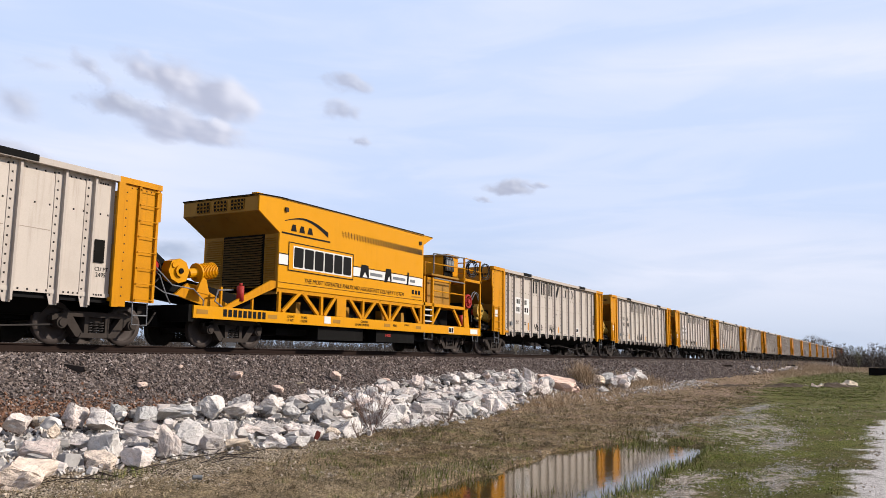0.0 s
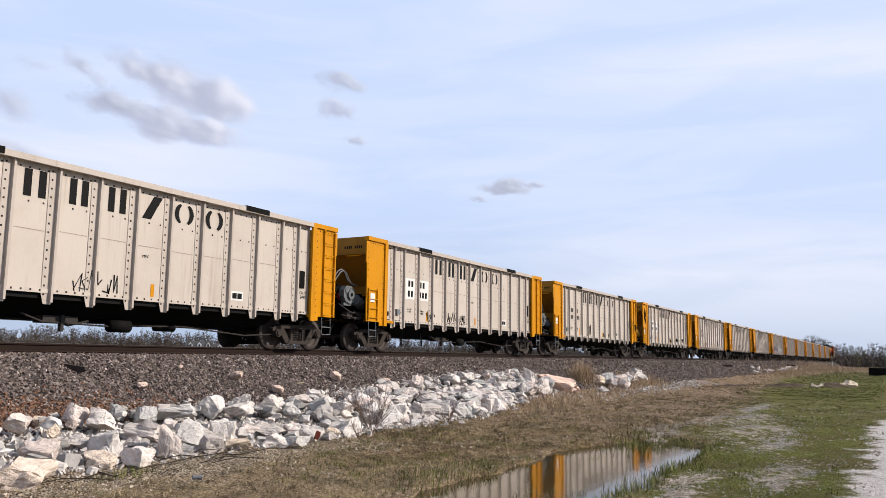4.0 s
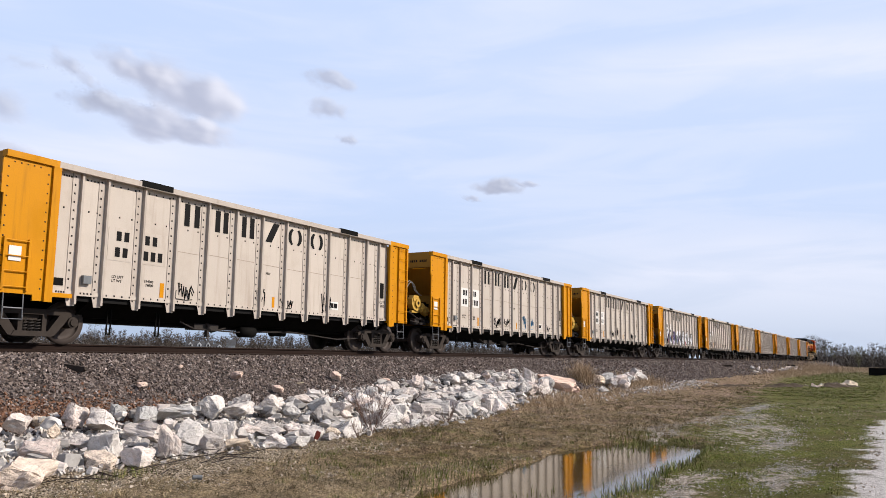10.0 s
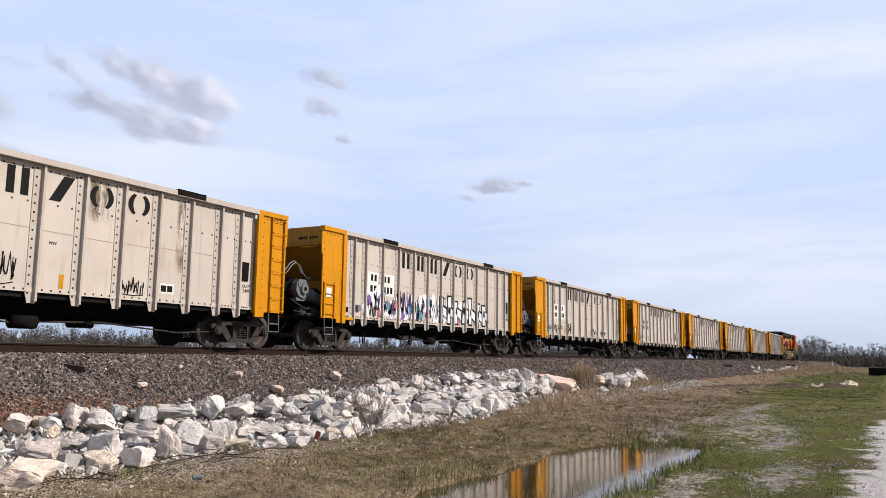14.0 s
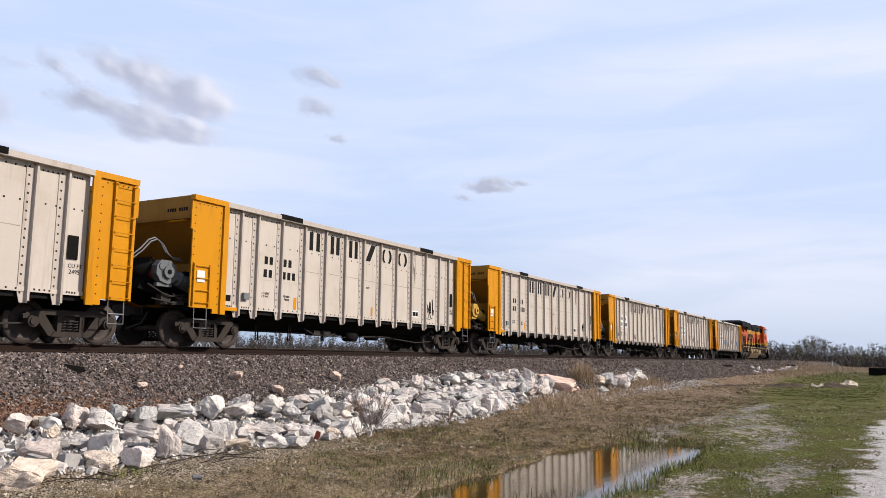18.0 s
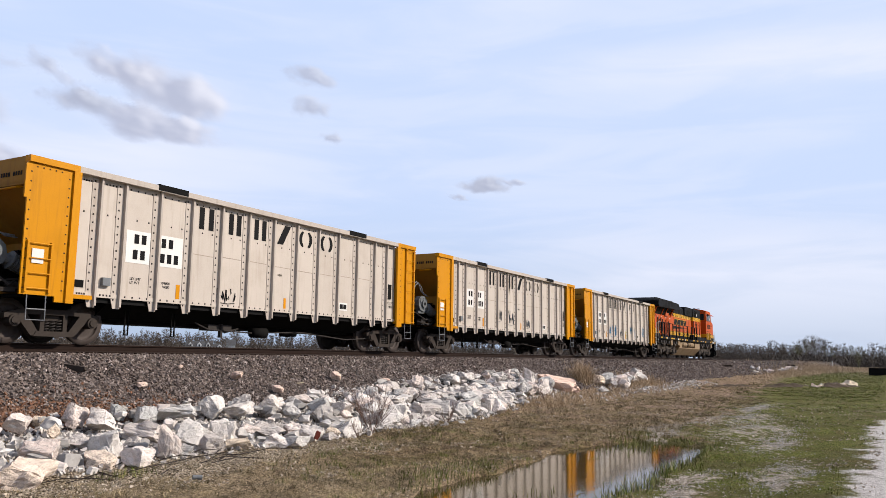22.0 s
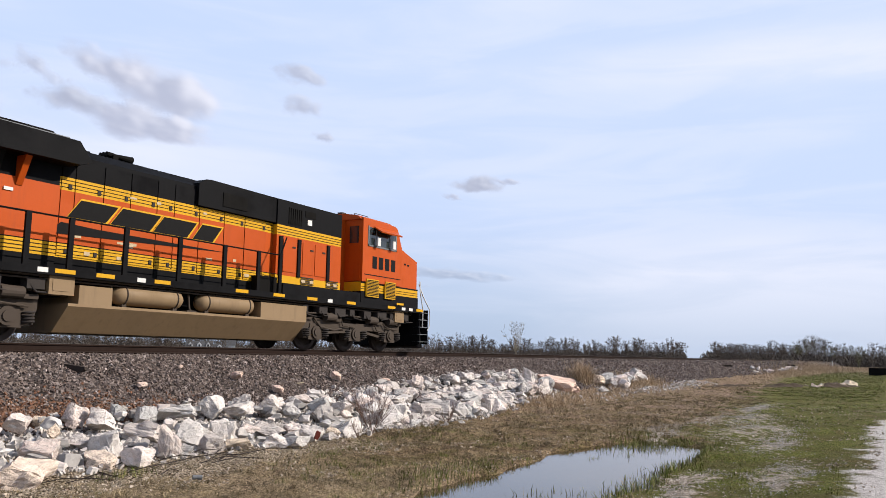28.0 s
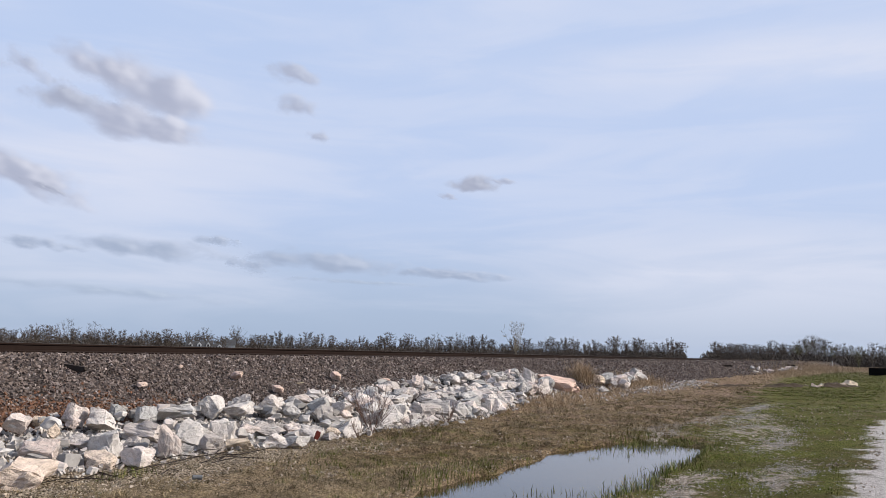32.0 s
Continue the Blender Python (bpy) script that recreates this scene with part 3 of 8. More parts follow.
# x, y, width, height
ROCKS_FRONT = [(7.04, 10.4, 0.45, 0.30), (8.01, 10.21, 0.46, 0.43), (7.84, 10.59, 0.33, 0.18), (8.70, 10.36, 0.39, 0.21), (8.78, 9.79, 0.35, 0.52), (7.96, 9.48, 0.42, 0.29),
               (9.68, 10.25, 0.51, 0.49), (10.38, 10.24, 0.55, 0.45), (9.0, 9.66, 0.28, 0.24), (9.61, 9.75, 0.42, 0.33), (11.61, 10.36, 0.53, 0.25), (11.28, 10.52, 0.36, 0.17),
               (11.06, 9.67, 0.5, 0.26), (12.19, 10.21, 0.44, 0.26), (12.02, 9.64, 0.38, 0.38), (11.39, 9.43, 0.41, 0.22), (13.28, 9.62, 0.5, 0.34), (12.17, 9.3, 0.36, 0.15),
               (15.13, 9.97, 0.56, 0.30), (15.83, 9.72, 0.44, 0.18), (16.23, 10.28, 0.38, 0.30), (17.21, 10.23, 0.73, 0.36), (18.58, 10.18, 0.65, 0.47), (20.16, 9.9, 0.47, 0.5)]
ROCKS_BACK = [(7.57, 11.77, 0.39, 0.26), (8.72, 12.02, 0.34, 0.38), (8.94, 11.63, 0.58, 0.28), (8.52, 11.69, 0.28, 0.17), (9.67, 12.14, 0.28, 0.28), (9.96, 11.73, 0.42, 0.34),
              (9.23, 10.79, 0.65, 0.30), (10.64, 11.68, 0.86, 0.25), (11.65, 11.8, 0.56, 0.39), (12.76, 12.0, 0.55, 0.40), (13.11, 11.63, 0.5, 0.41), (12.06, 11.44, 0.62, 0.25),
              (13.28, 11.1, 0.45, 0.29), (13.94, 10.82, 0.49, 0.42), (14.68, 10.91, 0.53, 0.36), (16.36, 10.87, 0.74, 0.38), (20.46, 10.68, 0.55, 0.32), (22.81, 10.62, 0.53, 0.46),
              (19.56, 11.51, 0.70, 0.32), (22.06, 11.86, 0.60, 0.28), (27.4, 11.3, 0.64, 0.59), (38.6, 11.5, 0.75, 0.40), (37.3, 11.2, 0.71, 0.35), (32.76, 10.78, 0.57, 0.24)]
ROCKS_TAN = [(8.12, 12.07, 0.32, 0.16), (6.21, 9.44, 0.75, 0.38), (7.52, 9.71, 0.49, 0.22), (10.05, 9.59, 0.58, 0.19), (12.67, 9.63, 0.42, 0.24), (7.82, 11.22, 0.21, 0.21), (36.4, 12.2, 0.7, 0.4)]


def heap_z(x, y):
    z = float(ground_z(x, y))
    return max(z, float(bed_z(y))) if y > 11.5 else z


def boulder(x, y, w, h, mesh, label, r, sink=0.2):
    """A boulder settled in the heap."""
    if not label:
        mesh = CHIPS[r.randrange(24)]
    lift = max(0.0, (y - 9.9)) * 0.10 if y < 12 else 0.1
    m = pose(x, y, heap_z(x, y) + lift + h * (0.5 - sink), r.uniform(-14, 14), r.uniform(-14, 14), r.uniform(0, 360))
    m = m @ Matrix.Diagonal((w * r.uniform(0.85, 1.4), w * r.uniform(0.8, 1.25), h * 1.25 * (1.0 if label else r.uniform(0.5, 1.1)), 1))
    if not label:
        v = np.empty(len(mesh.vertices) * 3)
        mesh.vertices.foreach_get("co", v)
        CHIP_FACES.append(np.array([p.vertices[:] for p in mesh.polygons]) + sum(len(c) for c in CHIP_VERTS))
        CHIP_VERTS.append(v.reshape(-1, 3) @ np.array(m.to_3x3()).T + np.array(m.translation))
        return None
    ob = thing("boulder", mesh, None, label, "rock", "quarry boulders along the foot of the ballast")
    ob.matrix_basis = m
    return ob


CHIP_VERTS, CHIP_FACES = [], []      # the blocks too small to tell apart


rr = random.Random(3)
for i, row in enumerate(ROCKS_FRONT + ROCKS_BACK):
    boulder(*row, WHITE_ROCKS[i % 14], "broken white-grey limestone boulder lying in the riprap heap", rr)
for i, row in enumerate(ROCKS_TAN):
    boulder(*row, TAN_ROCKS[i % 4], "tan iron-stained limestone boulder in the riprap heap", rr)
for i in range(190):
    x = 5.0 + 20 * rr.random() ** 1.2
    y = rr.uniform(9.75, 12.3) + 0.02 * (x - 10)
    s = rr.uniform(0.13, 0.30)
    boulder(x, y, s * rr.uniform(0.9, 1.4), s * 0.75, None, "", rr, 0.1)
# the long heap that climbs the ballast slope
for i in range(640):
    x = 13.5 + 15.2 * rr.random() ** 0.95
    front, top = np.interp(x, [13, 20.5, 25, 31], [9.8, 9.7, 11.0, 11.9]), np.interp(x, [13, 19, 31], [12.1, 12.8, 13.3])
    y = front + (top - front) * rr.random() ** 0.85
    s = rr.choice((0.10, 0.12, 0.15, 0.15, 0.18, 0.22, 0.27, 0.36, 0.52)) * rr.uniform(0.8, 1.15) * (1.15 - 0.5 * (y - front) / (top - front))
    boulder(x, y, s * rr.uniform(0.9, 1.4), s * rr.uniform(0.55, 0.85), WHITE_ROCKS[rr.randrange(14)], "angular white limestone block in the riprap heap" if s > 0.27 else "", rr, 0.12)
for i in range(34):
    x = rr.uniform(36, 45)
    s = rr.choice((0.2, 0.3, 0.4, 0.6)) * rr.uniform(0.8, 1.2)
    boulder(x, rr.uniform(11.3, 11.9) + 0.10 * (x - 36), s * 1.1, s * 0.75, WHITE_ROCKS[rr.randrange(14)], "white limestone block in a small heap at the ballast's foot" if s > 0.3 else "", rr, 0.12)
thing("rubble", from_arrays("rubble", np.concatenate(CHIP_VERTS), np.concatenate(CHIP_FACES), BLOCK), None, "small angular limestone blocks filling the riprap heap", "rubble", kind="stuff")
slab = boulder(31.6, 12.2, 1.6, 0.6, boulder_mesh(51, 8, PINK_STONE, 4), "large pinkish limestone slab leaning on the ballast", rr, 0.1)
slab.matrix_basis = pose(30.9, 11.9, -1.22, 0, 20, -62) @ Matrix.Diagonal((2.2, 1.1, 0.75, 1))
boulder(28.3, 12.2, 0.6, 0.75, WHITE_ROCKS[3], "upright white limestone block beside the slab", rr, 0.1)
for i in range(26):
    x = rr.uniform(84, 130)
    s = rr.uniform(0.3, 0.6)
    boulder(x, 12.0 + rr.uniform(-0.6, 0.9), s, s * 0.6, WHITE_ROCKS[rr.randrange(14)], "pale limestone block in a distant heap beside the track", rr, 0.1)


# ---- rolling stock ----
def wheel_mesh(r):
    k = Kit()
    for s in (-1, 1):
        c = (0, 0.7525 * s, 0)
        k.turned([(-0.07 * s, 0.10), (-0.06 * s, 0.17), (-0.01 * s, r * 0.62), (-0.055 * s, r * 0.80), (-0.065 * s, r * 0.93), (0.06 * s * -1, r - 0.004)], c, 28)
        k.turned([(0.085 * s, r * 0.80), (0.03 * s, r * 0.78), (0.02 * s, r * 0.62), (0.05 * s, 0.16), (0.07 * s, 0.10)], c, 28)
        k.turned([(-0.060 * s, r - 0.004), (0.050 * s, r)], c, 28)
        k.turned([(0.050 * s, r), (0.060 * s, r + 0.025), (0.085 * s, r + 0.020), (0.085 * s, r * 0.80)], c, 28)
    k.tube((0, -0.95, 0), (0, 0.95, 0), 0.085, 12)
    return k.mesh("wheelset", WHEEL, True)


def rim_mesh(r):
    k = Kit()
    for s in (-1,):
        k.turned([(-0.066 * s, r * 0.972), (-0.066 * s, r - 0.010)], (0, 0.7525 * s, 0), 36)
    return k.mesh("tread_rim", RIM, True)


R_CAR, R_ENG = 0.457, 0.533
WHEEL_CAR, RIM_CAR = wheel_mesh(R_CAR), rim_mesh(R_CAR)
WHEEL_ENG, RIM_ENG = wheel_mesh(R_ENG), rim_mesh(R_ENG)
AXLE = 0.915


SPRING = Kit().coil((0, 0, 0), 0.062, 0.017, 0.24, 4).mesh("spring", STEEL, True)


def freight_truck(parent, x):
    """A three-piece truck: cast side frames with springs, a bolster and two wheelsets."""
    k = Kit().box(-0.2, 0.2, -1.0, 1.0, 0.42, 0.62)
    bolster = part("truck", k, TRUCK, parent, "grimy cast-steel freight truck", at=pose(x, 0, 0))
    for s in (-1, 1):
        y0, y1 = sorted((s * 0.92, s * 1.10))
        k = Kit()
        k.prism([(-1.12, 0.50), (-1.12, 0.60), (-0.72, 0.72), (0.72, 0.72), (1.12, 0.60), (1.12, 0.50), (0.62, 0.60), (-0.62, 0.60)], y0, y1)
        k.prism([(-0.86, 0.56), (-0.62, 0.60), (-0.34, 0.22), (-0.34, 0.14), (-0.52, 0.16)], y0, y1)
        k.prism([(0.62, 0.60), (0.86, 0.56), (0.52, 0.16), (0.34, 0.14), (0.34, 0.22)], y0, y1)
        k.prism([(-0.46, 0.14), (0.46, 0.14), (0.40, 0.25), (-0.40, 0.25)], y0 - 0.02, y1 + 0.02)
        for e in (-1, 1):
            k.box(e * 0.27 - 0.05, e * 0.27 + 0.05, y0, y1, 0.22, 0.64)
            k.tube((e * AXLE, s * 0.90, 0.457), (e * AXLE, s * 1.16, 0.457), 0.125, 16)
            k.tube((e * AXLE, s * 1.16, 0.457), (e * AXLE, s * 1.19, 0.457), 0.085, 12)
            k.box(e * AXLE - 0.15, e * AXLE + 0.15, y0, y1, 0.54, 0.64)
        part("side_frame", k, TRUCK, bolster)
        for c in (-0.15, 0.0, 0.15):
            part("spring", SPRING, None, bolster, at=pose(c, s * 1.02, 0.255))
    for key, e in (("front", -1), ("rear", 1)):
        w = part("wheelset", WHEEL_CAR, None, bolster, at=pose(e * AXLE, 0, R_CAR))
        part("tread_rim", RIM_CAR, None, bolster, "bright worn wheel rim", at=pose(e * AXLE, 0, R_CAR))
    return bolster


def coupler(parent, x, way):
    k = Kit().box(min(x, x + way * 0.75), max(x, x + way * 0.75), -0.10, 0.10, 0.78, 0.98)
    k.box(min(x + way * 0.62, x + way * 0.95), max(x + way * 0.62, x + way * 0.95), -0.17, 0.17, 0.74, 1.02)
    k.path([(x + way * 0.3, -0.45, 0.85), (x + way * 0.5, -0.45, 0.55), (x + way * 0.8, -0.3, 0.42)], 0.028, 6)
    return part("coupler", k, STEEL, parent, "dark steel knuckle coupler")


LEN = 15.14
POST_X = [1.74] + [2.40 + 1.022 * i for i in range(11)] + [13.36]
EDGE_X = [1.16] + POST_X + [13.95]


def hopper_car():
    """A ballast hopper with a conveyor: ribbed cream sides, yellow ends."""
    car = thing("hopper_car", None, None, "ribbed cream ballast hopper car with yellow ends", "hopper car", "ballast hopper cars of the train")
    # side sheets between the posts
    for a, b in zip(EDGE_X, EDGE_X[1:]):
        k = Kit().box(a, b, -1.47, -1.44, 1.04, 3.72)
        k.box(a, b, -1.495, -1.47, 1.03, 1.12)
        panel = part("side_panel", k, CREAM, car)
        if 4.0 < a < 12.0:
            z = 2.33 + 0.03 * math.sin(5 * a)
            part("weld_seam", Kit().prism([(a + 0.15, z), (b - 0.20, z - 0.012), (b - 0.20, z + 0.006), (a + 0.15, z + 0.014)], -1.474, -1.47), SEAM, panel)
    part("far_side", Kit().box(1.16, 13.95, 1.44, 1.47, 1.04, 3.72), CREAM, car, "cream far side wall")
    for s in (-1, 1):
        for x in POST_X:
            k = Kit()
            k.upright([(x + 0.005, s * 1.47), (x + 0.016, s * 1.558), (x + 0.066, s * 1.560), (x + 0.085, s * 1.47)][::-s], 0.84, 3.70)
            y = sorted((s * 1.47, s * 1.483))
            k.prism([(x - 0.10, 0.80), (x + 0.07, 0.80), (x + 0.12, 1.06), (x + 0.13, 3.70), (x - 0.17, 3.70), (x - 0.16, 1.0)], *y)
            part("side_post", k, CREAM_POST, car)
    # rivet rows on the near side
    k = Kit()
    def rivet(x, z, r=0.021):
        k.add([(x - r, -1.496, z - r), (x + r, -1.496, z - r), (x + r, -1.496, z + r), (x - r, -1.496, z + r), (x, -1.512, z)], [(0, 1, 4), (1, 2, 4), (2, 3, 4), (3, 0, 4)])
    for x in POST_X:
        for i in range(15):
            rivet(x - 0.105, 1.00 + 0.187 * i)
            k.v[-5:] = [(a, b + 0.013, c) for a, b, c in k.v[-5:]]
    for a, b in zip(EDGE_X, EDGE_X[1:]):
        for i in range(4):
            x = a + 0.2 + (b - a - 0.4) * i / 3
            rivet(x, 1.085)
            rivet(x, 3.60)
            k.v[-5:] = [(p, q + 0.026, c) for p, q, c in k.v[-5:]]
        for f in (0.42, 0.75):
            rivet(a + (b - a) * f, 2.90)
            k.v[-5:] = [(p, q + 0.026, c) for p, q, c in k.v[-5:]]
    for xs, low in (((0.06, 0.93), 1.1), ((14.20, 15.02), 1.1)):
        for x in xs:
            for i in range(13):
                rivet(x, low + 0.2 * i, 0.016)
                k.v[-5:] = [(p, q - 0.085, c) for p, q, c in k.v[-5:]]
        for i in range(5):
            rivet(xs[0] + 0.12 + 0.14 * i, 3.62, 0.016)
            k.v[-5:] = [(p, q - 0.085, c) for p, q, c in k.v[-5:]]
    tagged(part("rivets", k, STEEL, car, "dark rivet heads"), kind="stuff")
    # top chords
    for s in (-1, 1):
        y0, y1 = sorted((s * 1.46, s * 1.63))
        part("top_chord", Kit().box(1.14, 13.95, y0, y1, 3.70, 3.83), CREAM_POST, car, "cream top rail")
        for a, b in ((-0.02, 1.14), (13.95, LEN + 0.02)):
            part("top_chord", Kit().box(a, b, y0, y1, 3.70, 3.835), YELLOW, car, "yellow top rail end")
        for a in (3.27, 11.02):
            part("tarp_bracket", Kit().prism([(a, 3.72), (a + 0.92, 3.72), (a + 0.92, 3.86), (a, 3.86)], *sorted((s * 1.44, s * 1.645))), BLACK, car, "black bracket over the top rail")
    # yellow ends
    for a, b, low in ((0.0, 1.16, 0.97), (13.95, LEN, 0.99)):
        for s in (-1, 1):
            y0, y1 = sorted((s * 1.54, s * 1.58))
            k = Kit()
            if a == 0.0:
                k.prism([(0.0, 2.95), (0.0, low), (0.78, low), (0.78, 0.85), (1.16, 0.85), (1.16, 3.70), (-0.02, 3.70), (-0.06, 3.64), (-0.06, 2.95)], y0, y1)
            else:
                k.prism([(13.95, 0.86), (14.33, 0.86), (14.33, low), (LEN, low), (LEN, 2.95), (LEN + 0.06, 2.95), (LEN + 0.06, 3.64), (LEN, 3.70), (13.95, 3.70)], y0, y1)
            part("end_panel", k, YELLOW, car, "yellow end side panel")
            x = 1.10 if a == 0.0 else 14.02
            part("corner_post", Kit().box(x - 0.09, x + 0.09, *sorted((s * 1.58, s * 1.63)), 0.84, 3.70), YELLOW, car)
            k = Kit()
            k.box(x - 0.5 if a == 0 else x - 0.1, x + 0.6 if a == 0 else x + 0.05, *sorted((s * 1.50, s * 1.56)), 0.96, 1.05)
            part("lower_flange", k, YELLOW, car)
        e = 1 if a == 0.0 else -1
        x = 0.0 if a == 0.0 else LEN
        k = Kit().box(min(x, x + e * 0.12), max(x, x + e * 0.12), -1.46, 1.46, 3.70, 3.83)
        k.box(min(x, x + e * 0.06), max(x, x + e * 0.06), -1.54, 1.54, 3.28, 3.70)
        k.box(min(x, x + e * 0.10), max(x, x + e * 0.10), -1.54, 1.54, 3.24, 3.30)
        # header and slope sheet: end-face shade is painted in by the duller yellow
        part("end_header", k, YELLOW_DULL, car, "shaded dull yellow end header")
        for q in range(9):
            if q != 4:
                part("number_bar", Kit().box(min(x - e * 0.006, x), max(x - e * 0.006, x), -1.35 + 0.085 * q, -1.295 + 0.085 * q, 3.44, 3.53), INK, car)
        k = Kit()
        o = [(x + e * 0.04, 3.26), (x + e * 0.07, 3.26), (x + e * 1.15, 2.25), (x + e * 1.12, 2.22)]
        k.prism(o if e < 0 else o[::-1], -1.53, 1.53)
        k.box(min(x + e * 1.10, x + e * 1.16), max(x + e * 1.10, x + e * 1.16), -1.50, 1.50, 0.98, 2.26)
        part("slope_sheet", k, YELLOW_DULL, car, "shaded dull yellow sloping end sheet")
        part("header_grab", Kit().path([(x + e * 0.10, -0.75, 3.22), (x - e * 0.05, -0.75, 3.18), (x - e * 0.05, -1.25, 3.18), (x + e * 0.10, -1.25, 3.22)], 0.022), YELLOW, car)
        part("end_platform", Kit().box(min(x + e * 0.05, x + e * 1.1), max(x + e * 0.05, x + e * 1.1), -1.45, 1.45, 0.92, 0.98), BLACK, car)
    # ladders
    k = Kit().box(14.50, 14.56, -1.64, -1.58, 0.99, 3.68)
    k.box(15.02, 15.08, -1.64, -1.58, 0.99, 3.68)
    ladder = part("ladder", k, YELLOW, car, "yellow side ladder")
    for i in range(8):
        z = 1.06 + 0.37 * i
        part("rung", Kit().path([(14.53, -1.60, z), (14.53, -1.67, z - 0.02), (15.05, -1.67, z - 0.02), (15.05, -1.60, z)], 0.012, 6), YELLOW, ladder)
    k = Kit().box(0.07, 0.12, -1.63, -1.58, 1.02, 2.08).box(0.60, 0.65, -1.63, -1.58, 1.02, 2.08)
    ladder = part("ladder", k, YELLOW, car, "short yellow ladder")
    for i in range(4):
        z = 1.10 + 0.31 * i
        part("rung", Kit().tube((0.09, -1.62, z), (0.63, -1.62, z), 0.013), YELLOW, ladder)
    part("warning_sign", Kit().box(0.20, 0.46, -1.60, -1.585, 1.62, 1.92), WHITE, ladder, "small white warning sign with an orange band")
    for x in (0.18, 14.55):
        k = Kit().path([(x, -1.56, 0.98), (x, -1.58, 0.46), (x + 0.42, -1.58, 0.46), (x + 0.42, -1.56, 0.98)], 0.014)
        k.tube((x, -1.58, 0.68), (x + 0.42, -1.58, 0.68), 0.014)
        part("stirrup_step", k, HOSE, car, "bare metal stirrup step")
    # frame and hoppers
    part("center_sill", Kit().box(-0.15, LEN + 0.15, -0.32, 0.32, 0.66, 0.98), BLACK, car)
    k = Kit().extrude_x([(-1.46, 1.10), (-0.75, 0.60), (0.75, 0.60), (1.46, 1.10)], 2.35, 12.8)
    part("hopper_bottom", k, BLACK, car, "black hopper underside")
    part("conveyor_trough", Kit().box(2.0, 13.2, -0.55, 0.55, 0.52, 0.62), BLACK, car)
    # ink-black inset strip paints the shadow gap below the side panels
    part("side_sill", Kit().box(1.16, 13.95, -1.42, -1.30, 0.92, 1.04), INK, car)
    for x in (3.0, 4.4):
        k = Kit().box(x, x + 0.025, -1.05, -1.02, 0.22, 0.95).box(x + 0.10, x + 0.125, -1.05, -1.02, 0.22, 0.95).box(x, x + 0.125, -1.05, -1.02, 0.22, 0.245)
        part("hanger", k, BLACK, car)
    part("brake_cylinder", Kit().tube((7.45, -0.9, 0.44), (8.0, -0.9, 0.44), 0.15, 14), BLACK, car, smooth=True)
    part("air_reservoir", Kit().tube((8.9, -0.75, 0.46), (9.5, -0.75, 0.46), 0.10, 14), BLACK, car, smooth=True)
    k = Kit().path([(5.2, -1.0, 0.62), (5.7, -1.0, 0.46), (7.4, -0.95, 0.42)], 0.02)
    k.path([(8.0, -0.95, 0.45), (9.6, -0.95, 0.5), (11.8, -1.0, 0.34), (13.2, -1.0, 0.42)], 0.02).path([(6.0, -0.9, 0.52), (6.4, -0.9, 0.40), (6.9, -0.9, 0.52)], 0.025)
    k.box(5.75, 6.6, -0.95, -0.6, 0.44, 0.60).box(6.15, 6.22, -1.0, -0.9, 0.26, 0.62)
    part("brake_rigging", k, STEEL, car)
    # conveyor head at the low end
    k = Kit().prism([(-0.58, 1.66), (-0.42, 1.44), (-0.12, 1.36), (0.14, 1.44), (0.24, 1.66), (0.18, 1.92), (-0.04, 2.10), (-0.40, 2.10), (-0.56, 1.92)], -1.18, -0.92)
    k.tube((-0.14, -1.26, 1.74), (-0.14, -0.9, 1.74), 0.20, 16).tube((-0.38, -1.21, 1.90), (-0.38, -0.9, 1.90), 0.11, 12)
    for a in range(8):
        k.tube((-0.14 + 0.255 * math.cos(a * 0.785), -1.20, 1.74 + 0.255 * math.sin(a * 0.785)), (-0.14 + 0.255 * math.cos(a * 0.785), -1.17, 1.74 + 0.255 * math.sin(a * 0.785)), 0.022, 6)
    k.box(-0.5, 0.1, -1.12, -0.98, 1.28, 1.40)
    gear = part("gearbox", k, GEAR_YELLOW, car, "cast gearbox of the conveyor drive", at=pose(-0.24, -0.22, 0.44) @ Matrix.Scale(0.8, 4))
    part("shaft_cap", Kit().tube((-0.14, -1.28, 1.74), (-0.14, -1.23, 1.74), 0.075, 12), BLACK, gear)
    k = Kit().lathe((0.1, -1.04, 1.66), (0.95, -1.04, 1.36), [(0, 0.12), (0.30, 0.13), (0.32, 0.25), (0.36, 0.25), (0.37, 0.21)] + [(0.38 + 0.06 * i + d, r) for i in range(10) for d, r in ((0.0, 0.205), (0.012, 0.235), (0.036, 0.235), (0.048, 0.205))] + [(0.985, 0.20), (1.0, 0.15)])
    part("drive_motor", k, GEAR_YELLOW, gear, "finned electric motor")
    part("terminal_box", Kit().box(0.52, 0.72, -1.18, -0.92, 1.66, 1.82), BLACK, gear)
    k = Kit().tube((-0.55, -0.85, 1.78), (-0.55, 0.85, 1.78), 0.30, 16)
    part("belt_drum", k, BLACK, car, smooth=True)
    part("drum_cap", Kit().tube((-0.55, -0.98, 1.78), (-0.55, -0.84, 1.78), 0.13, 12), RED, car, "red end cap of the belt drum")
    k = Kit().prism([(-0.95, 1.40), (0.5, 1.10), (1.1, 1.30), (1.1, 1.9), (0.3, 1.75), (-0.6, 2.2)], -0.82, 0.82)
    part("conveyor_boom", k, BLACK, car, "black conveyor boom end")
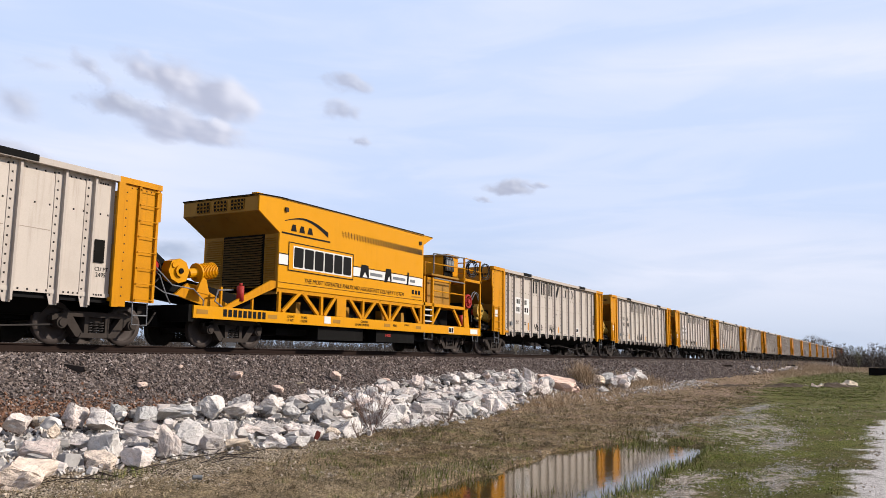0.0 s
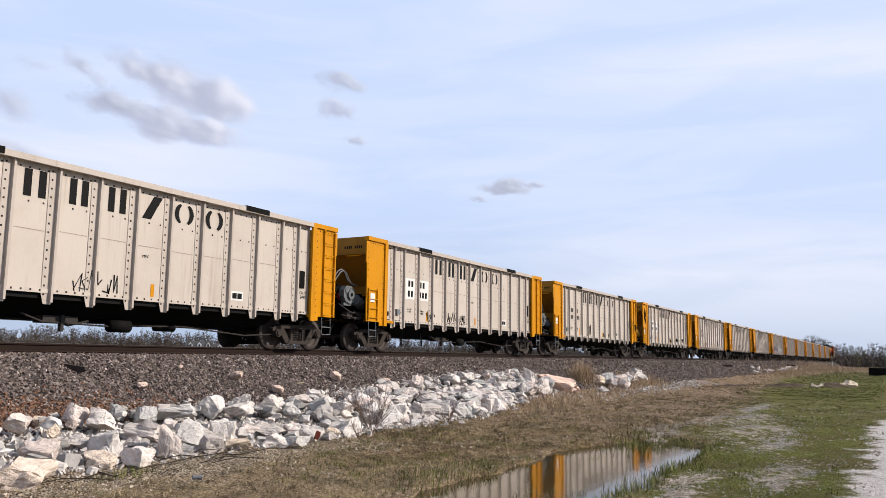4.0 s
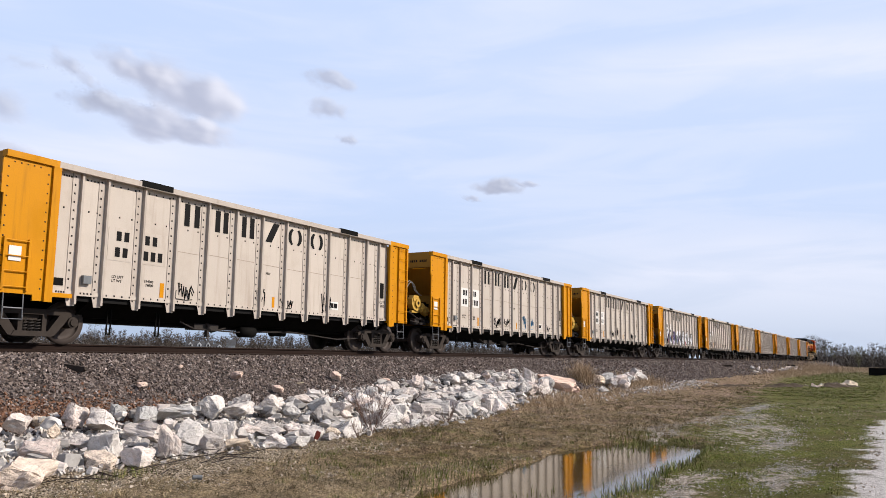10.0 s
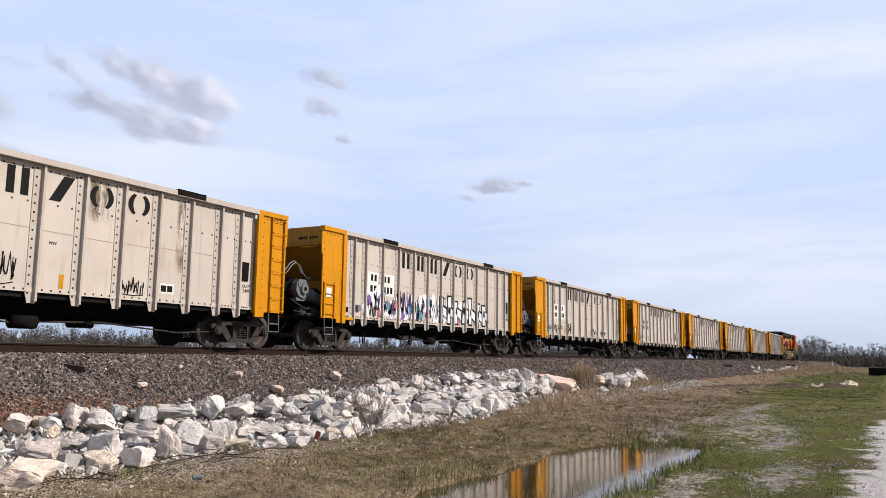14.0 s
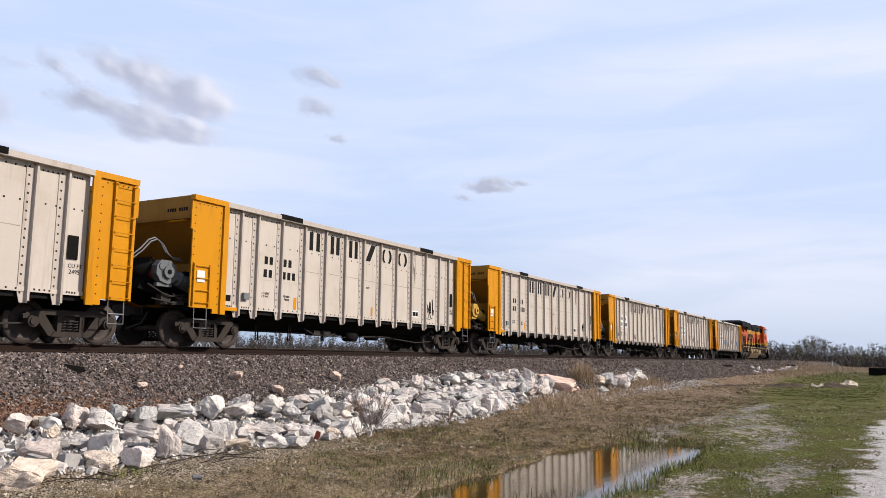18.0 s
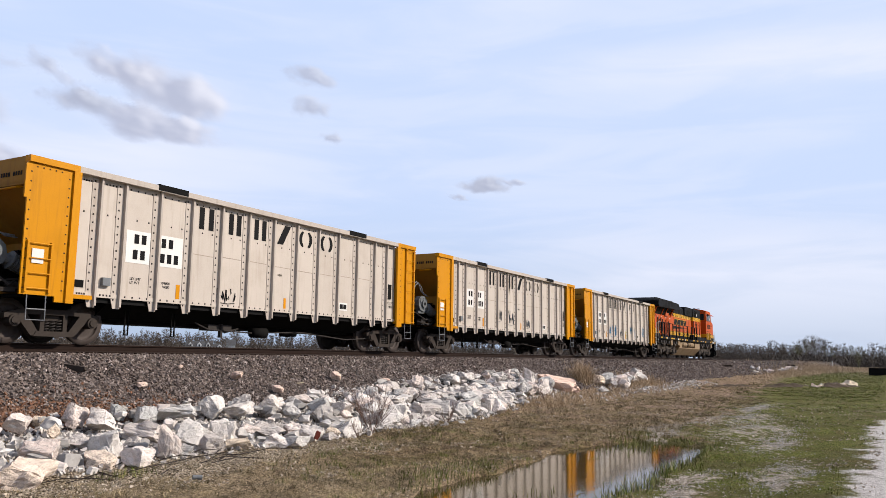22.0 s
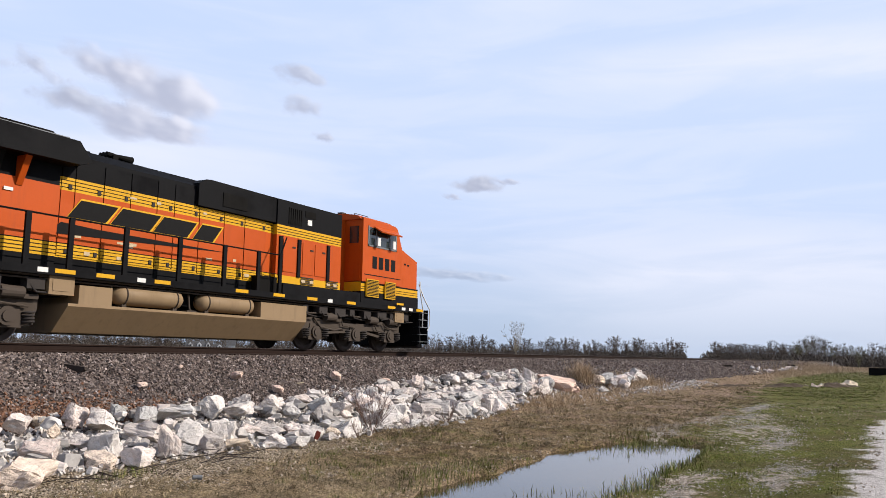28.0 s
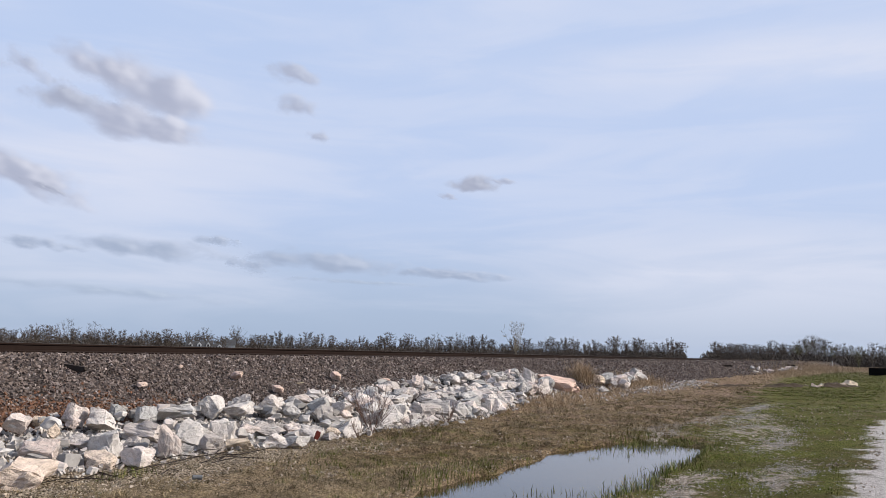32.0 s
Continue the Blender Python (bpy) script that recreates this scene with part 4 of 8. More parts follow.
    pts = [(-1.60, -1.02, 2.10), (-1.38, -1.04, 2.14), (-1.14, -1.06, 2.34), (-0.92, -1.06, 2.58), (-0.72, -1.05, 2.66), (-0.52, -1.04, 2.56), (-0.34, -1.02, 2.34), (-0.10, -1.0, 2.22), (0.20, -0.95, 2.22)]
    part("hose", Kit().path(pts, 0.020), HOSE, car, "grey looped hydraulic hose")
    part("hose", Kit().path([(a, b - 0.09, c - 0.05) for a, b, c in pts], 0.018), HOSE, car, "grey looped hydraulic hose")
    k = Kit().path([(-0.2, -1.2, 1.3), (-0.05, -1.3, 1.15), (0.1, -1.2, 1.25), (0.3, -1.25, 1.1)], 0.03).box(-0.3, 0.1, -1.3, -1.1, 1.02, 1.10)
    k.path([(-0.9, -1.1, 1.5), (-0.6, -1.25, 1.3), (-0.3, -1.25, 1.22), (0.2, -1.2, 1.3), (0.6, -1.15, 1.15)], 0.022).path([(-0.8, -1.15, 1.15), (-0.3, -1.3, 1.06), (0.4, -1.25, 1.12)], 0.02)
    k.box(-0.55, -0.25, -1.2, -1.0, 1.02, 1.26).tube((-0.05, -1.2, 1.16), (0.3, -1.2, 1.16), 0.07, 10)
    part("valve_gear", k, STEEL, car)
    part("hand_brake", Kit().ring((LEN + 0.16, -1.05, 1.95), (1, 0, 0), 0.25, 0.026, 18, 5).tube((LEN - 0.2, -1.05, 1.95), (LEN + 0.18, -1.05, 1.95), 0.08), RED, car, "dull red hand brake wheel")
    for x in (1.15, 14.0):
        freight_truck(car, x)
    coupler(car, 0.0, -1)
    coupler(car, LEN, 1)
    # painted marks: plain shapes for the name, plain bars for the car's number
    def bar(name, x0, x1, z0, z1, mat=INK, y=-1.477, label="", to=car):
        return part(name, Kit().box(x0, x1, y, y + 0.004, z0, z1), mat, to, label)
    for a, b in ((4.71, 5.27), (5.76, 6.28), (6.74, 7.28)):
        k = Kit()
        for u0, u1, w0, w1 in ((a + 0.03, a + 0.20, 3.0, 3.57), (b - 0.20, b - 0.03, 3.0, 3.57)):
            k.box(u0, u1, -1.477, -1.473, w0, w1)
        part("name_shape", k, INK, car, "dark upright bars in place of the owner's name")
    k = Kit().prism([(7.72, 3.0), (7.98, 3.0), (8.30, 3.57), (8.04, 3.57)], -1.477, -1.473)
    part("name_shape", k, INK, car)
    for c in (9.0, 10.02):
        k = Kit()
        n = 24
        v = [(c + r * math.cos(2 * math.pi * i / n), -1.477, 3.285 + q * math.sin(2 * math.pi * i / n)) for r, q in ((0.31, 0.285), (0.17, 0.24)) for i in range(n)]
        k.add(v, [(i, (i + 1) % n, n + (i + 1) % n, n + i) for i in range(n) if i % 12 not in (4, 5, 6, 7)])
        part("name_shape", k, INK, car)
    for a, b, rows in ((2.56, 3.24, ((2.36, (2.78, 2.99)), (1.99, (2.76, 2.97)))), (3.50, 4.24, ((2.36, (3.58, 3.80)), (1.99, (3.56, 3.77, 3.98))))):
        sign = bar("number_plate", a, b, 1.90, 2.66, WHITE, label="white number panel with dark bars")
        for z, xs in rows:
            for x in xs:
                part("number_bar", Kit().box(x, x + 0.13, -1.483, -1.477, z, z + 0.22), INK, sign)
    sign = bar("data_plate", 10.76, 11.20, 1.25, 1.50, WHITE, label="white data plate with dark bars")
    for x in (10.80, 10.99):
        part("data_bar", Kit().box(x, x + 0.16, -1.483, -1.477, 1.30, 1.45), INK, sign)
    bar("reflector", 4.10, 4.22, 1.15, 1.50, YELLOW, label="yellow reflector strip")
    bar("reflector", 8.10, 8.20, 1.15, 1.45, YELLOW)
    k = bar("grille_plate", 13.50, 13.76, 1.80, 2.32, BLACK, y=-1.495, label="dark louvred plate")
    part("document_box", Kit().box(1.95, 2.15, -1.56, -1.47, 1.30, 1.48), GREY, car, "small grey metal box")
    part("consist_sign", Kit().box(1.30, 1.52, -1.48, -1.473, 1.22, 1.38), BLACK, car)
    for words, x, z, h in (("CU FT", 13.55, 1.62, 0.088), ("2495", 13.58, 1.49, 0.095), ("LD LMT", 2.72, 1.50, 0.065), ("LT WT", 2.72, 1.41, 0.065), ("194000", 3.62, 1.47, 0.065), ("74000", 3.66, 1.38, 0.065), ("MW", 7.80, 2.06, 0.07)):
        part("lettering", text_mesh(words, h, INK), None, car, "black stencilled words", at=pose(x, -1.475, z))
    # load
    xs, ys = np.linspace(1.2, 13.9, 60), np.linspace(-1.45, 1.45, 12)
    me = sheet("ballast_load", xs, ys, lambda X, Y: 3.45 + 0.16 * np.sin(X * 1.1) * (1 - (Y / 1.5) ** 2) - 0.2 * (Y / 1.5) ** 2 + 0.02 * np.sin(9 * X + 7 * Y), BALLAST)
    part("ballast_load", me, None, car, "heaped crushed stone load")
    return car


def scribble(parent, x, z, w, h, mat, seed, strokes=5, y=-1.478):
    """An unreadable spray-paint tag, as loose strokes."""
    r = random.Random(seed)
    k, cell = Kit(), w / strokes
    for i in range(strokes):
        a, c = x + cell * i, z + 0.12 * h * math.sin(1.7 * i + seed)
        zig, low = [], r.random() < 0.5
        for q in range(r.randrange(3, 7)):
            zig.append((a + cell * (r.uniform(-0.2, 0.5) + 0.22 * q), c + h * (r.uniform(-0.1, 0.35) if low else r.uniform(0.55, 1.1))))
            low = not low if r.random() < 0.8 else low
        k.path([(u, y, v) for u, v in zig], 0.012 + 0.006 * r.random(), 4)
    k.path([(x + 0.15 * w, y, z - 0.14 * h), (x + 0.6 * w, y, z - 0.20 * h), (x + 0.9 * w, y, z - 0.10 * h)], 0.012, 4)
    return part("graffiti", k, mat, parent, "sprayed unreadable tag")


def blob(k, x, z, w, h, y, seed):
    r = random.Random(seed)
    n = 16
    ph = r.uniform(0, 6)
    pts = [(x + 0.5 * w * math.cos(6.2832 * i / n) * (1 + 0.22 * math.sin(3 * 6.2832 * i / n + ph)), z + 0.5 * h * math.sin(6.2832 * i / n) * (1 + 0.18 * math.sin(2 * 6.2832 * i / n + ph))) for i in range(n)]
    return k.prism(pts, y - 0.003, y)


PURPLE = plain("purple_spray", (0.22, 0.12, 0.36), 0.6)
SKYBLUE = plain("blue_spray", (0.10, 0.32, 0.55), 0.6)
CHALK = plain("white_spray", (0.85, 0.85, 0.88), 0.7)
LEMON = plain("yellow_spray", (0.75, 0.72, 0.15), 0.7)
GREY_CAST = paint("grey_cast_metal", (0.16, 0.17, 0.175), (0.05, 0.045, 0.04), 0.5, 0.55)
TAGS = {0: [(4.9, 1.15, 1.0, 0.3, INK), (6.9, 1.15, 0.9, 0.35, INK)], 1: [(6.0, 1.15, 1.2, 0.4, INK)], 2: [(5.6, 1.2, 0.8, 0.35, INK), (6.5, 1.2, 0.8, 0.3, INK), (4.1, 1.2, 0.6, 0.3, INK)],
        3: [(5.4, 1.2, 0.7, 0.6, INK), (8.2, 1.1, 0.5, 0.25, INK), (9.3, 1.15, 0.5, 0.3, INK)], 4: [(7.6, 1.2, 0.8, 0.3, INK), (9.9, 1.25, 0.7, 0.3, INK), (11.6, 1.3, 0.9, 0.3, INK)],
        5: [(4.5, 1.2, 0.7, 0.3, INK), (7.4, 1.15, 0.4, 0.5, INK), (8.4, 1.2, 0.6, 0.25, INK), (10.3, 1.2, 0.5, 0.5, INK)], 6: [(8.52, 1.28, 0.78, 0.5, SKYBLUE), (9.56, 1.28, 0.6, 0.45, SKYBLUE), (5.5, 1.22, 0.82, 0.34, INK), (6.5, 1.30, 0.82, 0.28, INK), (11.65, 1.2, 0.6, 0.25, INK)],
        7: [(5.35, 1.2, 0.75, 0.35, INK), (6.45, 1.25, 0.7, 0.5, INK), (9.6, 1.2, 0.7, 0.3, INK)], 9: [(2.7, 1.2, 1.0, 0.4, INK), (4.6, 1.2, 0.6, 0.5, INK), (8.4, 1.2, 1.1, 0.35, INK), (10.2, 1.2, 0.8, 0.3, INK)],
        10: [(11.6, 1.35, 0.7, 0.6, INK)], 11: [(12.2, 1.3, 0.5, 0.5, INK)], 12: [(5.4, 1.2, 0.8, 0.3, INK)], 13: [(5.4, 1.5, 0.6, 0.4, GREY), (6.6, 1.4, 0.8, 0.5, GREY), (8.6, 1.3, 0.6, 0.3, GREY)],
        14: [(4.75, 1.35, 0.9, 0.6, SKYBLUE), (5.75, 1.35, 0.5, 0.6, SKYBLUE), (7.05, 1.3, 0.5, 0.4, GREY), (8.25, 1.3, 0.6, 0.6, LEMON), (9.25, 1.6, 0.7, 0.4, SKYBLUE), (10.25, 1.2, 0.4, 0.6, CHALK), (12.1, 1.5, 0.5, 0.5, SKYBLUE), (1.3, 1.7, 0.4, 0.3, GREY)]}

cars = {}
first = hopper_car()
for i in (-2, *range(15)):
    car = first if i == -2 else copy_thing(first, Matrix())
    x0 = -151.77 if i == -2 else (i - 7) * 16.89
    cars[i] = (car, x0)
for i, (car, x0) in cars.items():
    for j, (x, z, w, h, mat) in enumerate(TAGS.get(i, ())):
        scribble(car, x, z, w, h, mat, 10 * i + j, 6 if w > 0.6 else 4)
    for j, (x, z, w, h) in enumerate({3: [(14.12, 1.45, 0.22, 0.95), (14.66, 1.75, 0.28, 0.4)], 4: [(0.22, 2.75, 0.5, 0.65), (0.16, 2.42, 0.6, 0.35)]}.get(i, ())):
        scribble(car, x, z, w, h, INK, 700 + 10 * i + j, 4, -1.59)
    if i in TAGS:
        tagged(car, "ribbed cream ballast hopper car with yellow ends and sprayed tags")
    if i == 14:
        tagged(car, "ribbed cream ballast hopper car with blue and yellow tags")
    if i in (2, 3, 8, 9, 12, 13, 14, 10):
        for o in car.children_recursive:
            if o.name.split(".")[0] in ("gearbox", "drive_motor"):
                o.data = o.data.copy()
                o.data.materials[0] = GREY_CAST
                tagged(o, "grey cast conveyor drive")
# brown streaks that have run down some of the cars
def stain_material():
    m, g = material("run_down_stain")
    tex = g.add("ShaderNodeTexCoord")
    xyz = g.add("ShaderNodeSeparateXYZ", {"Vector": tex.outputs["Generated"]})
    n = g.noise(g.scaled(tex.outputs["Object"], (9.0, 1.0, 1.6)), 1.0, 5.0, 0.65)
    fade = g.math("MULTIPLY", g.math("MULTIPLY", g.ramp(xyz.outputs["X"], 0.0, 0.4), g.ramp(xyz.outputs["X"], 1.0, 0.6)), g.math("MULTIPLY", g.ramp(xyz.outputs["Z"], 0.0, 0.45), g.ramp(xyz.outputs["Z"], 1.0, 0.9)))
    alpha = g.math("MULTIPLY", g.ramp(n, 0.38, 0.62), g.math("MULTIPLY", fade, 0.75))
    bsdf = g.add("ShaderNodeBsdfPrincipled", {"Base Color": (0.17, 0.125, 0.075, 1), "Roughness": 0.9, "Alpha": alpha}).outputs[0]
    g.add("ShaderNodeOutputMaterial", {"Surface": bsdf})
    return m


STAIN = stain_material()
for i, x, z0, z1, w in ((7, 11.15, 1.6, 3.66, 0.5), (7, 8.6, 2.6, 3.66, 0.7), (10, 10.45, 2.3, 3.66, 0.55), (11, 11.1, 2.5, 3.66, 0.5), (0, 4.5, 2.7, 3.66, 0.4), (9, 2.5, 2.2, 3.66, 0.4), (13, 6.6, 2.6, 3.66, 0.4)):
    part("stain", Kit().box(x, x + w, -1.476, -1.4755, z0, z1), STAIN, cars[i][0], "brown run-down stain")
# cars whose number is stencilled straight on the cream side
for i in (1, 3, 5, 10, 11):
    for o in cars[i][0].children:
        if o.name.split(".")[0] == "number_plate":
            o.data = o.data.copy()
            o.data.materials[0] = CREAM
            tagged(o, "faded stencilled number in dark bars")
# the one car with a large painted piece
car = tagged(cars[8][0], "cream hopper car covered in white and purple graffiti")
rp = random.Random(8)
TEAL = plain("teal_spray", (0.10, 0.38, 0.34), 0.6)
PINK = plain("pink_spray", (0.60, 0.16, 0.20), 0.6)
for j in range(26):
    x, z = 2.6 + 0.29 * j, 1.55 + rp.uniform(-0.25, 0.3)
    part("graffiti_fill", blob(Kit(), x, z, rp.uniform(0.35, 0.6), rp.uniform(0.5, 0.95), -1.487, j), CHALK, car, "pale sprayed fill of the graffiti")
for j in range(22):
    x, z = rp.uniform(2.6, 10.0), rp.uniform(1.25, 1.95)
    part("graffiti_patch", blob(Kit(), x, z, rp.uniform(0.12, 0.28), rp.uniform(0.2, 0.5), -1.491, 60 + j), (PURPLE, SKYBLUE, TEAL, PINK, PURPLE)[j % 5], car, "coloured sprayed patch of the graffiti")
for j in range(7):
    x, z = 7.5 + 0.62 * j, 1.10 + rp.uniform(0, 0.10)
    for grow, mat, n2, y in ((0.07, INK, "graffiti_edge", -1.493), (0.0, CHALK, "graffiti_fill", -1.497)):
        k = Kit()
        lean, top, low = 0.10 * math.sin(2.7 * j), 0.92 + 0.12 * math.sin(1.9 * j), 0.40 + 0.12 * math.sin(3.1 * j)
        k.prism([(x - grow, z - grow), (x + 0.20 + grow, z - grow), (x + 0.24 + lean + grow, z + top + grow), (x + lean - grow, z + top + grow)], y - 0.003, y)
        k.prism([(x + 0.04, z + low - grow), (x + 0.52 + grow, z + low - 0.26 - grow), (x + 0.50 + grow, z + low + 0.10 + grow), (x + 0.06, z + low + 0.26 + grow)], y - 0.003, y)
        part(n2, k, mat, car, "bold black-edged white sprayed strokes")
for j in range(9):
    x = 2.6 + 0.5 * j
    ob = scribble(car, x, 1.2 + rp.uniform(-0.05, 0.1), 0.7, rp.uniform(0.5, 0.85), (INK, PURPLE, GREY)[j % 3], 500 + j, 3)
    ob.matrix_basis = pose(0, -0.016, 0)
for i in (9, 11, 4):
    xs, ys = np.linspace(2.6, 7.4, 40), np.linspace(-1.4, 1.4, 10)
    me = sheet("load_heap", xs, ys, lambda X, Y: 3.4 + 0.62 * np.exp(-((X - 5.0) / 1.3) ** 2) * (1 - 0.55 * (Y / 1.4) ** 2) + 0.015 * np.sin(11 * X + 7 * Y), BALLAST)
    part("load_heap", me, None, cars[i][0], "heap of crushed stone above the rim")


# ---- locomotive ----
ORANGE = paint("orange_paint", (0.56, 0.085, 0.005), (0.15, 0.05, 0.025), 0.5, 0.5, spec=0.15)
ENGINE_YELLOW = paint("engine_yellow_paint", (0.76, 0.40, 0.01), (0.20, 0.11, 0.04), 0.45, 0.45, spec=0.15)
ENGINE_BLACK = paint("engine_black_paint", (0.005, 0.005, 0.006), (0.018, 0.016, 0.015), 0.35, 0.65)
TAN = paint("dusty_tank", (0.31, 0.21, 0.115), (0.12, 0.09, 0.06), 0.7, 0.6)
# dusty brown, with the shade under the overhang darkened into the colour
DUST = paint("dusty_underframe", (0.074, 0.056, 0.043), (0.06, 0.05, 0.04), 0.7, 0.8)
PATCH = paint("faded_patch", (0.62, 0.48, 0.30), (0.3, 0.2, 0.1), 0.4, 0.6)
GALV = plain("white_handrail", (0.72, 0.72, 0.70), 0.45)


def glass_material():
    m, g = material("cab_glass")
    finish(g, (0.02, 0.028, 0.03), 0.06, 0.0, None, spec=0.8)
    return m


GLASS = glass_material()


ENGINE_SPRING = Kit().coil((0, 0, 0), 0.11, 0.026, 0.26, 4).mesh("spring", STEEL, True)


def engine_truck(parent, x, flip):
    k = Kit().box(-2.6, 2.6, -0.75, 0.75, 0.62, 0.95)
    truck = part("truck", k, ENGINE_BLACK, parent, "three-axle engine truck", at=pose(x, 0, 0))
    for s in (-1, 1):
        y0, y1 = sorted((s * 1.02, s * 1.22))
        k = Kit()
        k.prism([(-2.75, 0.70), (-2.62, 0.34), (-1.54, 0.34), (-1.42, 0.66), (-0.60, 0.66), (-0.52, 0.34), (0.52, 0.34), (0.60, 0.66), (1.42, 0.66), (1.54, 0.34), (2.62, 0.34),
                 (2.75, 0.70), (2.75, 0.94), (2.2, 1.0), (1.2, 0.88), (-1.2, 0.88), (-2.2, 1.0), (-2.75, 0.94)], y0, y1)
        for e in (-1, 0, 1):
            k.prism([(e * 2.08 - 0.34, 0.30), (e * 2.08 + 0.34, 0.30), (e * 2.08 + 0.26, 0.80), (e * 2.08 - 0.26, 0.80)], y0 - 0.03, y1 + 0.03)
        part("side_frame", k, DUST, truck, "dusty cast side frame")
        for e in (-1, 0, 1):
            k = Kit().tube((e * 2.08, s * 1.18, R_ENG), (e * 2.08, s * 1.30, R_ENG), 0.20, 18).tube((e * 2.08, s * 1.30, R_ENG), (e * 2.08, s * 1.33, R_ENG), 0.12, 14)
            part("journal_box", k, DUST, truck)
            for q in (-0.46, 0.46):
                part("spring", ENGINE_SPRING, None, truck, at=pose(e * 2.08 + q, s * 1.26, 0.38))
        for e in (-1.35, 1.0, 2.2):
            k = Kit().tube((e - 0.35, s * 1.30, 1.02), (e + 0.15, s * 1.30, 1.02), 0.13, 14).box(e - 0.1, e + 0.5, *sorted((s * 1.15, s * 1.32)), 0.90, 1.0)
            part("brake_cylinder", k, DUST, truck)
        for points, r in (([(-2.7, 1.28, 1.1), (-1.2, 1.3, 1.14), (0.3, 1.28, 1.10), (1.6, 1.3, 1.16), (2.7, 1.26, 1.08)], 0.028), ([(-0.9, 1.3, 1.12), (-0.75, 1.3, 0.78), (-0.1, 1.3, 0.74)], 0.022),
                          ([(0.9, 1.3, 1.1), (1.2, 1.3, 0.7), (1.5, 1.3, 0.66)], 0.022), ([(-2.2, 1.26, 0.98), (-1.9, 1.3, 0.70), (-1.2, 1.28, 0.62), (-0.8, 1.28, 0.68)], 0.03), ([(1.5, 1.27, 1.0), (1.8, 1.33, 0.8), (2.5, 1.3, 0.74)], 0.025)):
            part("brake_pipe", Kit().path([(x, s * y, z) for x, y, z in points], r), DUST, truck)
        for o in ([(0.55, 0.55), (1.35, 0.45), (1.4, 0.52), (0.6, 0.63)], [(-1.5, 0.5), (-0.6, 0.55), (-0.6, 0.63), (-1.5, 0.58)]):
            part("brake_lever", Kit().prism(o, *sorted((s * 1.22, s * 1.28))), DUST, truck)
    for e in (-1, 0, 1):
        part("wheelset", WHEEL_ENG, None, truck, at=pose(e * 2.08, 0, R_ENG))
        part("tread_rim", RIM_ENG, None, truck, "bright worn wheel rim", at=pose(e * 2.08, 0, R_ENG))


def locomotive():
    eng = thing("locomotive", None, None, "orange, yellow and black diesel locomotive pushing the train", "locomotive")
    P = lambda name, k, mat, label="", to=eng, smooth=False: part(name, k, mat, to, label, smooth=smooth)
    # frame, walkways
    P("underframe", Kit().box(0.3, 22.3, -1.05, 1.05, 1.02, 1.50), ENGINE_BLACK)
    for s in (-1, 1):
        P("walkway", Kit().box(0.45, 18.5, *sorted((s * 0.9, s * 1.52)), 1.50, 1.57), ENGINE_BLACK)
        P("walkway_edge", Kit().box(0.45, 22.2, *sorted((s * 1.50, s * 1.55)), 1.42, 1.58), ENGINE_BLACK, "black walkway edge")
    for i, x in enumerate((1.5, 2.9, 4.6, 5.3, 7.3, 8.3, 9.9, 12.6, 14.1, 15.6, 17.6, 20.0, 21.9)):
        P("reflector", Kit().box(x, x + 0.48, -1.556, -1.55, 1.47, 1.56), ENGINE_YELLOW, "yellow reflective strip")
    for x in (3.3, 6.9, 9.4, 16.6, 20.9, 21.4):
        P("stencil_plate", Kit().box(x, x + 0.24, -1.556, -1.55, 1.46, 1.56), WHITE)
    # long hood: lower black, yellow, orange, yellow, black roof
    H = 0.98
    for name, z0, z1, mat in (("hood_base", 1.57, 1.88, ENGINE_BLACK), ("hood_stripe", 1.88, 2.20, ENGINE_YELLOW), ("hood_side", 2.20, 3.38, ORANGE), ("hood_stripe", 3.38, 3.68, ENGINE_YELLOW)):
        P(name, Kit().box(1.75, 17.7, -H, H, z0, z1), mat)
    P("hood_roof", Kit().extrude_x([(-H, 3.68), (H, 3.68), (H, 4.22), (0.62, 4.47), (-0.62, 4.47), (-H, 4.22)], 7.3, 17.7), ENGINE_BLACK, "black sloped hood roof")
    for z in (1.95, 2.03, 2.11, 3.45, 3.53, 3.61):
        for a, b in ((7.4, 14.6),):
            P("pinstripe", Kit().box(a if z > 3 else 1.76, 17.7, -H - 0.006, -H, z - 0.008, z + 0.008), INK)
    # access doors of the hood
    xs = [7.65, 8.0, 8.75, 9.5, 10.3, 10.85, 11.7, 12.6, 13.4, 14.3]
    for a, b in zip(xs, xs[1:]):
        d = P("hood_door", Kit().box(a + 0.02, b - 0.02, -H - 0.012, -H, 1.92, 4.12), ENGINE_BLACK)
        for n2, z0, z1, mat in (("door_stripe", 1.92, 2.20, ENGINE_YELLOW), ("door_panel", 2.20, 3.38, ORANGE), ("door_stripe", 3.38, 3.68, ENGINE_YELLOW), ("door_top", 3.68, 4.12, ENGINE_BLACK)):
            part(n2, Kit().box(a + 0.02, b - 0.02, -H - 0.020, -H - 0.012, z0, z1), mat, d)
        for z in (1.97, 2.05, 2.13, 3.45, 3.53, 3.61):
            part("pinstripe", Kit().box(a + 0.02, b - 0.02, -H - 0.024, -H - 0.020, z - 0.008, z + 0.008), INK, d)
        part("door_latch", Kit().box(b - 0.16, b - 0.08, -H - 0.04, -H - 0.02, 3.42, 3.52), STEEL, d)
        part("door_latch", Kit().box(b - 0.16, b - 0.08, -H - 0.04, -H - 0.02, 1.98, 2.08), STEEL, d)
    P("exhaust_stack", Kit().box(8.15, 8.75, -0.4, 0.4, 4.45, 4.56), ENGINE_BLACK)
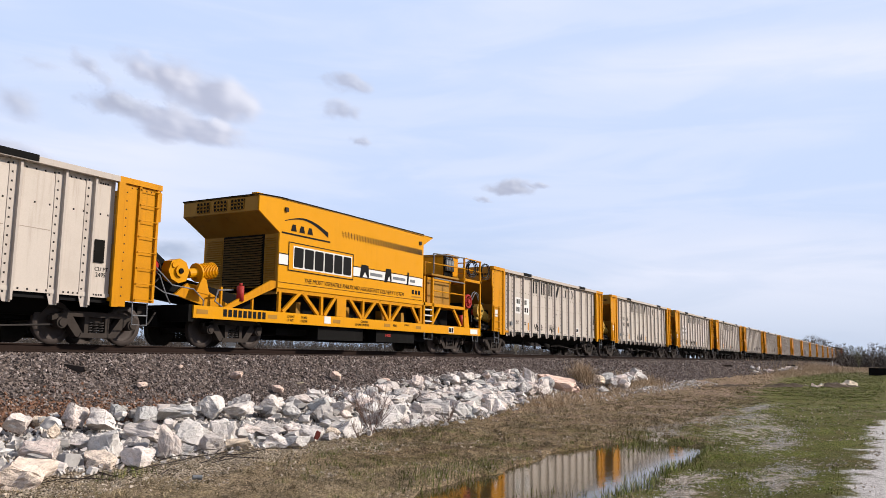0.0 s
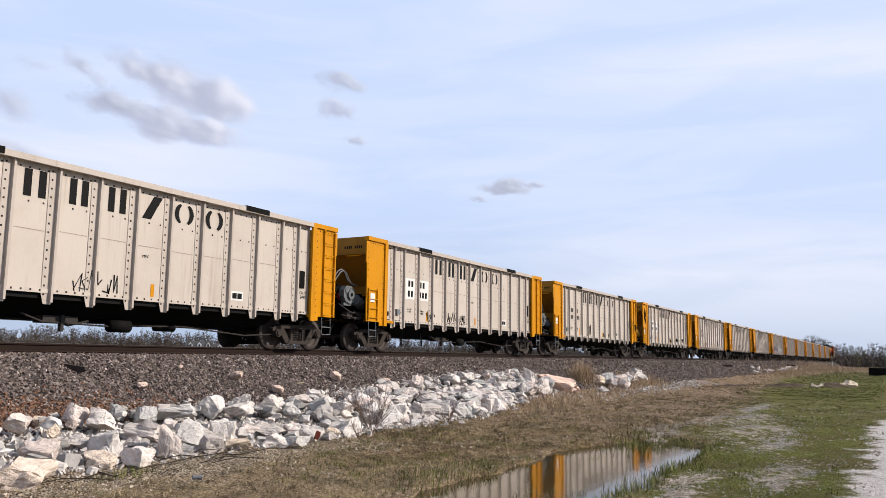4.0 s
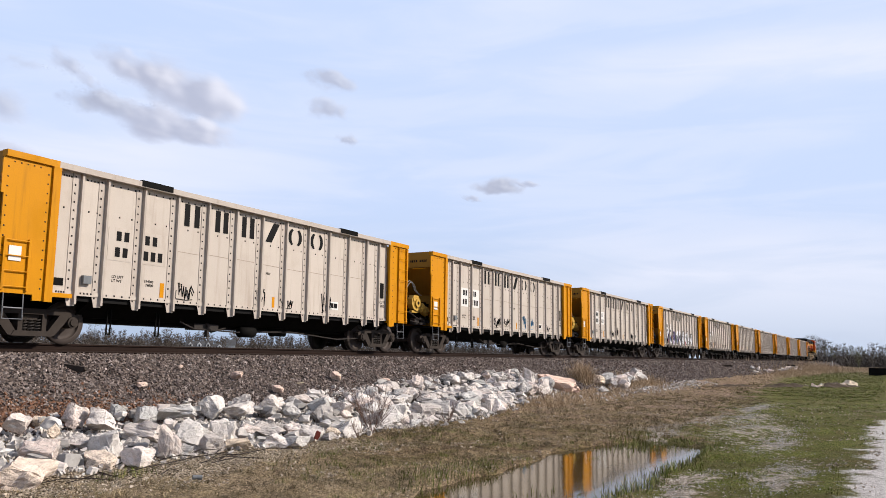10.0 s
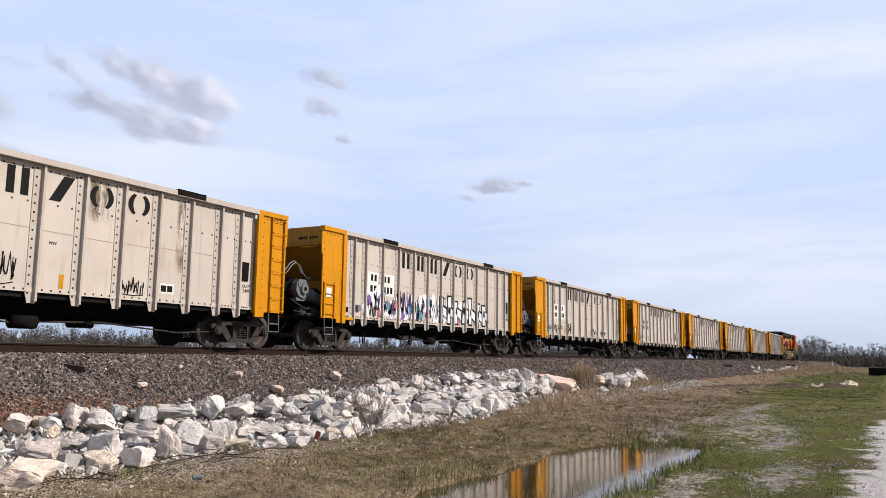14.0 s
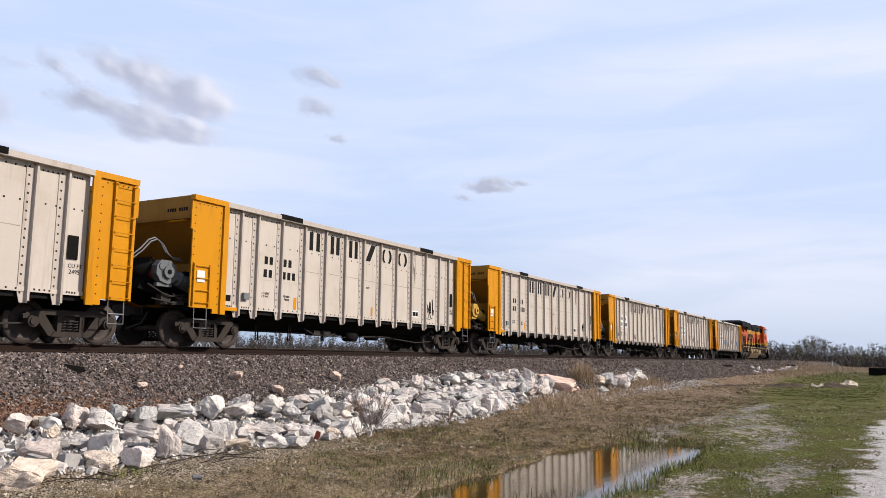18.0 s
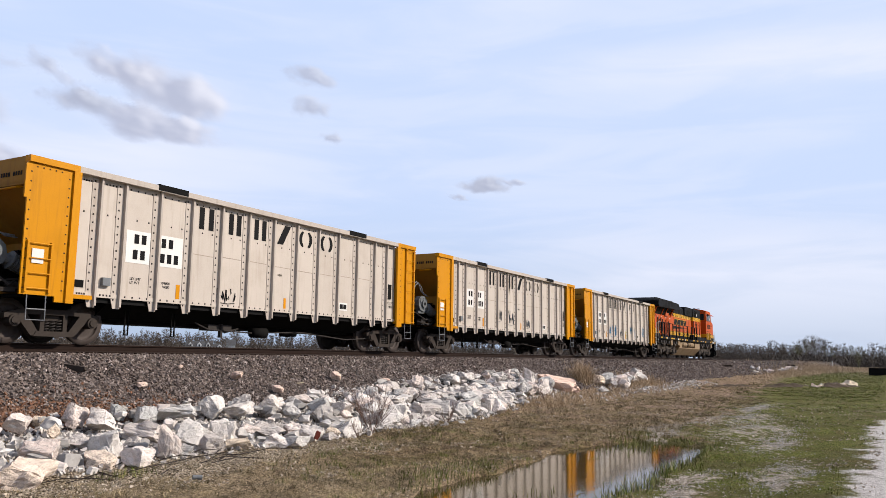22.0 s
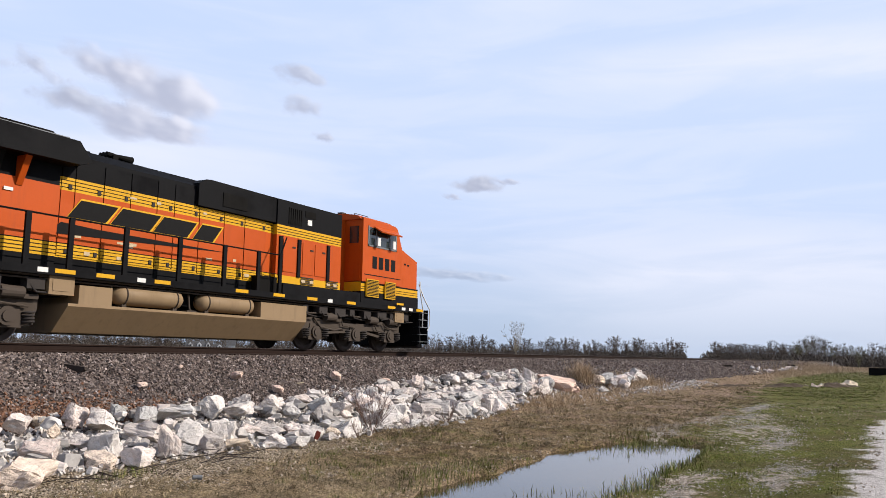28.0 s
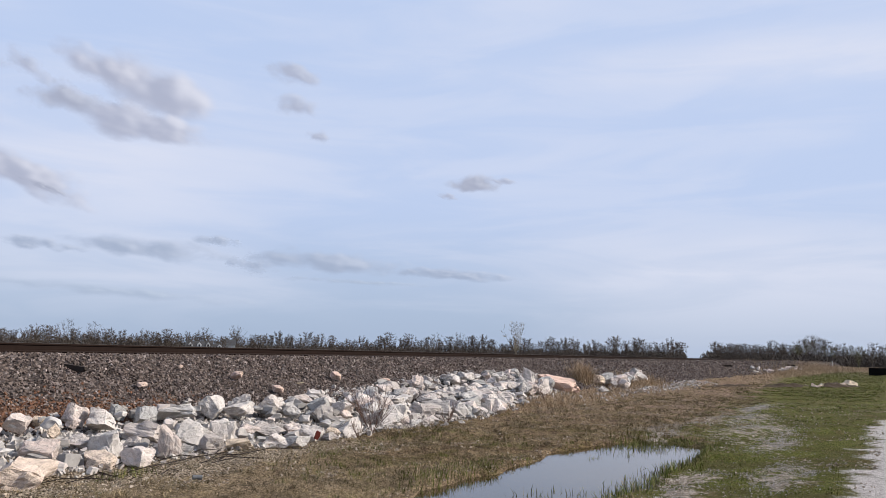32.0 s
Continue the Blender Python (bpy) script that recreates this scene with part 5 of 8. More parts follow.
    P("roof_hatch", Kit().prism([(11.55, 3.70), (14.6, 3.70), (14.6, 4.44), (12.0, 4.46), (11.8, 4.44), (11.55, 4.30)], -1.10, 1.10), ENGINE_BLACK, "raised black roof box")
    P("roof_vent", Kit().box(12.42, 13.35, -1.12, -1.10, 3.82, 4.20), BLACK, "dark mesh intake")
    k = Kit()
    for i in range(7):
        k.box(15.10 + 0.095 * i, 15.15 + 0.095 * i, -1.16, -1.13, 3.74, 4.24)
    horn = Kit()
    for q in (-0.12, 0.0, 0.12):
        horn.tube((9.6, q, 4.70), (10.15, q, 4.68), 0.04, 10, 0.10).tube((9.6, q, 4.70), (9.4, q, 4.70), 0.06, 8)
    horn.box(9.55, 9.7, -0.2, 0.2, 4.45, 4.70)
    P("air_horn", horn, BLACK, "black multi-chime air horn")
    # electrical cabinet beside the cab, wider than the hood
    for n2, z0, z1, mat in (("cabinet_stripe", 1.90, 2.16, ENGINE_YELLOW), ("cabinet_side", 2.16, 3.36, ORANGE), ("cabinet_stripe", 3.36, 3.66, ENGINE_YELLOW), ("cabinet_top", 3.66, 4.43, ENGINE_BLACK)):
        P(n2, Kit().box(14.6, 17.75, -1.14, 1.14, z0, z1), mat)
    P("cabinet_base", Kit().box(14.6, 18.5, -1.45, 1.45, 1.57, 1.90), ENGINE_BLACK)
    P("cabinet_vent", k, BLACK, "dark vertical vent slats")
    P("cabinet_window", Kit().box(15.86, 16.38, -1.152, -1.14, 4.06, 4.26), BLACK)
    for i, x in enumerate((14.78, 15.62, 17.06)):
        P("cabinet_seam", Kit().box(x - 0.07, x + 0.07, -1.18, -1.14, 2.16, 3.32), ENGINE_BLACK, "black vertical cover strip")
    for a, b in ((14.90, 15.5), (15.8, 16.35), (16.4, 16.95)):
        d = P("cabinet_door", Kit().box(a, b, -1.158, -1.14, 2.28, 3.26), ORANGE)
        part("door_latch", Kit().box(b - 0.2, b - 0.06, -1.175, -1.158, 3.02, 3.07), STEEL, d)
    for x in (15.75, 17.0):
        for i in range(5):
            P("louvre", Kit().box(x, x + 0.6, -1.17, -1.14, 1.97 + 0.05 * i, 1.99 + 0.05 * i), DUST)
    for z in (3.42, 3.50, 3.58):
        P("pinstripe", Kit().box(14.6, 17.75, -1.146, -1.14, z - 0.009, z + 0.009), INK)
    P("notice", Kit().box(16.0, 16.2, -1.146, -1.14, 3.83, 4.0), WHITE, "white notice sticker")
    rp = random.Random(4)
    for i in range(14):
        x, z = rp.uniform(7.8, 13.8), rp.choice((1.99, 2.30, 2.36, 3.30, 3.5))
        P("touch_up_patch", Kit().box(x, x + rp.uniform(0.1, 0.22), -H - 0.0275, -H - 0.024, z, z + rp.uniform(0.05, 0.09)), PATCH, "faded cream touch-up patch")
    for x in (15.75, 16.15, 17.0, 17.35):
        P("touch_up_patch", Kit().box(x, x + 0.18, -1.1745, -1.171, 2.02, 2.10), PATCH)
    # radiator section
    body = [("radiator_base", 1.57, 1.88, ENGINE_BLACK), ("radiator_stripe", 1.88, 2.20, ENGINE_YELLOW), ("radiator_body", 2.20, 3.45, ORANGE)]
    for n2, z0, z1, mat in body:
        P(n2, Kit().box(1.45, 7.62, -1.02, 1.02, z0, z1), mat)
    P("radiator_grille", Kit().extrude_x([(-1.00, 3.30), (1.00, 3.30), (1.30, 3.95), (-1.30, 3.95)], 1.5, 6.2), BLACK, "dark slanted radiator intake")
    P("radiator_side", Kit().extrude_x([(-1.00, 3.38), (1.00, 3.38), (1.0, 3.98), (-1.0, 3.98)], 6.2, 7.62), ENGINE_BLACK)
    for x in (1.45, 3.55, 4.7, 6.6):
        P("radiator_rib", Kit().extrude_x([(-1.04, 3.28), (1.04, 3.28), (1.38, 4.0), (-1.38, 4.0)], x, x + 0.14), ORANGE, "orange support rib")
    P("equipment_box", Kit().box(4.75, 5.75, -1.12, -1.0, 3.30, 3.72), ORANGE)
    P("radiator_wing", Kit().prism([(1.2, 3.90), (1.25, 3.84), (7.75, 3.90), (8.05, 4.0), (7.7, 4.42), (1.5, 4.44), (1.2, 4.30)], -1.50, 1.50), ENGINE_BLACK, "wide black radiator wing")
    P("radiator_top", Kit().prism([(1.5, 4.43), (7.6, 4.41), (7.3, 4.60), (2.0, 4.60)], -1.1, 1.1), ENGINE_BLACK)
    P("radiator_screen", Kit().box(4.6, 7.5, -1.40, -0.6, 4.43, 4.47), GREY, "grey roof screen")
    for x, w, z0, z1 in ((2.40, 0.34, 1.92, 3.12), (2.95, 0.28, 2.08, 2.98), (3.35, 0.30, 1.86, 3.10), (3.95, 0.28, 2.04, 3.02), (4.38, 0.24, 1.92, 2.82), (5.0, 0.20, 1.84, 2.98), (5.42, 0.18, 1.92, 2.74), (5.88, 0.26, 1.82, 2.92)):
        d = P("louvred_door", Kit().box(x - 0.07, x + w + 0.07, -1.038, -1.02, z0 - 0.06, 3.22), ORANGE, "orange door with a tall dark louvre")
        part("louvre", Kit().box(x, x + w, -1.05, -1.038, z0, z1), BLACK, d)
        part("door_latch", Kit().box(x + w - 0.02, x + w + 0.04, -1.05, -1.038, z1 + 0.03, z1 + 0.10), STEEL, d)
    for x in (2.6, 3.6, 5.0, 6.35):
        P("notice", Kit().box(x, x + 0.20, -1.046, -1.038, 3.13, 3.20), WHITE)
    for z in (1.95, 2.03, 2.11):
        P("pinstripe", Kit().box(1.45, 7.62, -1.026, -1.02, z - 0.009, z + 0.009), INK)
    P("rear_wall", Kit().box(1.40, 1.46, -0.98, 0.98, 2.20, 3.42), ORANGE, "orange rear hood wall")
    P("rear_stripe", Kit().box(1.39, 1.46, -0.98, 0.98, 1.88, 2.20), ENGINE_YELLOW)
    P("rear_stripe", Kit().box(1.39, 1.46, -0.98, 0.98, 3.42, 3.84), ENGINE_YELLOW)
    for i in range(4):
        P("number_bar", Kit().box(1.385, 1.40, -0.82 + 0.16 * i, -0.70 + 0.16 * i, 3.10, 3.32), INK)
        P("number_bar", Kit().box(1.55 + 0.12 * i, 1.64 + 0.12 * i, -1.025, -1.02, 3.10, 3.30), INK)
    # emblem on the hood side as plain slanted shapes with a pointed bar under them
    def slant(x0, x1, z0, z1, lean, y, mat, hole=0.0):
        k = Kit().prism([(x0, z0), (x1, z0), (x1 + lean, z1), (x0 + lean, z1)], y - 0.004, y)
        return P("emblem_shape", k, mat, "slanted emblem shape edged in yellow")
    for a, b in ((7.86, 8.85), (8.98, 10.12), (10.22, 11.30), (11.50, 12.20)):
        slant(a - 0.04, b + 0.04, 2.76, 3.26, 0.36, -H - 0.024, ENGINE_YELLOW)
        slant(a, b, 2.80, 3.22, 0.32, -H - 0.030, INK)
    k = Kit().prism([(7.40, 2.38), (8.35, 2.42), (12.75, 2.58), (8.6, 2.62), (7.72, 2.66)], -H - 0.030, -H - 0.024)
    P("emblem_bar", k, INK, "dark pointed emblem bar")
    # cab and nose
    C = 1.50
    cab = [(18.48, 2.30), (20.92, 2.30), (20.92, 3.66), (20.62, 4.34), (20.45, 4.42), (18.48, 4.46)]
    k = Kit().prism(cab, -C, C)
    P("cab", k, ORANGE, "orange crew cab")
    P("cab_back", Kit().box(17.72, 18.48, -0.75, 0.75, 1.58, 4.40), ORANGE)
    P("cab_roof", Kit().extrude_x([(-1.47, 4.40), (1.47, 4.40), (1.28, 4.54), (0.7, 4.63), (-0.7, 4.63), (-1.28, 4.54)], 18.40, 20.40), ORANGE, "orange cab roof")
    k = Kit()
    for x in (18.6, 19.2, 19.7, 20.3):
        k.box(x, x + 0.22, -0.5, -0.3, 4.64, 4.73)
    k.path([(19.2, -0.6, 4.66), (19.2, -0.6, 4.78), (20.0, -0.6, 4.78), (20.0, -0.6, 4.66)], 0.015)
    P("roof_fittings", k, DUST)
    P("door_window", Kit().box(18.462, 18.48, -1.32, -0.95, 3.60, 4.18), GLASS, "dark rounded door window")
    P("cab_door", Kit().box(18.467, 18.48, -1.40, -0.85, 2.32, 3.5), ORANGE)
    P("nose", Kit().prism([(20.92, 2.26), (22.10, 2.26), (22.10, 3.32), (20.92, 3.70)], -1.42, 1.42), ORANGE, "orange sloping nose")
    P("nose_stripe", Kit().box(18.48, 22.12, -1.455, 1.455, 1.96, 2.28), ENGINE_YELLOW)
    P("nose_base", Kit().box(18.48, 22.14, -1.465, 1.465, 1.57, 1.97), ENGINE_BLACK)
    P("stripe_edge", Kit().box(18.48, 22.13, -1.463, -1.455, 2.24, 2.29), ENGINE_BLACK)
    for z in (2.05, 2.13):
        P("pinstripe", Kit().box(18.48, 22.13, -1.461, -1.455, z - 0.009, z + 0.009), INK)
    P("seam", Kit().box(18.6, 20.85, -C - 0.006, -C, 2.53, 2.56), INK)
    for a, b in ((18.72, 19.45), (19.86, 20.5)):
        f = P("side_grille", Kit().box(a, b, -C - 0.03, -C + 0.03, 1.80, 2.40), ENGINE_YELLOW, "louvred side grille")
        for i in range(11):
            part("louvre", Kit().box(a + 0.03, b - 0.03, -C - 0.04, -C - 0.03, 1.84 + 0.05 * i, 1.865 + 0.05 * i), INK, f)
    P("side_window", Kit().box(18.80, 20.50, -C - 0.012, -C + 0.02, 3.56, 4.18), GLASS, "dark cab side windows")
    for a, b, z0, z1 in ((18.76, 18.82, 3.52, 4.22), (20.48, 20.54, 3.52, 4.20), (19.22, 19.28, 3.55, 4.18), (20.06, 20.12, 3.55, 4.18)):
        P("window_frame", Kit().box(a, b, -C - 0.02, -C, z0, z1), GREY)
    P("window_frame", Kit().box(18.76, 20.54, -C - 0.02, -C, 3.52, 3.57), GREY)
    P("sun_visor", Kit().extrude_x([(-C, 4.20), (-C, 4.24), (-C - 0.34, 4.04), (-C - 0.32, 4.00)], 19.10, 20.42), ORANGE, "orange sloping sun visor over the window")
    for x in (19.15, 20.1):
        P("mirror", Kit().box(x, x + 0.16, -C - 0.16, -C - 0.12, 3.56, 3.84), WHITE, "white wing mirror")
    P("windscreen", Kit().prism([(20.94, 3.74), (20.96, 3.74), (20.67, 4.30), (20.64, 4.30)], -1.2, 1.2), GLASS)
    for i in range(4):
        x = 19.06 + 0.385 * i
        P("number_bar", Kit().box(x, x + 0.27, -C - 0.006, -C, 2.78, 3.20), INK, "dark bar of the engine's number")
    P("nose_vents", Kit().box(21.2, 21.32, -1.43, -1.42, 3.12, 3.18).box(21.42, 21.54, -1.43, -1.42, 3.10, 3.16), INK)
    P("nose_grab", Kit().path([(21.1, -0.9, 3.66), (21.1, -0.9, 3.78), (21.6, -0.9, 3.62), (21.6, -0.9, 3.50)], 0.018), BLACK)
    P("model_bar", Kit().box(20.55, 21.0, -1.562, -1.556, 1.63, 1.70), ENGINE_YELLOW)
    # stairs and pilots
    for x, e in ((0.45, -1), (22.2, 1)):
        k = Kit().box(min(x, x + e * 0.15), max(x, x + e * 0.15), -1.45, 1.45, 0.25, 1.56)
        P("pilot", k, ENGINE_BLACK, "black pilot plate")
        for s in (-1, 1):
            k = Kit()
            for q in (0.05, 0.62):
                k.box(x + e * q - 0.02, x + e * q + 0.02, *sorted((s * 0.98, s * 1.5)), 0.28, 1.56)
            st = P("steps", k, ENGINE_BLACK, "black end steps")
            for i in range(5):
                part("step_edge", Kit().box(min(x, x + e * 0.62), max(x, x + e * 0.62), *sorted((s * 1.2, s * 1.5)), 0.36 + 0.27 * i, 0.38 + 0.27 * i), GREY, st, "worn grey step edge")
            k = Kit().path([(x + e * 0.02, s * 1.5, 2.6), (x + e * 0.05, s * 1.5, 2.2), (x + e * 0.25, s * 1.5, 1.6), (x + e * 0.25, s * 1.5, 0.9)], 0.022)
            k.path([(x + e * 0.45, s * 1.2, 2.55), (x + e * 0.5, s * 1.35, 2.1), (x + e * 0.75, s * 1.5, 1.6), (x + e * 0.75, s * 1.5, 0.95), (x + e * 0.6, s * 1.5, 0.8)], 0.022)
            P("grab_iron", k, GALV, "white curved grab iron")
        P("end_gate", Kit().box(min(x + e * 0.28, x + e * 0.34), max(x + e * 0.28, x + e * 0.34), -1.0, -0.4, 1.6, 2.55), ENGINE_YELLOW)
        P("plow", Kit().prism([(x + e * 0.15, 0.22), (x + e * 0.55, 0.14), (x + e * 0.45, 0.75), (x + e * 0.15, 0.85)][::e], -1.3, 1.3), ENGINE_BLACK)
    coupler(eng, 0.35, -1)
    coupler(eng, 22.35, 1)
    # handrails along the near and far walkway
    for s in (-1, 1):
        posts = [1.98, 2.9, 4.35, 5.5, 6.65, 7.65, 9.07, 10.67, 12.2, 13.5, 14.4]
        for x in posts:
            P("handrail_post", Kit().box(x - 0.06, x + 0.06, *sorted((s * 1.46, s * 1.52)), 1.58, 2.70), ENGINE_BLACK, "black handrail post")
        P("handrail", Kit().path([(1.6, s * 1.49, 2.68), (14.4, s * 1.49, 2.68), (14.75, s * 1.40, 3.25)], 0.022), ENGINE_BLACK)
        P("handrail", Kit().path([(1.98, s * 1.49, 2.12), (14.4, s * 1.49, 2.12)], 0.012), ENGINE_BLACK)
        P("grab_rail", Kit().path([(1.5, s * 1.52, 2.72), (0.9, s * 1.52, 2.7), (0.85, s * 1.52, 1.3)], 0.024), GALV, "white rear handrail")
    P("stair_well", Kit().box(13.75, 14.5, -1.30, -1.01, 1.58, 2.05), BLACK)
    # fuel tank and reservoirs
    k = Kit().extrude_x([(-1.42, 0.80), (-0.92, 0.24), (0.92, 0.24), (1.42, 0.80), (1.42, 0.86), (-1.42, 0.86)], 7.75, 15.75)
    P("fuel_tank", k, TAN, "dusty tan fuel tank")
    P("fuel_tank_top", Kit().box(8.0, 8.85, -1.42, 1.42, 0.86, 1.27), TAN)
    P("fuel_tank_top", Kit().box(13.75, 15.75, -1.42, 1.42, 0.86, 1.28), TAN)
    P("tank_core", Kit().box(8.8, 13.8, -0.85, 0.85, 0.86, 1.3), ENGINE_BLACK)
    for a, b in ((8.95, 11.05), (11.5, 13.6)):
        k = Kit()
        prof = [(a, 0.02), (a + 0.04, 0.12), (a + 0.14, 0.21), (a + 0.26, 0.235), (b - 0.26, 0.235), (b - 0.14, 0.21), (b - 0.04, 0.12), (b, 0.02)]
        n = 18
        v, f = [], []
        for x, r in prof:
            v += [(x, -1.22 + r * math.cos(2 * math.pi * j / n), 1.14 + r * math.sin(2 * math.pi * j / n)) for j in range(n)]
        for q in range(len(prof) - 1):
            f += [(q * n + j, q * n + (j + 1) % n, (q + 1) * n + (j + 1) % n, (q + 1) * n + j) for j in range(n)]
        k.add(v, f)
        P("air_reservoir", k, TAN, "dusty cylindrical air reservoir", smooth=True)
        for x in (a + 0.3, b - 0.3):
            P("strap", Kit().ring((x, -1.22, 1.14), (1, 0, 0), 0.24, 0.018, 20, 5), DUST)
            P("bracket", Kit().box(x - 0.06, x + 0.06, -1.34, -1.08, 0.84, 0.94), DUST)
    P("valve", Kit().path([(11.2, -1.3, 1.3), (11.2, -1.35, 0.95), (11.35, -1.35, 0.82)], 0.03).box(11.1, 11.4, -1.4, -1.2, 0.80, 0.9), DUST)
    for x in (7.25, 4.9, 20.6):
        f = P("equipment_box", Kit().box(x, x + 0.6, -1.46, -1.1, 1.02, 1.42), TAN, "tan equipment box")
        part("box_lid", Kit().box(x + 0.08, x + 0.5, -1.47, -1.46, 1.1, 1.34), TAN, f)
    engine_truck(eng, 4.43, 1)
    engine_truck(eng, 18.5, -1)
    P("air_line", Kit().path([(0.6, -1.4, 1.42), (8, -1.42, 1.40), (15, -1.42, 1.40), (21.8, -1.4, 1.42)], 0.03), DUST)
    P("air_line", Kit().path([(0.6, -1.38, 1.33), (21.8, -1.38, 1.33)], 0.02), DUST)
    k = Kit()
    for i in range(26):
        x = 1.2 + 0.8 * i
        if not 7.6 < x < 15.6:
            P("fitting_box", Kit().box(x, x + 0.25 + 0.15 * (i % 3), -1.40, -1.15, 1.06 + 0.05 * (i % 2), 1.34), STEEL, "grimy fitting under the walkway")
            P("sand_pipe", Kit().path([(x, -1.36, 1.3), (x + 0.2, -1.42, 1.05), (x + 0.7, -1.38, 1.0 + 0.06 * (i % 3))], 0.022), STEEL)
    return eng


engine = locomotive()


# ---- power and control car ----
SOOT = paint("sooty_louvre", (0.16, 0.085, 0.022), (0.04, 0.03, 0.02), 0.6, 0.7)


def generator_car():
    gen = thing("generator_car", None, None, "yellow generator car with a louvred engine house on a flat deck", "generator car")
    P = lambda name, k, mat, label="", to=gen, smooth=False: part(name, k, mat, to, label, smooth=smooth)
    L, W = 16.05, 1.5
    for s in (-1, 1):
        P("side_sill", Kit().prism([(0, 0.72), (L, 0.72), (L, 1.04), (0, 1.04)], *sorted((s * (W - 0.12), s * W))), CLEAN_YELLOW, "yellow side sill")
    P("deck", Kit().box(0.0, L, -W + 0.12, W - 0.12, 0.92, 1.02), BLACK)
    P("end_sill", Kit().box(-0.12, 0.05, -1.45, 1.45, 0.62, 1.05), BLACK)
    P("center_sill", Kit().box(-0.3, L + 0.3, -0.35, 0.35, 0.5, 0.92), BLACK)
    # engine house
    h0, h1 = 3.10, 11.22
    for s in (-1, 1):
        P("house_side", Kit().box(h0, h1, *sorted((s * (W - 0.05), s * W)), 1.74, 4.34), CLEAN_YELLOW, "smooth yellow house side")
    P("house_roof", Kit().prism([(2.18, 4.27), (h0, 4.32), (h1, 4.37), (11.9, 4.37), (11.9, 4.40), (h1, 4.41), (h0, 4.37), (2.18, 4.31)], -W, W), YELLOW_DULL)
    P("roof_edge", Kit().prism([(2.16, 4.30), (h0, 4.36), (h1, 4.40), (h1, 4.425), (h0, 4.39), (2.16, 4.33)], -W - 0.02, W + 0.02), BLACK)
    P("roof_fitting", Kit().box(2.3, 2.7, -1.3, -1.1, 4.34, 4.41), YELLOW)
    # rear, fascia, soffit and front wall: duller yellow stands in for shade
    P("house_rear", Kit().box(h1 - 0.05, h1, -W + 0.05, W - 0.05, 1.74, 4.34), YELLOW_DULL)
    for s in (-1, 1):
        y = sorted((s * (W - 0.04), s * W))
        P("hood_cheek", Kit().prism([(2.20, 3.85), (h0, 3.34), (h0, 4.33), (2.20, 4.27)], *y), CLEAN_YELLOW, "flared hood cheek")
        P("hood_cheek", Kit().prism([(h1, 4.02), (11.9, 4.36), (11.9, 4.40), (h1, 4.38)], *y), CLEAN_YELLOW)
    fascia = P("hood_fascia", Kit().box(2.18, 2.24, -W + 0.04, W - 0.04, 3.85, 4.29), YELLOW_DULL, "shaded dull yellow front fascia")
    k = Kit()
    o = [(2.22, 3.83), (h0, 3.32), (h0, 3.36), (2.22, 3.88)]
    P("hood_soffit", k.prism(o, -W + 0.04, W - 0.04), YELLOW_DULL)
    for c in (-0.95, -0.28, 0.4):
        g2 = part("fan_grille", Kit().box(2.165, 2.18, c, c + 0.52, 3.92, 4.22), BLACK, fascia, "pierced dark fan grille")
        k = Kit()
        for i in range(4):
            for j in range(3):
                k.ring((2.16, c + 0.065 + 0.13 * i, 3.97 + 0.10 * j), (1, 0, 0), 0.062, 0.012, 8, 4)
        part("grille_pattern", k, YELLOW_DULL, g2)
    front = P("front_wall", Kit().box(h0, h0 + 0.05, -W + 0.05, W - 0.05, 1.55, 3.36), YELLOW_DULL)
    part("radiator_opening", Kit().box(h0 - 0.012, h0, -0.94, 0.68, 1.80, 3.32), BLACK, front, "dark radiator opening")
    for i in range(20):
        z = 1.82 + 0.073 * i
        part("louvre", Kit().prism([(h0 - 0.085, z), (h0 - 0.012, z + 0.05), (h0 - 0.012, z + 0.062), (h0 - 0.085, z + 0.012)], -0.88, 0.62), SOOT, front)
    for i in range(20):
        z = 1.90 + 0.068 * i
        for a, b in ((-1.38, -0.98), (0.72, 1.38)):
            part("louvre", Kit().prism([(h0 - 0.045, z), (h0, z + 0.035), (h0, z + 0.045), (h0 - 0.045, z + 0.01)], a, b), YELLOW_DULL, front)
    # side graphics: plain shapes for names, the motto in letters
    y = -W - 0.004
    def slab(name, x0, x1, z0, z1, mat, label="", dy=0.0):
        return P(name, Kit().box(x0, x1, y - dy - 0.004, y - dy, z0, z1), mat, label)
    slab("white_band", h0, h1 - 0.06, 2.43, 2.72, WHITE, "white band along the side")
    for z in (2.40, 2.73):
        slab("band_edge", h0, h1 - 0.06, z, z + 0.025, INK)
    slab("name_board", 3.50, 6.74, 2.28, 3.12, CLEAN_YELLOW, "framed yellow name board", 0.003)
    for a, b, c, d in ((3.50, 6.74, 3.10, 3.13), (3.50, 6.74, 2.27, 2.30), (3.50, 3.53, 2.27, 3.13), (6.71, 6.74, 2.27, 3.13)):
        slab("board_frame", a, b, c, d, INK, "", 0.008)
    for i in range(6):
        x = 3.76 + 0.485 * i
        slab("name_back", x - 0.04, x + 0.46, 2.36, 3.03, WHITE, "white-edged block of the owner's name", 0.008)
        k = Kit()
        k.prism([(x + 0.03, 2.40), (x + 0.39, 2.40), (x + 0.42, 2.44), (x + 0.42, 2.95), (x + 0.39, 2.99), (x + 0.03, 2.99), (x, 2.95), (x, 2.44)], y - 0.018, y - 0.012)
        P("name_shape", k, INK, "dark block shape of the owner's name")
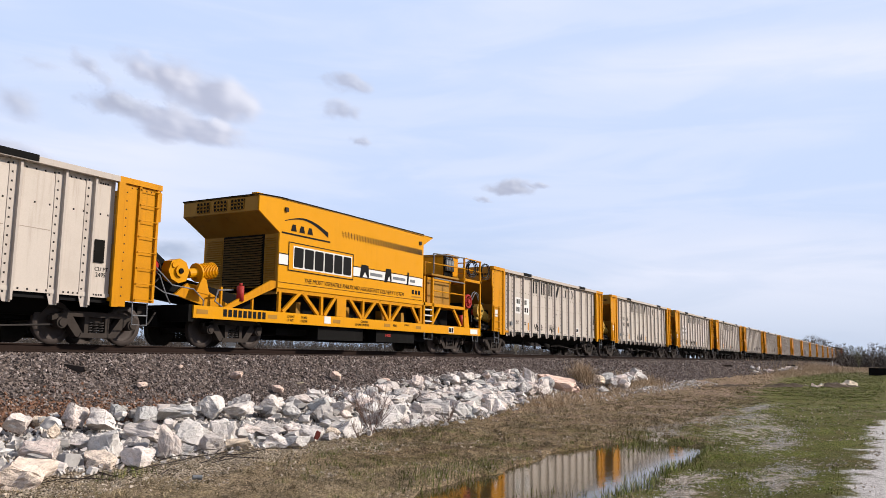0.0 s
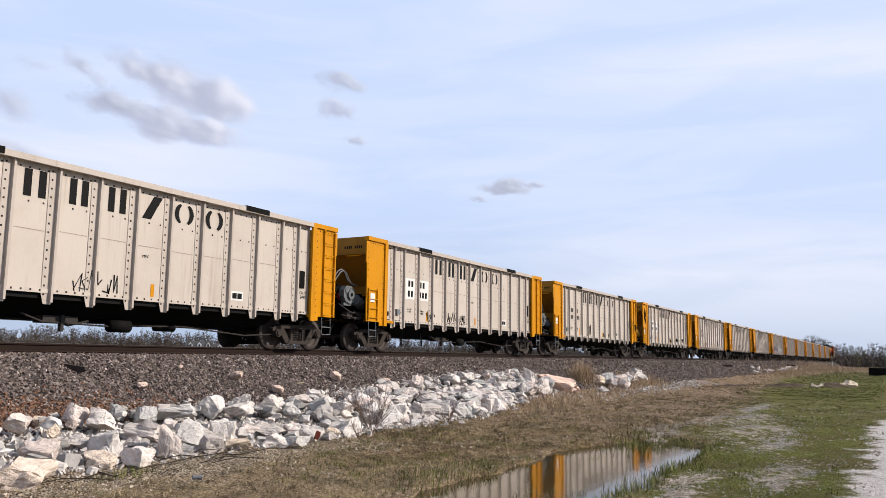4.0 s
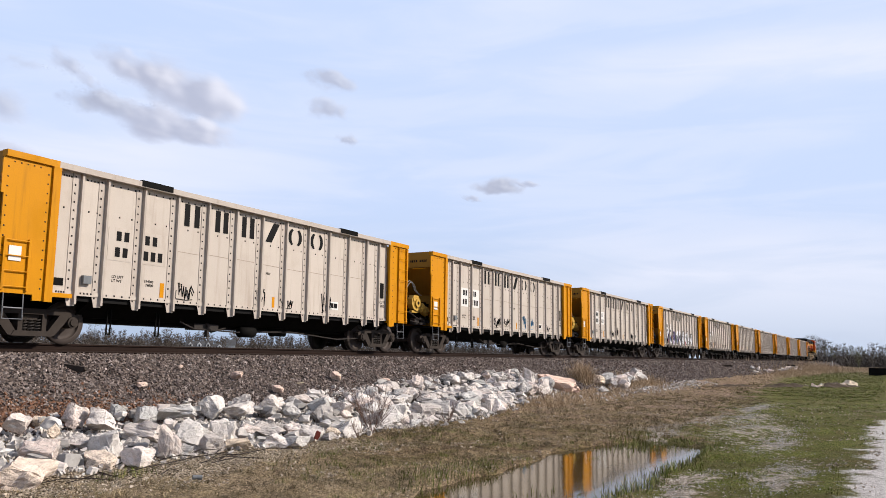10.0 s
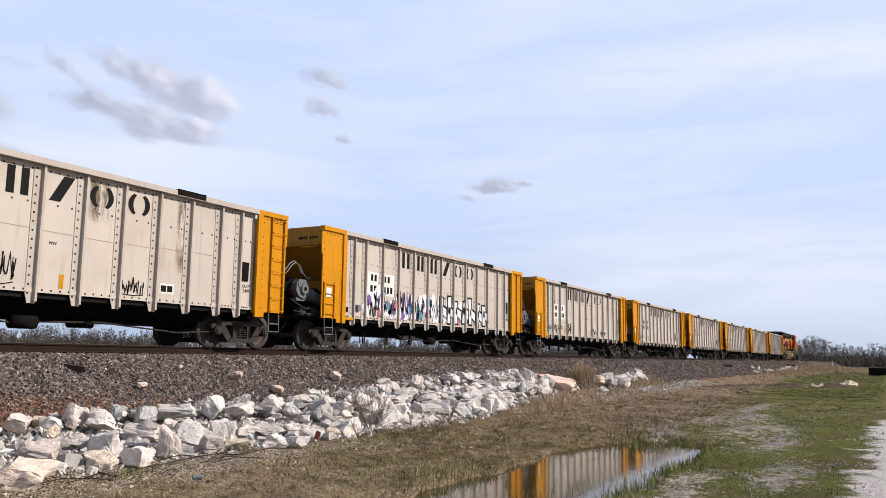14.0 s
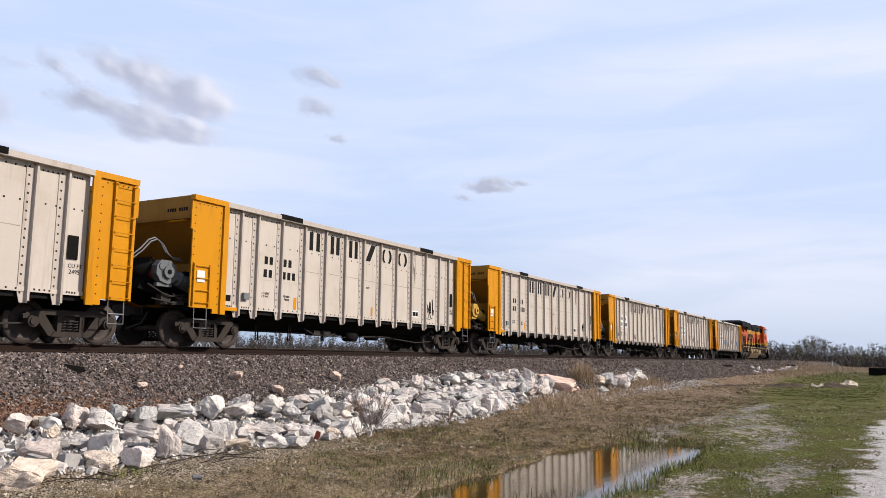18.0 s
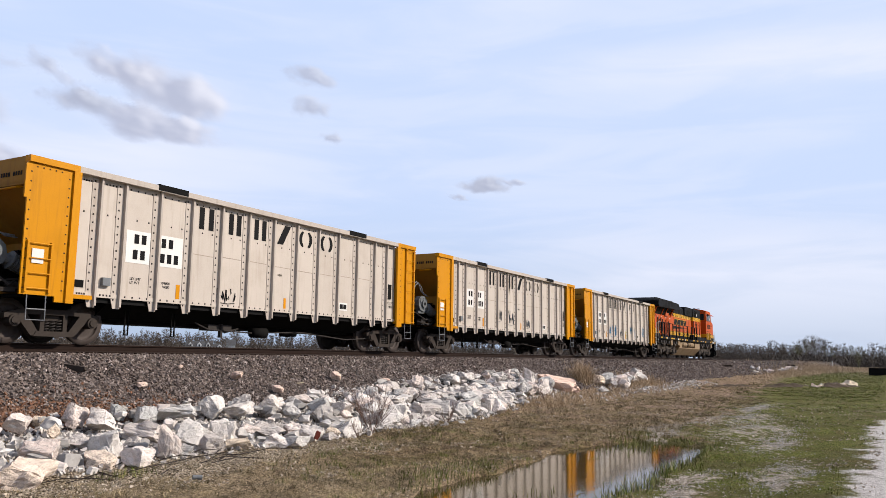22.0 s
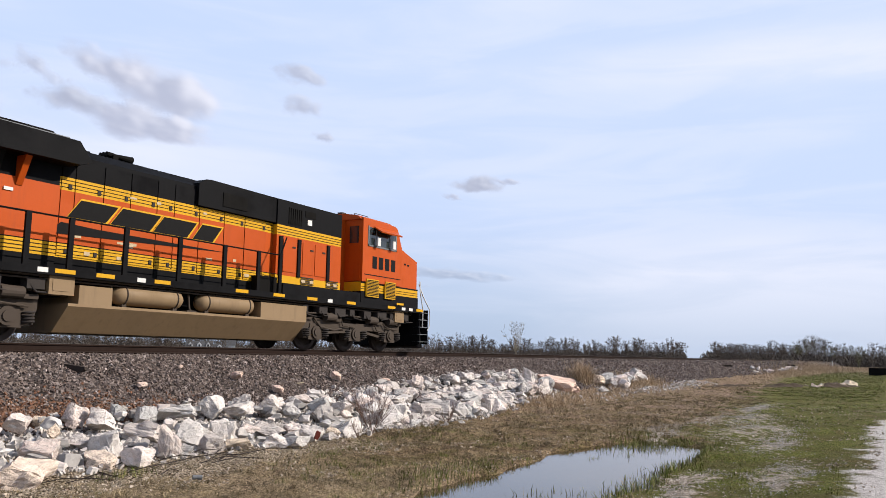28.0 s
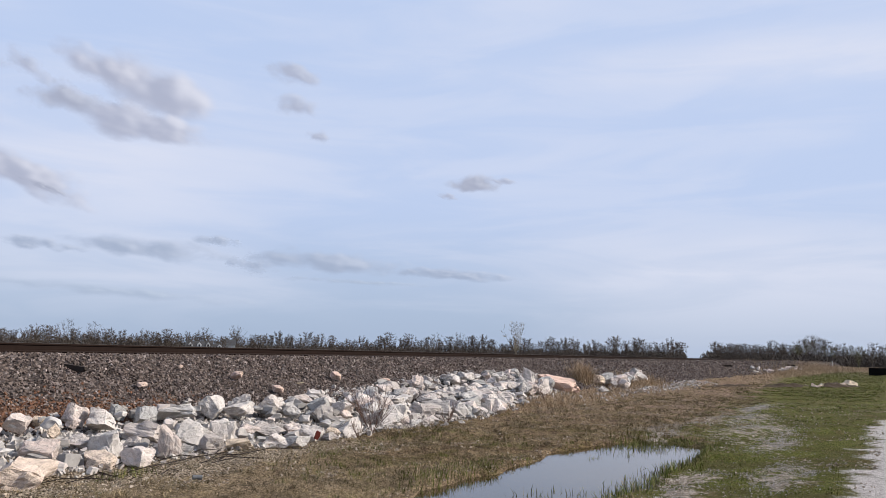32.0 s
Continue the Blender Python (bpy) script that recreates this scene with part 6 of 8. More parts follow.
    for a, b, c, d in ((7.10, 7.60, 2.40, 2.84), (8.58, 9.0, 2.38, 2.86), (10.05, 10.2, 2.40, 2.86)):
        P("name_shape", Kit().prism([(a, c), (a + 0.16, c), (a + 0.30, (c + d) / 2), (b, c), (b + 0.04, c + 0.08), (b, d), (a + 0.10, d)] if b - a > 0.2 else [(a, c), (b - 0.05, c), (b, d), (a + 0.05, d)], y - 0.012, y - 0.006), INK)
    for a, b in ((7.72, 8.45), (9.12, 9.95), (10.28, 10.62)):
        slab("name_bar", a, b, 2.52, 2.62, GREY, "", 0.006)
    part("lettering", text_mesh("THE MOST VERSATILE RAILROAD AGGREGATE DELIVERY SYSTEM", 0.135, INK, 0.25, 1.0), None, gen, "black slanted motto along the house side", at=pose(4.25, y - 0.003, 1.97))
    slab("trim_line", 3.12, 11.14, 1.895, 1.91, INK)
    # arched emblem
    k = Kit()
    n = 22
    pts = []
    for i in range(n + 1):
        u = i / n
        pts.append((3.30 + 2.06 * u, 3.76 + 0.26 * math.sin(math.pi * min(1.0, u * 0.80 + 0.10)) - 0.28 * max(0, u - 0.35) ** 1.3 - 0.12, 0.012 + 0.065 * u ** 1.5))
    for (x, z, w), (x2, z2, w2) in zip(pts, pts[1:]):
        k.prism([(x, z - w), (x2, z2 - w2), (x2, z2 + w2), (x, z + w)], y - 0.006, y - 0.001)
    P("arch_emblem", k, INK, "dark tapering arch")
    for a in (3.58, 3.96, 4.34):
        P("name_shape", Kit().prism([(a, 3.46), (a + 0.26, 3.46), (a + 0.20, 3.66), (a + 0.07, 3.66)], y - 0.006, y), INK)
    slab("name_bar", 3.18, 5.48, 3.335, 3.385, INK)
    # fading row of tie marks
    for i in range(32):
        u = i / 31
        x = 6.15 + 4.9 * u
        w = 0.012 + 0.055 * u
        P("tie_mark", Kit().prism([(x - w, 3.62), (x + w, 3.60), (x + w - 0.04, 3.80), (x - w - 0.04, 3.82)], y - 0.004, y), INK)
    for z in (3.67, 3.74):
        slab("rail_mark", 6.05, 11.14, z, z + 0.012, YELLOW_DULL, "", 0.005)
    for x, z in ((3.34, 4.05), (10.95, 4.05)):
        P("marker_lamp", Kit().box(x - 0.06, x + 0.06, y - 0.05, y, z - 0.06, z + 0.06), TRUCK, "small square marker lamp")
    for x in (10.42, 10.64, 10.86):
        slab("icon", x, x + 0.15, 2.10, 2.25, INK)
    slab("web_bar", 10.4, 11.05, 1.99, 2.03, YELLOW_DULL)
    # truss under the house
    P("house_girder", Kit().box(h0, h1, -W + 0.03, W - 0.03, 1.62, 1.76), YELLOW)
    def strut(x0, z0, x1, z1, w=0.055):
        d = math.hypot(x1 - x0, z1 - z0)
        a, b = -(z1 - z0) / d * w, (x1 - x0) / d * w
        return Kit().prism([(x0 - a, z0 - b), (x1 - a, z1 - b), (x1 + a, z1 + b), (x0 + a, z0 + b)], -W + 0.02, -W + 0.10)
    for i, (a, b) in enumerate(((3.25, 3.25), (3.4, 4.15), (4.3, 5.05), (5.2, 5.2), (5.35, 5.9), (6.65, 7.35), (7.42, 7.42), (7.5, 8.15), (8.35, 8.95), (9.05, 9.05), (9.15, 9.8), (10.5, 11.05), (11.15, 11.15))):
        up = (1.05, 1.66) if i in (1, 4, 7, 10, 0, 3, 6, 9, 12) else (1.66, 1.05)
        P("truss_member", strut(a, up[0], b, up[1]), YELLOW)
        P("far_truss_member", strut(a, up[0], b, up[1]), YELLOW).matrix_basis = pose(0, 2.88, 0)
    P("truss_plate", Kit().box(5.95, 6.45, -W + 0.02, -W + 0.08, 1.05, 1.64), YELLOW)
    P("engine_base", Kit().box(3.6, 11.0, -0.9, 0.9, 1.02, 1.62), BLACK, "dark machinery under the house")
    for x in (4.3, 6.8, 8.9, 10.2):
        P("engine_mount", Kit().box(x, x + 0.2, -1.2, -0.95, 1.02, 1.40), YELLOW_DULL)
    k = Kit().path([(6.6, -1.2, 1.1), (6.5, -1.25, 1.4), (6.8, -1.2, 1.55)], 0.025).path([(9.3, -1.2, 1.1), (9.5, -1.25, 1.3), (9.7, -1.2, 1.15)], 0.03)
    P("hoses", k, HOSE)
    # deck tanks
    for a, b in ((5.2, 7.6), (8.4, 10.9)):
        P("fuel_tank", Kit().box(a, b, -1.35, 1.35, 0.30, 0.72), BLACK, "black fuel tank under the deck")
    part("lettering", text_mesh("DIESEL", 0.09, RED), None, gen, "dull red lettering", at=pose(8.95, -1.353, 0.50))
    P("skid", Kit().box(3.8, 12.4, -0.9, 0.9, 0.40, 0.6), BLACK)
    # sill marks
    for i in range(9):
        x = 1.02 + 0.187 * i
        P("number_bar", Kit().box(x, x + 0.13, y - 0.004, y, 0.80, 0.99), INK, "dark bar of the car's number")
    for words, x, z, h in (("LD LMT", 3.55, 0.90, 0.07), ("LT WT", 3.55, 0.79, 0.07), ("99,650", 4.20, 0.90, 0.07), ("120,350", 4.16, 0.79, 0.07), ("CONSIST", 7.25, 0.91, 0.075), ("LD LMT 5979000", 6.95, 0.80, 0.075), ("MW", 9.2, 0.84, 0.10), ("CONSIST", 9.95, 0.91, 0.06)):
        part("lettering", text_mesh(words, h, INK), None, gen, "black stencilled words", at=pose(x, y - 0.003, z))
    slab("warning_sign", 5.30, 5.62, 0.80, 1.02, WHITE, "white warning sign", 0.004)
    for a in (2.75, 5.75, 8.65, 10.75, 0.1):
        slab("patch", a, a + 0.38, 0.83, 0.94, YELLOW_DULL)
    # low end: conveyor drive on the deck
    k = Kit().prism([(-0.64, 1.86), (-0.54, 1.66), (-0.30, 1.57), (-0.06, 1.65), (0.03, 1.90), (-0.08, 2.12), (-0.30, 2.20), (-0.55, 2.12)], -1.24, -0.95)
    k.tube((-0.30, -1.30, 1.88), (-0.30, -1.2, 1.88), 0.15, 16).tube((-0.48, -1.27, 2.02), (-0.48, -1.2, 2.02), 0.07, 12)
    gear = P("gearbox", k, CLEAN_YELLOW, "cast yellow gearbox of the conveyor drive")
    part("shaft_cap", Kit().tube((-0.30, -1.33, 1.88), (-0.30, -1.29, 1.88), 0.07, 12), BLACK, gear)
    part("coupling", Kit().tube((-0.05, -1.06, 1.84), (0.25, -1.06, 1.89), 0.09, 12), YELLOW_DULL, gear, smooth=True)
    k = Kit().lathe((0.12, -1.08, 1.86), (1.0, -1.08, 2.03), [(0, 0.12), (0.30, 0.13), (0.32, 0.25), (0.36, 0.25), (0.37, 0.21)] + [(0.38 + 0.06 * i + d, r) for i in range(10) for d, r in ((0.0, 0.195), (0.012, 0.225), (0.036, 0.225), (0.048, 0.195))] + [(0.985, 0.20), (1.0, 0.15)])
    part("drive_motor", k, CLEAN_YELLOW, gear, "finned yellow electric motor")
    P("conveyor_boom", Kit().prism([(-1.2, 1.5), (2.9, 1.05), (2.9, 1.35), (0.2, 1.75), (-0.9, 2.45), (-1.3, 2.3)], -0.85, 0.85), BLACK, "black inclined conveyor belt boom")
    P("boom_side", Kit().prism([(-0.2, 1.30), (0.9, 1.06), (2.0, 1.05), (0.6, 1.60), (0.2, 1.62)], -1.0, -0.92), YELLOW)
    P("motor_bracket", Kit().prism([(0.3, 1.40), (0.75, 1.35), (0.62, 1.74), (0.48, 1.80)], -1.25, -1.18), YELLOW)
    P("belt_drum", Kit().tube((-1.0, -0.9, 1.95), (-1.0, 0.9, 1.95), 0.34, 18), RED, "red belt drum", smooth=True)
    P("drum_guard", Kit().ring((-1.0, -1.0, 1.85), (0, 1, 0), 0.33, 0.02, 18, 5), STEEL)
    P("deck_brace", Kit().prism([(1.05, 1.04), (1.35, 1.04), (3.05, 1.72), (3.05, 1.92), (2.85, 1.92)], -W + 0.03, -W + 0.10), YELLOW, "yellow deck brace")
    P("fire_extinguisher", Kit().tube((1.70, -1.42, 1.25), (1.70, -1.42, 1.66), 0.10, 14).tube((1.70, -1.42, 1.66), (1.70, -1.42, 1.74), 0.05, 10), RED, "red fire extinguisher in a bracket", smooth=True)
    k = Kit().path([(-1.4, -1.1, 2.25), (-1.1, -1.3, 1.9), (-0.6, -1.35, 1.5), (0.1, -1.35, 1.45), (0.45, -1.35, 1.2), (0.5, -1.3, 1.0)], 0.018)
    k.path([(-1.5, -1.0, 1.9), (-1.2, -1.25, 1.5), (-0.8, -1.3, 1.3), (-0.3, -1.25, 1.25)], 0.016).path([(-1.3, -1.1, 2.1), (-0.95, -1.3, 1.7), (-0.7, -1.3, 1.2), (-0.5, -1.2, 1.05)], 0.016)
    k.path([(1.2, -1.3, 1.05), (0.9, -1.3, 1.2), (1.0, -1.3, 1.5), (1.6, -1.25, 1.55)], 0.022)
    P("hoses", k, HOSE, "grey hydraulic hoses")
    for x in (1.1, 2.3):
        P("deck_post", Kit().box(x, x + 0.06, -1.3, -1.24, 1.02, 1.6), YELLOW)
    # high end: stairs, platforms, bunker and control stand
    P("platform", Kit().box(11.25, 14.55, -W, W, 1.74, 1.86), YELLOW, "yellow raised platform")
    P("platform_post", Kit().box(11.3, 11.4, -W, -W + 0.1, 1.02, 2.85), YELLOW)
    P("platform_post", Kit().box(11.95, 12.05, -W, -W + 0.1, 1.02, 2.85), YELLOW)
    for i in range(3):
        P("step", Kit().box(11.38, 11.98, -W, -W + 0.25, 1.14 + 0.22 * i, 1.18 + 0.22 * i), WHITE, "white non-slip step")
    P("lower_step", Kit().path([(11.35, -W, 0.75), (11.35, -W, 0.48), (11.95, -W, 0.48), (11.95, -W, 0.75)], 0.018), HOSE)
    P("truss_member", strut(12.0, 1.06, 12.6, 1.72), YELLOW)
    P("truss_member", strut(13.7, 1.72, 14.35, 1.06), YELLOW)
    P("machinery", Kit().box(12.1, 14.2, -0.9, 0.9, 1.02, 1.70), BLACK)
    P("bunker", Kit().box(11.95, 13.75, -1.25, 1.2, 1.86, 2.86), YELLOW_DULL, "dusty yellow steel bin")
    P("bunker_rim", Kit().box(11.92, 13.78, -1.28, -1.22, 2.78, 2.88), YELLOW)
    def rail(points, r=0.022, mat=YELLOW):
        return P("railing", Kit().path(points, r), mat, "yellow safety railing")
    rail([(12.05, -W, 2.84), (14.55, -W, 2.84)], 0.026, HOSE)
    rail([(12.05, -W, 2.35), (14.55, -W, 2.35)])
    for x in (13.3, 14.5):
        rail([(x, -W, 1.86), (x, -W, 2.84)])
    P("upper_platform", Kit().box(14.5, 16.1, -W, W, 2.95, 3.06), YELLOW, "yellow upper platform")
    P("upper_deck", Kit().box(12.2, 14.5, -1.3, 1.3, 2.98, 3.05), YELLOW_DULL)
    for x in (14.55, 16.0):
        P("platform_post", Kit().box(x, x + 0.07, -W, -W + 0.07, 1.02, 3.9), YELLOW)
    rail([(14.55, -W, 3.90), (16.05, -W, 3.90), (16.05, W, 3.90)], 0.026)
    rail([(14.55, -W, 3.45), (16.05, -W, 3.45), (16.05, W, 3.45)])
    rail([(12.35, -1.3, 3.05), (12.35, -1.3, 3.85), (14.55, -W, 3.90)], 0.026, HOSE)
    rail([(12.35, -1.3, 3.45), (14.55, -W, 3.45)])
    rail([(11.35, -W, 2.84), (11.35, -W, 3.4), (11.8, -W, 3.4)], 0.02)
    P("control_box", Kit().box(14.65, 15.62, -0.6, 0.9, 3.05, 4.06), YELLOW, "yellow control cabinet")
    P("control_lid", Kit().box(14.58, 15.69, -0.66, 0.96, 4.06, 4.13), YELLOW_DULL)
    for i in range(5):
        x = 14.0 + 0.13 * i
        P("gas_bottle", Kit().tube((x, -0.95, 3.35), (x, -0.95, 3.80), 0.06, 10).tube((x, -0.95, 3.80), (x, -0.95, 3.9), 0.03, 8), GREY, "grey hydraulic accumulator", smooth=True)
    P("bottle_rack", Kit().box(13.9, 14.62, -0.9, -0.85, 3.05, 3.95), BLACK)
    for c in (15.0, 15.15, 16.35):
        P("cable_coil", Kit().ring((c, -W - 0.04, 3.55), (0.1, 1, 0), 0.30, 0.022, 22, 5).ring((c + 0.05, -W - 0.06, 3.5), (0.1, 1, 0.1), 0.34, 0.02, 22, 5), RUBBER, "black coiled cable hung on the railing")
    P("hose_reel", Kit().ring((15.25, -1.3, 2.15), (0, 1, 0), 0.26, 0.05, 20, 6).tube((15.25, -1.38, 2.15), (15.25, -1.2, 2.15), 0.10, 12), RED, "red hose reel")
    for a in (0, 1, 2):
        P("reel_spoke", Kit().tube((15.25 - 0.26 * math.cos(a * 1.05), -1.3, 2.15 - 0.26 * math.sin(a * 1.05)), (15.25 + 0.26 * math.cos(a * 1.05), -1.3, 2.15 + 0.26 * math.sin(a * 1.05)), 0.018), RED)
    P("red_tank", Kit().tube((14.72, -1.25, 1.1), (14.72, -1.25, 1.55), 0.10, 12), RED, smooth=True)
    P("reel_stand", Kit().prism([(15.0, 1.04), (15.5, 1.04), (15.28, 2.1), (15.2, 2.1)], -1.25, -1.2), YELLOW)
    P("far_frame", Kit().box(14.6, 16.0, 0.6, 0.7, 1.02, 2.95), YELLOW_DULL)
    k = Kit().path([(14.9, -1.2, 1.1), (15.0, -1.3, 1.5), (14.95, -1.2, 2.0), (15.05, -1.2, 2.6)], 0.025).path([(15.7, -1.2, 1.1), (15.6, -1.3, 1.3), (15.75, -1.2, 1.6)], 0.025)
    P("hoses", k, RUBBER)
    slab("white_patch", 15.1, 15.75, 0.78, 0.98, WHITE, "white painted patch")
    slab("data_plate", 13.25, 13.65, 0.76, 1.0, WHITE, "white data plate with dark bars")
    for x in (13.28, 13.47):
        slab("data_bar", x, x + 0.15, 0.79, 0.97, INK, "", 0.004)
    for x in (1.85, 14.1):
        freight_truck(gen, x)
    coupler(gen, 0.0, -1)
    coupler(gen, L, 1)
    k = Kit().path([(15.3, -W, 0.74), (15.3, -W, 0.5), (15.8, -W, 0.5), (15.8, -W, 0.74)], 0.016)
    P("stirrup_step", k, HOSE)
    return gen


generator = generator_car()


# ---- plants ----
def leaf_material(name, colors, rough=0.8, patch=0.0):
    m, g = material(name)
    one = g.add("ShaderNodeNewGeometry").outputs["Random Per Island"]
    ramp = g.add("ShaderNodeValToRGB", {"Fac": one})
    ramp.color_ramp.elements[0].color, ramp.color_ramp.elements[1].color = (*colors[0], 1), (*colors[-1], 1)
    for i, col in enumerate(colors[1:-1]):
        ramp.color_ramp.elements.new((i + 1) / (len(colors) - 1)).color = (*col, 1)
    c = g.add("ShaderNodeTexCoord").outputs["Object"]
    col = g.mix(g.ramp(g.noise(c, 2.6, 4.0, 0.6), 0.40, 0.62, 0.0, patch), ramp.outputs[0], tuple(0.35 * v for v in colors[0]))
    finish(g, col, rough, 0.0, None, spec=0.2)
    return m


GREEN_BLADE = leaf_material("green_grass", [(0.066, 0.084, 0.014), (0.121, 0.149, 0.026), (0.198, 0.226, 0.051), (0.220, 0.182, 0.083), (0.330, 0.264, 0.143)], patch=0.75)
TWIG = leaf_material("grey_twigs", [(0.095, 0.078, 0.064), (0.12, 0.099, 0.082), (0.14, 0.116, 0.095)])
DRY_BLADE = leaf_material("dry_grass", [(0.069, 0.050, 0.025), (0.183, 0.131, 0.069), (0.435, 0.315, 0.179), (0.119, 0.110, 0.034), (0.672, 0.519, 0.329), (0.168, 0.120, 0.062)], patch=0.70)
TAN_BLADE = leaf_material("tall_straw", [(0.33, 0.235, 0.145), (0.44, 0.33, 0.215), (0.20, 0.138, 0.085)])
BARK = leaf_material("bare_twigs", [(0.065, 0.052, 0.044), (0.10, 0.080, 0.067), (0.14, 0.113, 0.093), (0.085, 0.068, 0.055)])
BUD = leaf_material("budding_twigs", [(0.10, 0.092, 0.050), (0.15, 0.14, 0.075), (0.13, 0.108, 0.08)])
RED_TWIG = leaf_material("reddish_twigs", [(0.13, 0.082, 0.062), (0.19, 0.125, 0.098), (0.085, 0.055, 0.045)])
BRUSH = leaf_material("brush_twigs", [(0.080, 0.067, 0.058), (0.105, 0.088, 0.076)], 1.0)
PALE_BARK = leaf_material("pale_twigs", [(0.22, 0.18, 0.13), (0.30, 0.25, 0.18), (0.17, 0.13, 0.09)])


def blades(name, root, height, width, lean, mat, rng):
    """Grass blades, each a bent strip of two faces."""
    n = len(root)
    a, b = rng.uniform(0, 2 * np.pi, n), rng.uniform(0, 2 * np.pi, n)
    side = np.stack([np.cos(a), np.sin(a), np.zeros(n)], -1) * (width / 2)[:, None]
    bow = np.stack([np.cos(b), np.sin(b), np.zeros(n)], -1) * (height * lean)[:, None]
    up = np.zeros((n, 3))
    up[:, 2] = height * np.sqrt(np.maximum(0.05, 1 - np.minimum(lean, 0.97) ** 2))
    mid, tip = root + 0.55 * up + 0.35 * bow, root + up + bow
    v = np.stack([root - side, root + side, mid + 0.8 * side, mid - 0.8 * side, tip + 0.12 * side, tip - 0.12 * side], 1).reshape(-1, 3)
    i = 6 * np.arange(n)[:, None]
    f = np.concatenate([i + np.array([0, 1, 2, 3]), i + np.array([3, 2, 4, 5])], 0)
    return from_arrays(name, v, f, mat)


def field(n, x0, x1, y0, y1, bias=1.0):
    X = x0 + (x1 - x0) * rng.random(n) ** bias
    return X, rng.uniform(y0, y1, n)


rng = np.random.default_rng(11)
def tufts(n, each, x0, x1, y0, y1, bias, spread, test):
    """Roots of grass gathered in tufts."""
    X, Y = field(n, x0, x1, y0, y1, bias)
    keep = (pond_depth(X, Y) < -0.16) & test(X, Y)
    X, Y = X[keep], Y[keep]
    k = rng.uniform(0.5, 1.5, len(X))
    X, Y, k = np.repeat(X, each), np.repeat(Y, each), np.repeat(k, each)
    X, Y = X + rng.normal(0, 1, len(X)) * spread * k, Y + rng.normal(0, 1, len(Y)) * spread * k
    return np.stack([X, Y, ground_z(X, Y) - 0.004], -1), k


def off_gravel(X, Y):
    out = np.ones(len(X), bool)
    for cx, cy, rx, ry in GRAVEL_SPOTS:
        out &= ((X - cx) / rx) ** 2 + ((Y - cy) / ry) ** 2 > rng.uniform(0.2, 1.3, len(X))
    return out


# dead thatch between the boulders and the pool
root, k = tufts(13500, 12, 4.2, 36, 4.6, 9.6, 1.5, 0.045, lambda X, Y: (fbm(0.9 * X, 0.9 * Y, 21) > rng.uniform(0.28, 0.60, len(X))) & ((Y < 8.5) | (X > 13) | (rng.random(len(X)) < 0.3)))
X = root[:, 0]
thing("dry_grass", blades("dry_grass", root, rng.uniform(0.035, 0.125, len(X)) * k, 0.0035 + 0.00042 * X, rng.uniform(0.6, 2.0, len(X)), DRY_BLADE, rng), None, "flattened brown winter grass on the ditch bank", "dry grass", kind="stuff")
root, k = tufts(2600, 9, 24, 80, 5.6, 11.4, 1.3, 0.10, lambda X, Y: (fbm(0.3 * X, 0.5 * Y, 25) > rng.uniform(0.40, 0.65, len(X))) & (Y > 3.0 + 0.085 * X))
X = root[:, 0]
thing("dry_grass", blades("dry_grass", root, rng.uniform(0.04, 0.14, len(X)) * k, 0.004 + 0.0005 * X, rng.uniform(0.4, 1.3, len(X)), DRY_BLADE, rng), None, "sparse brown grass on bare earth beside the track", "dry grass", kind="stuff")
# green grass
root, k = tufts(8000, 11, 8.5, 60, 0.55, 8.5, 1.7, 0.06, lambda X, Y: (fbm(0.6 * X, 0.8 * Y, 33) > rng.uniform(0.34, 0.62, len(X))) & (Y < 3.2 + 0.085 * X + rng.normal(0, 0.5, len(X))) & off_gravel(X, Y))
X = root[:, 0]
thing("green_grass", blades("green_grass", root, rng.uniform(0.02, 0.065, len(X)) * k, 0.004 + 0.00045 * X, rng.uniform(0.3, 1.2, len(X)), GREEN_BLADE, rng), None, "short fresh green spring grass", "grass", kind="stuff")
root, k = tufts(460, 14, 5.5, 15, 4.8, 9.0, 1.0, 0.06, lambda X, Y: fbm(0.7 * X, 0.7 * Y, 41) > 0.56)
X = root[:, 0]
thing("green_grass", blades("green_grass", root, rng.uniform(0.03, 0.10, len(X)) * k, 0.004 + 0.0004 * X, rng.uniform(0.2, 1.0, len(X)), GREEN_BLADE, rng), None, "fresh green tufts in the brown thatch", "grass", kind="stuff")
X, Y = field(45000, 40, 150, 0.9, 10.0, 1.5)
keep = (Y < 3.2 + 0.06 * X + rng.normal(0, 0.5, len(X)))
X, Y = X[keep], Y[keep]
root = np.stack([X, Y, ground_z(X, Y)], -1)
thing("green_grass", blades("green_grass", root, rng.uniform(0.03, 0.09, len(X)), 0.010 + 0.0006 * X, rng.uniform(0.5, 1.3, len(X)), GREEN_BLADE, rng), None, "green grass of the field edge along the track", "grass", kind="stuff")
# tufts at the pool's rim and standing in the water
tx, ty = [], []
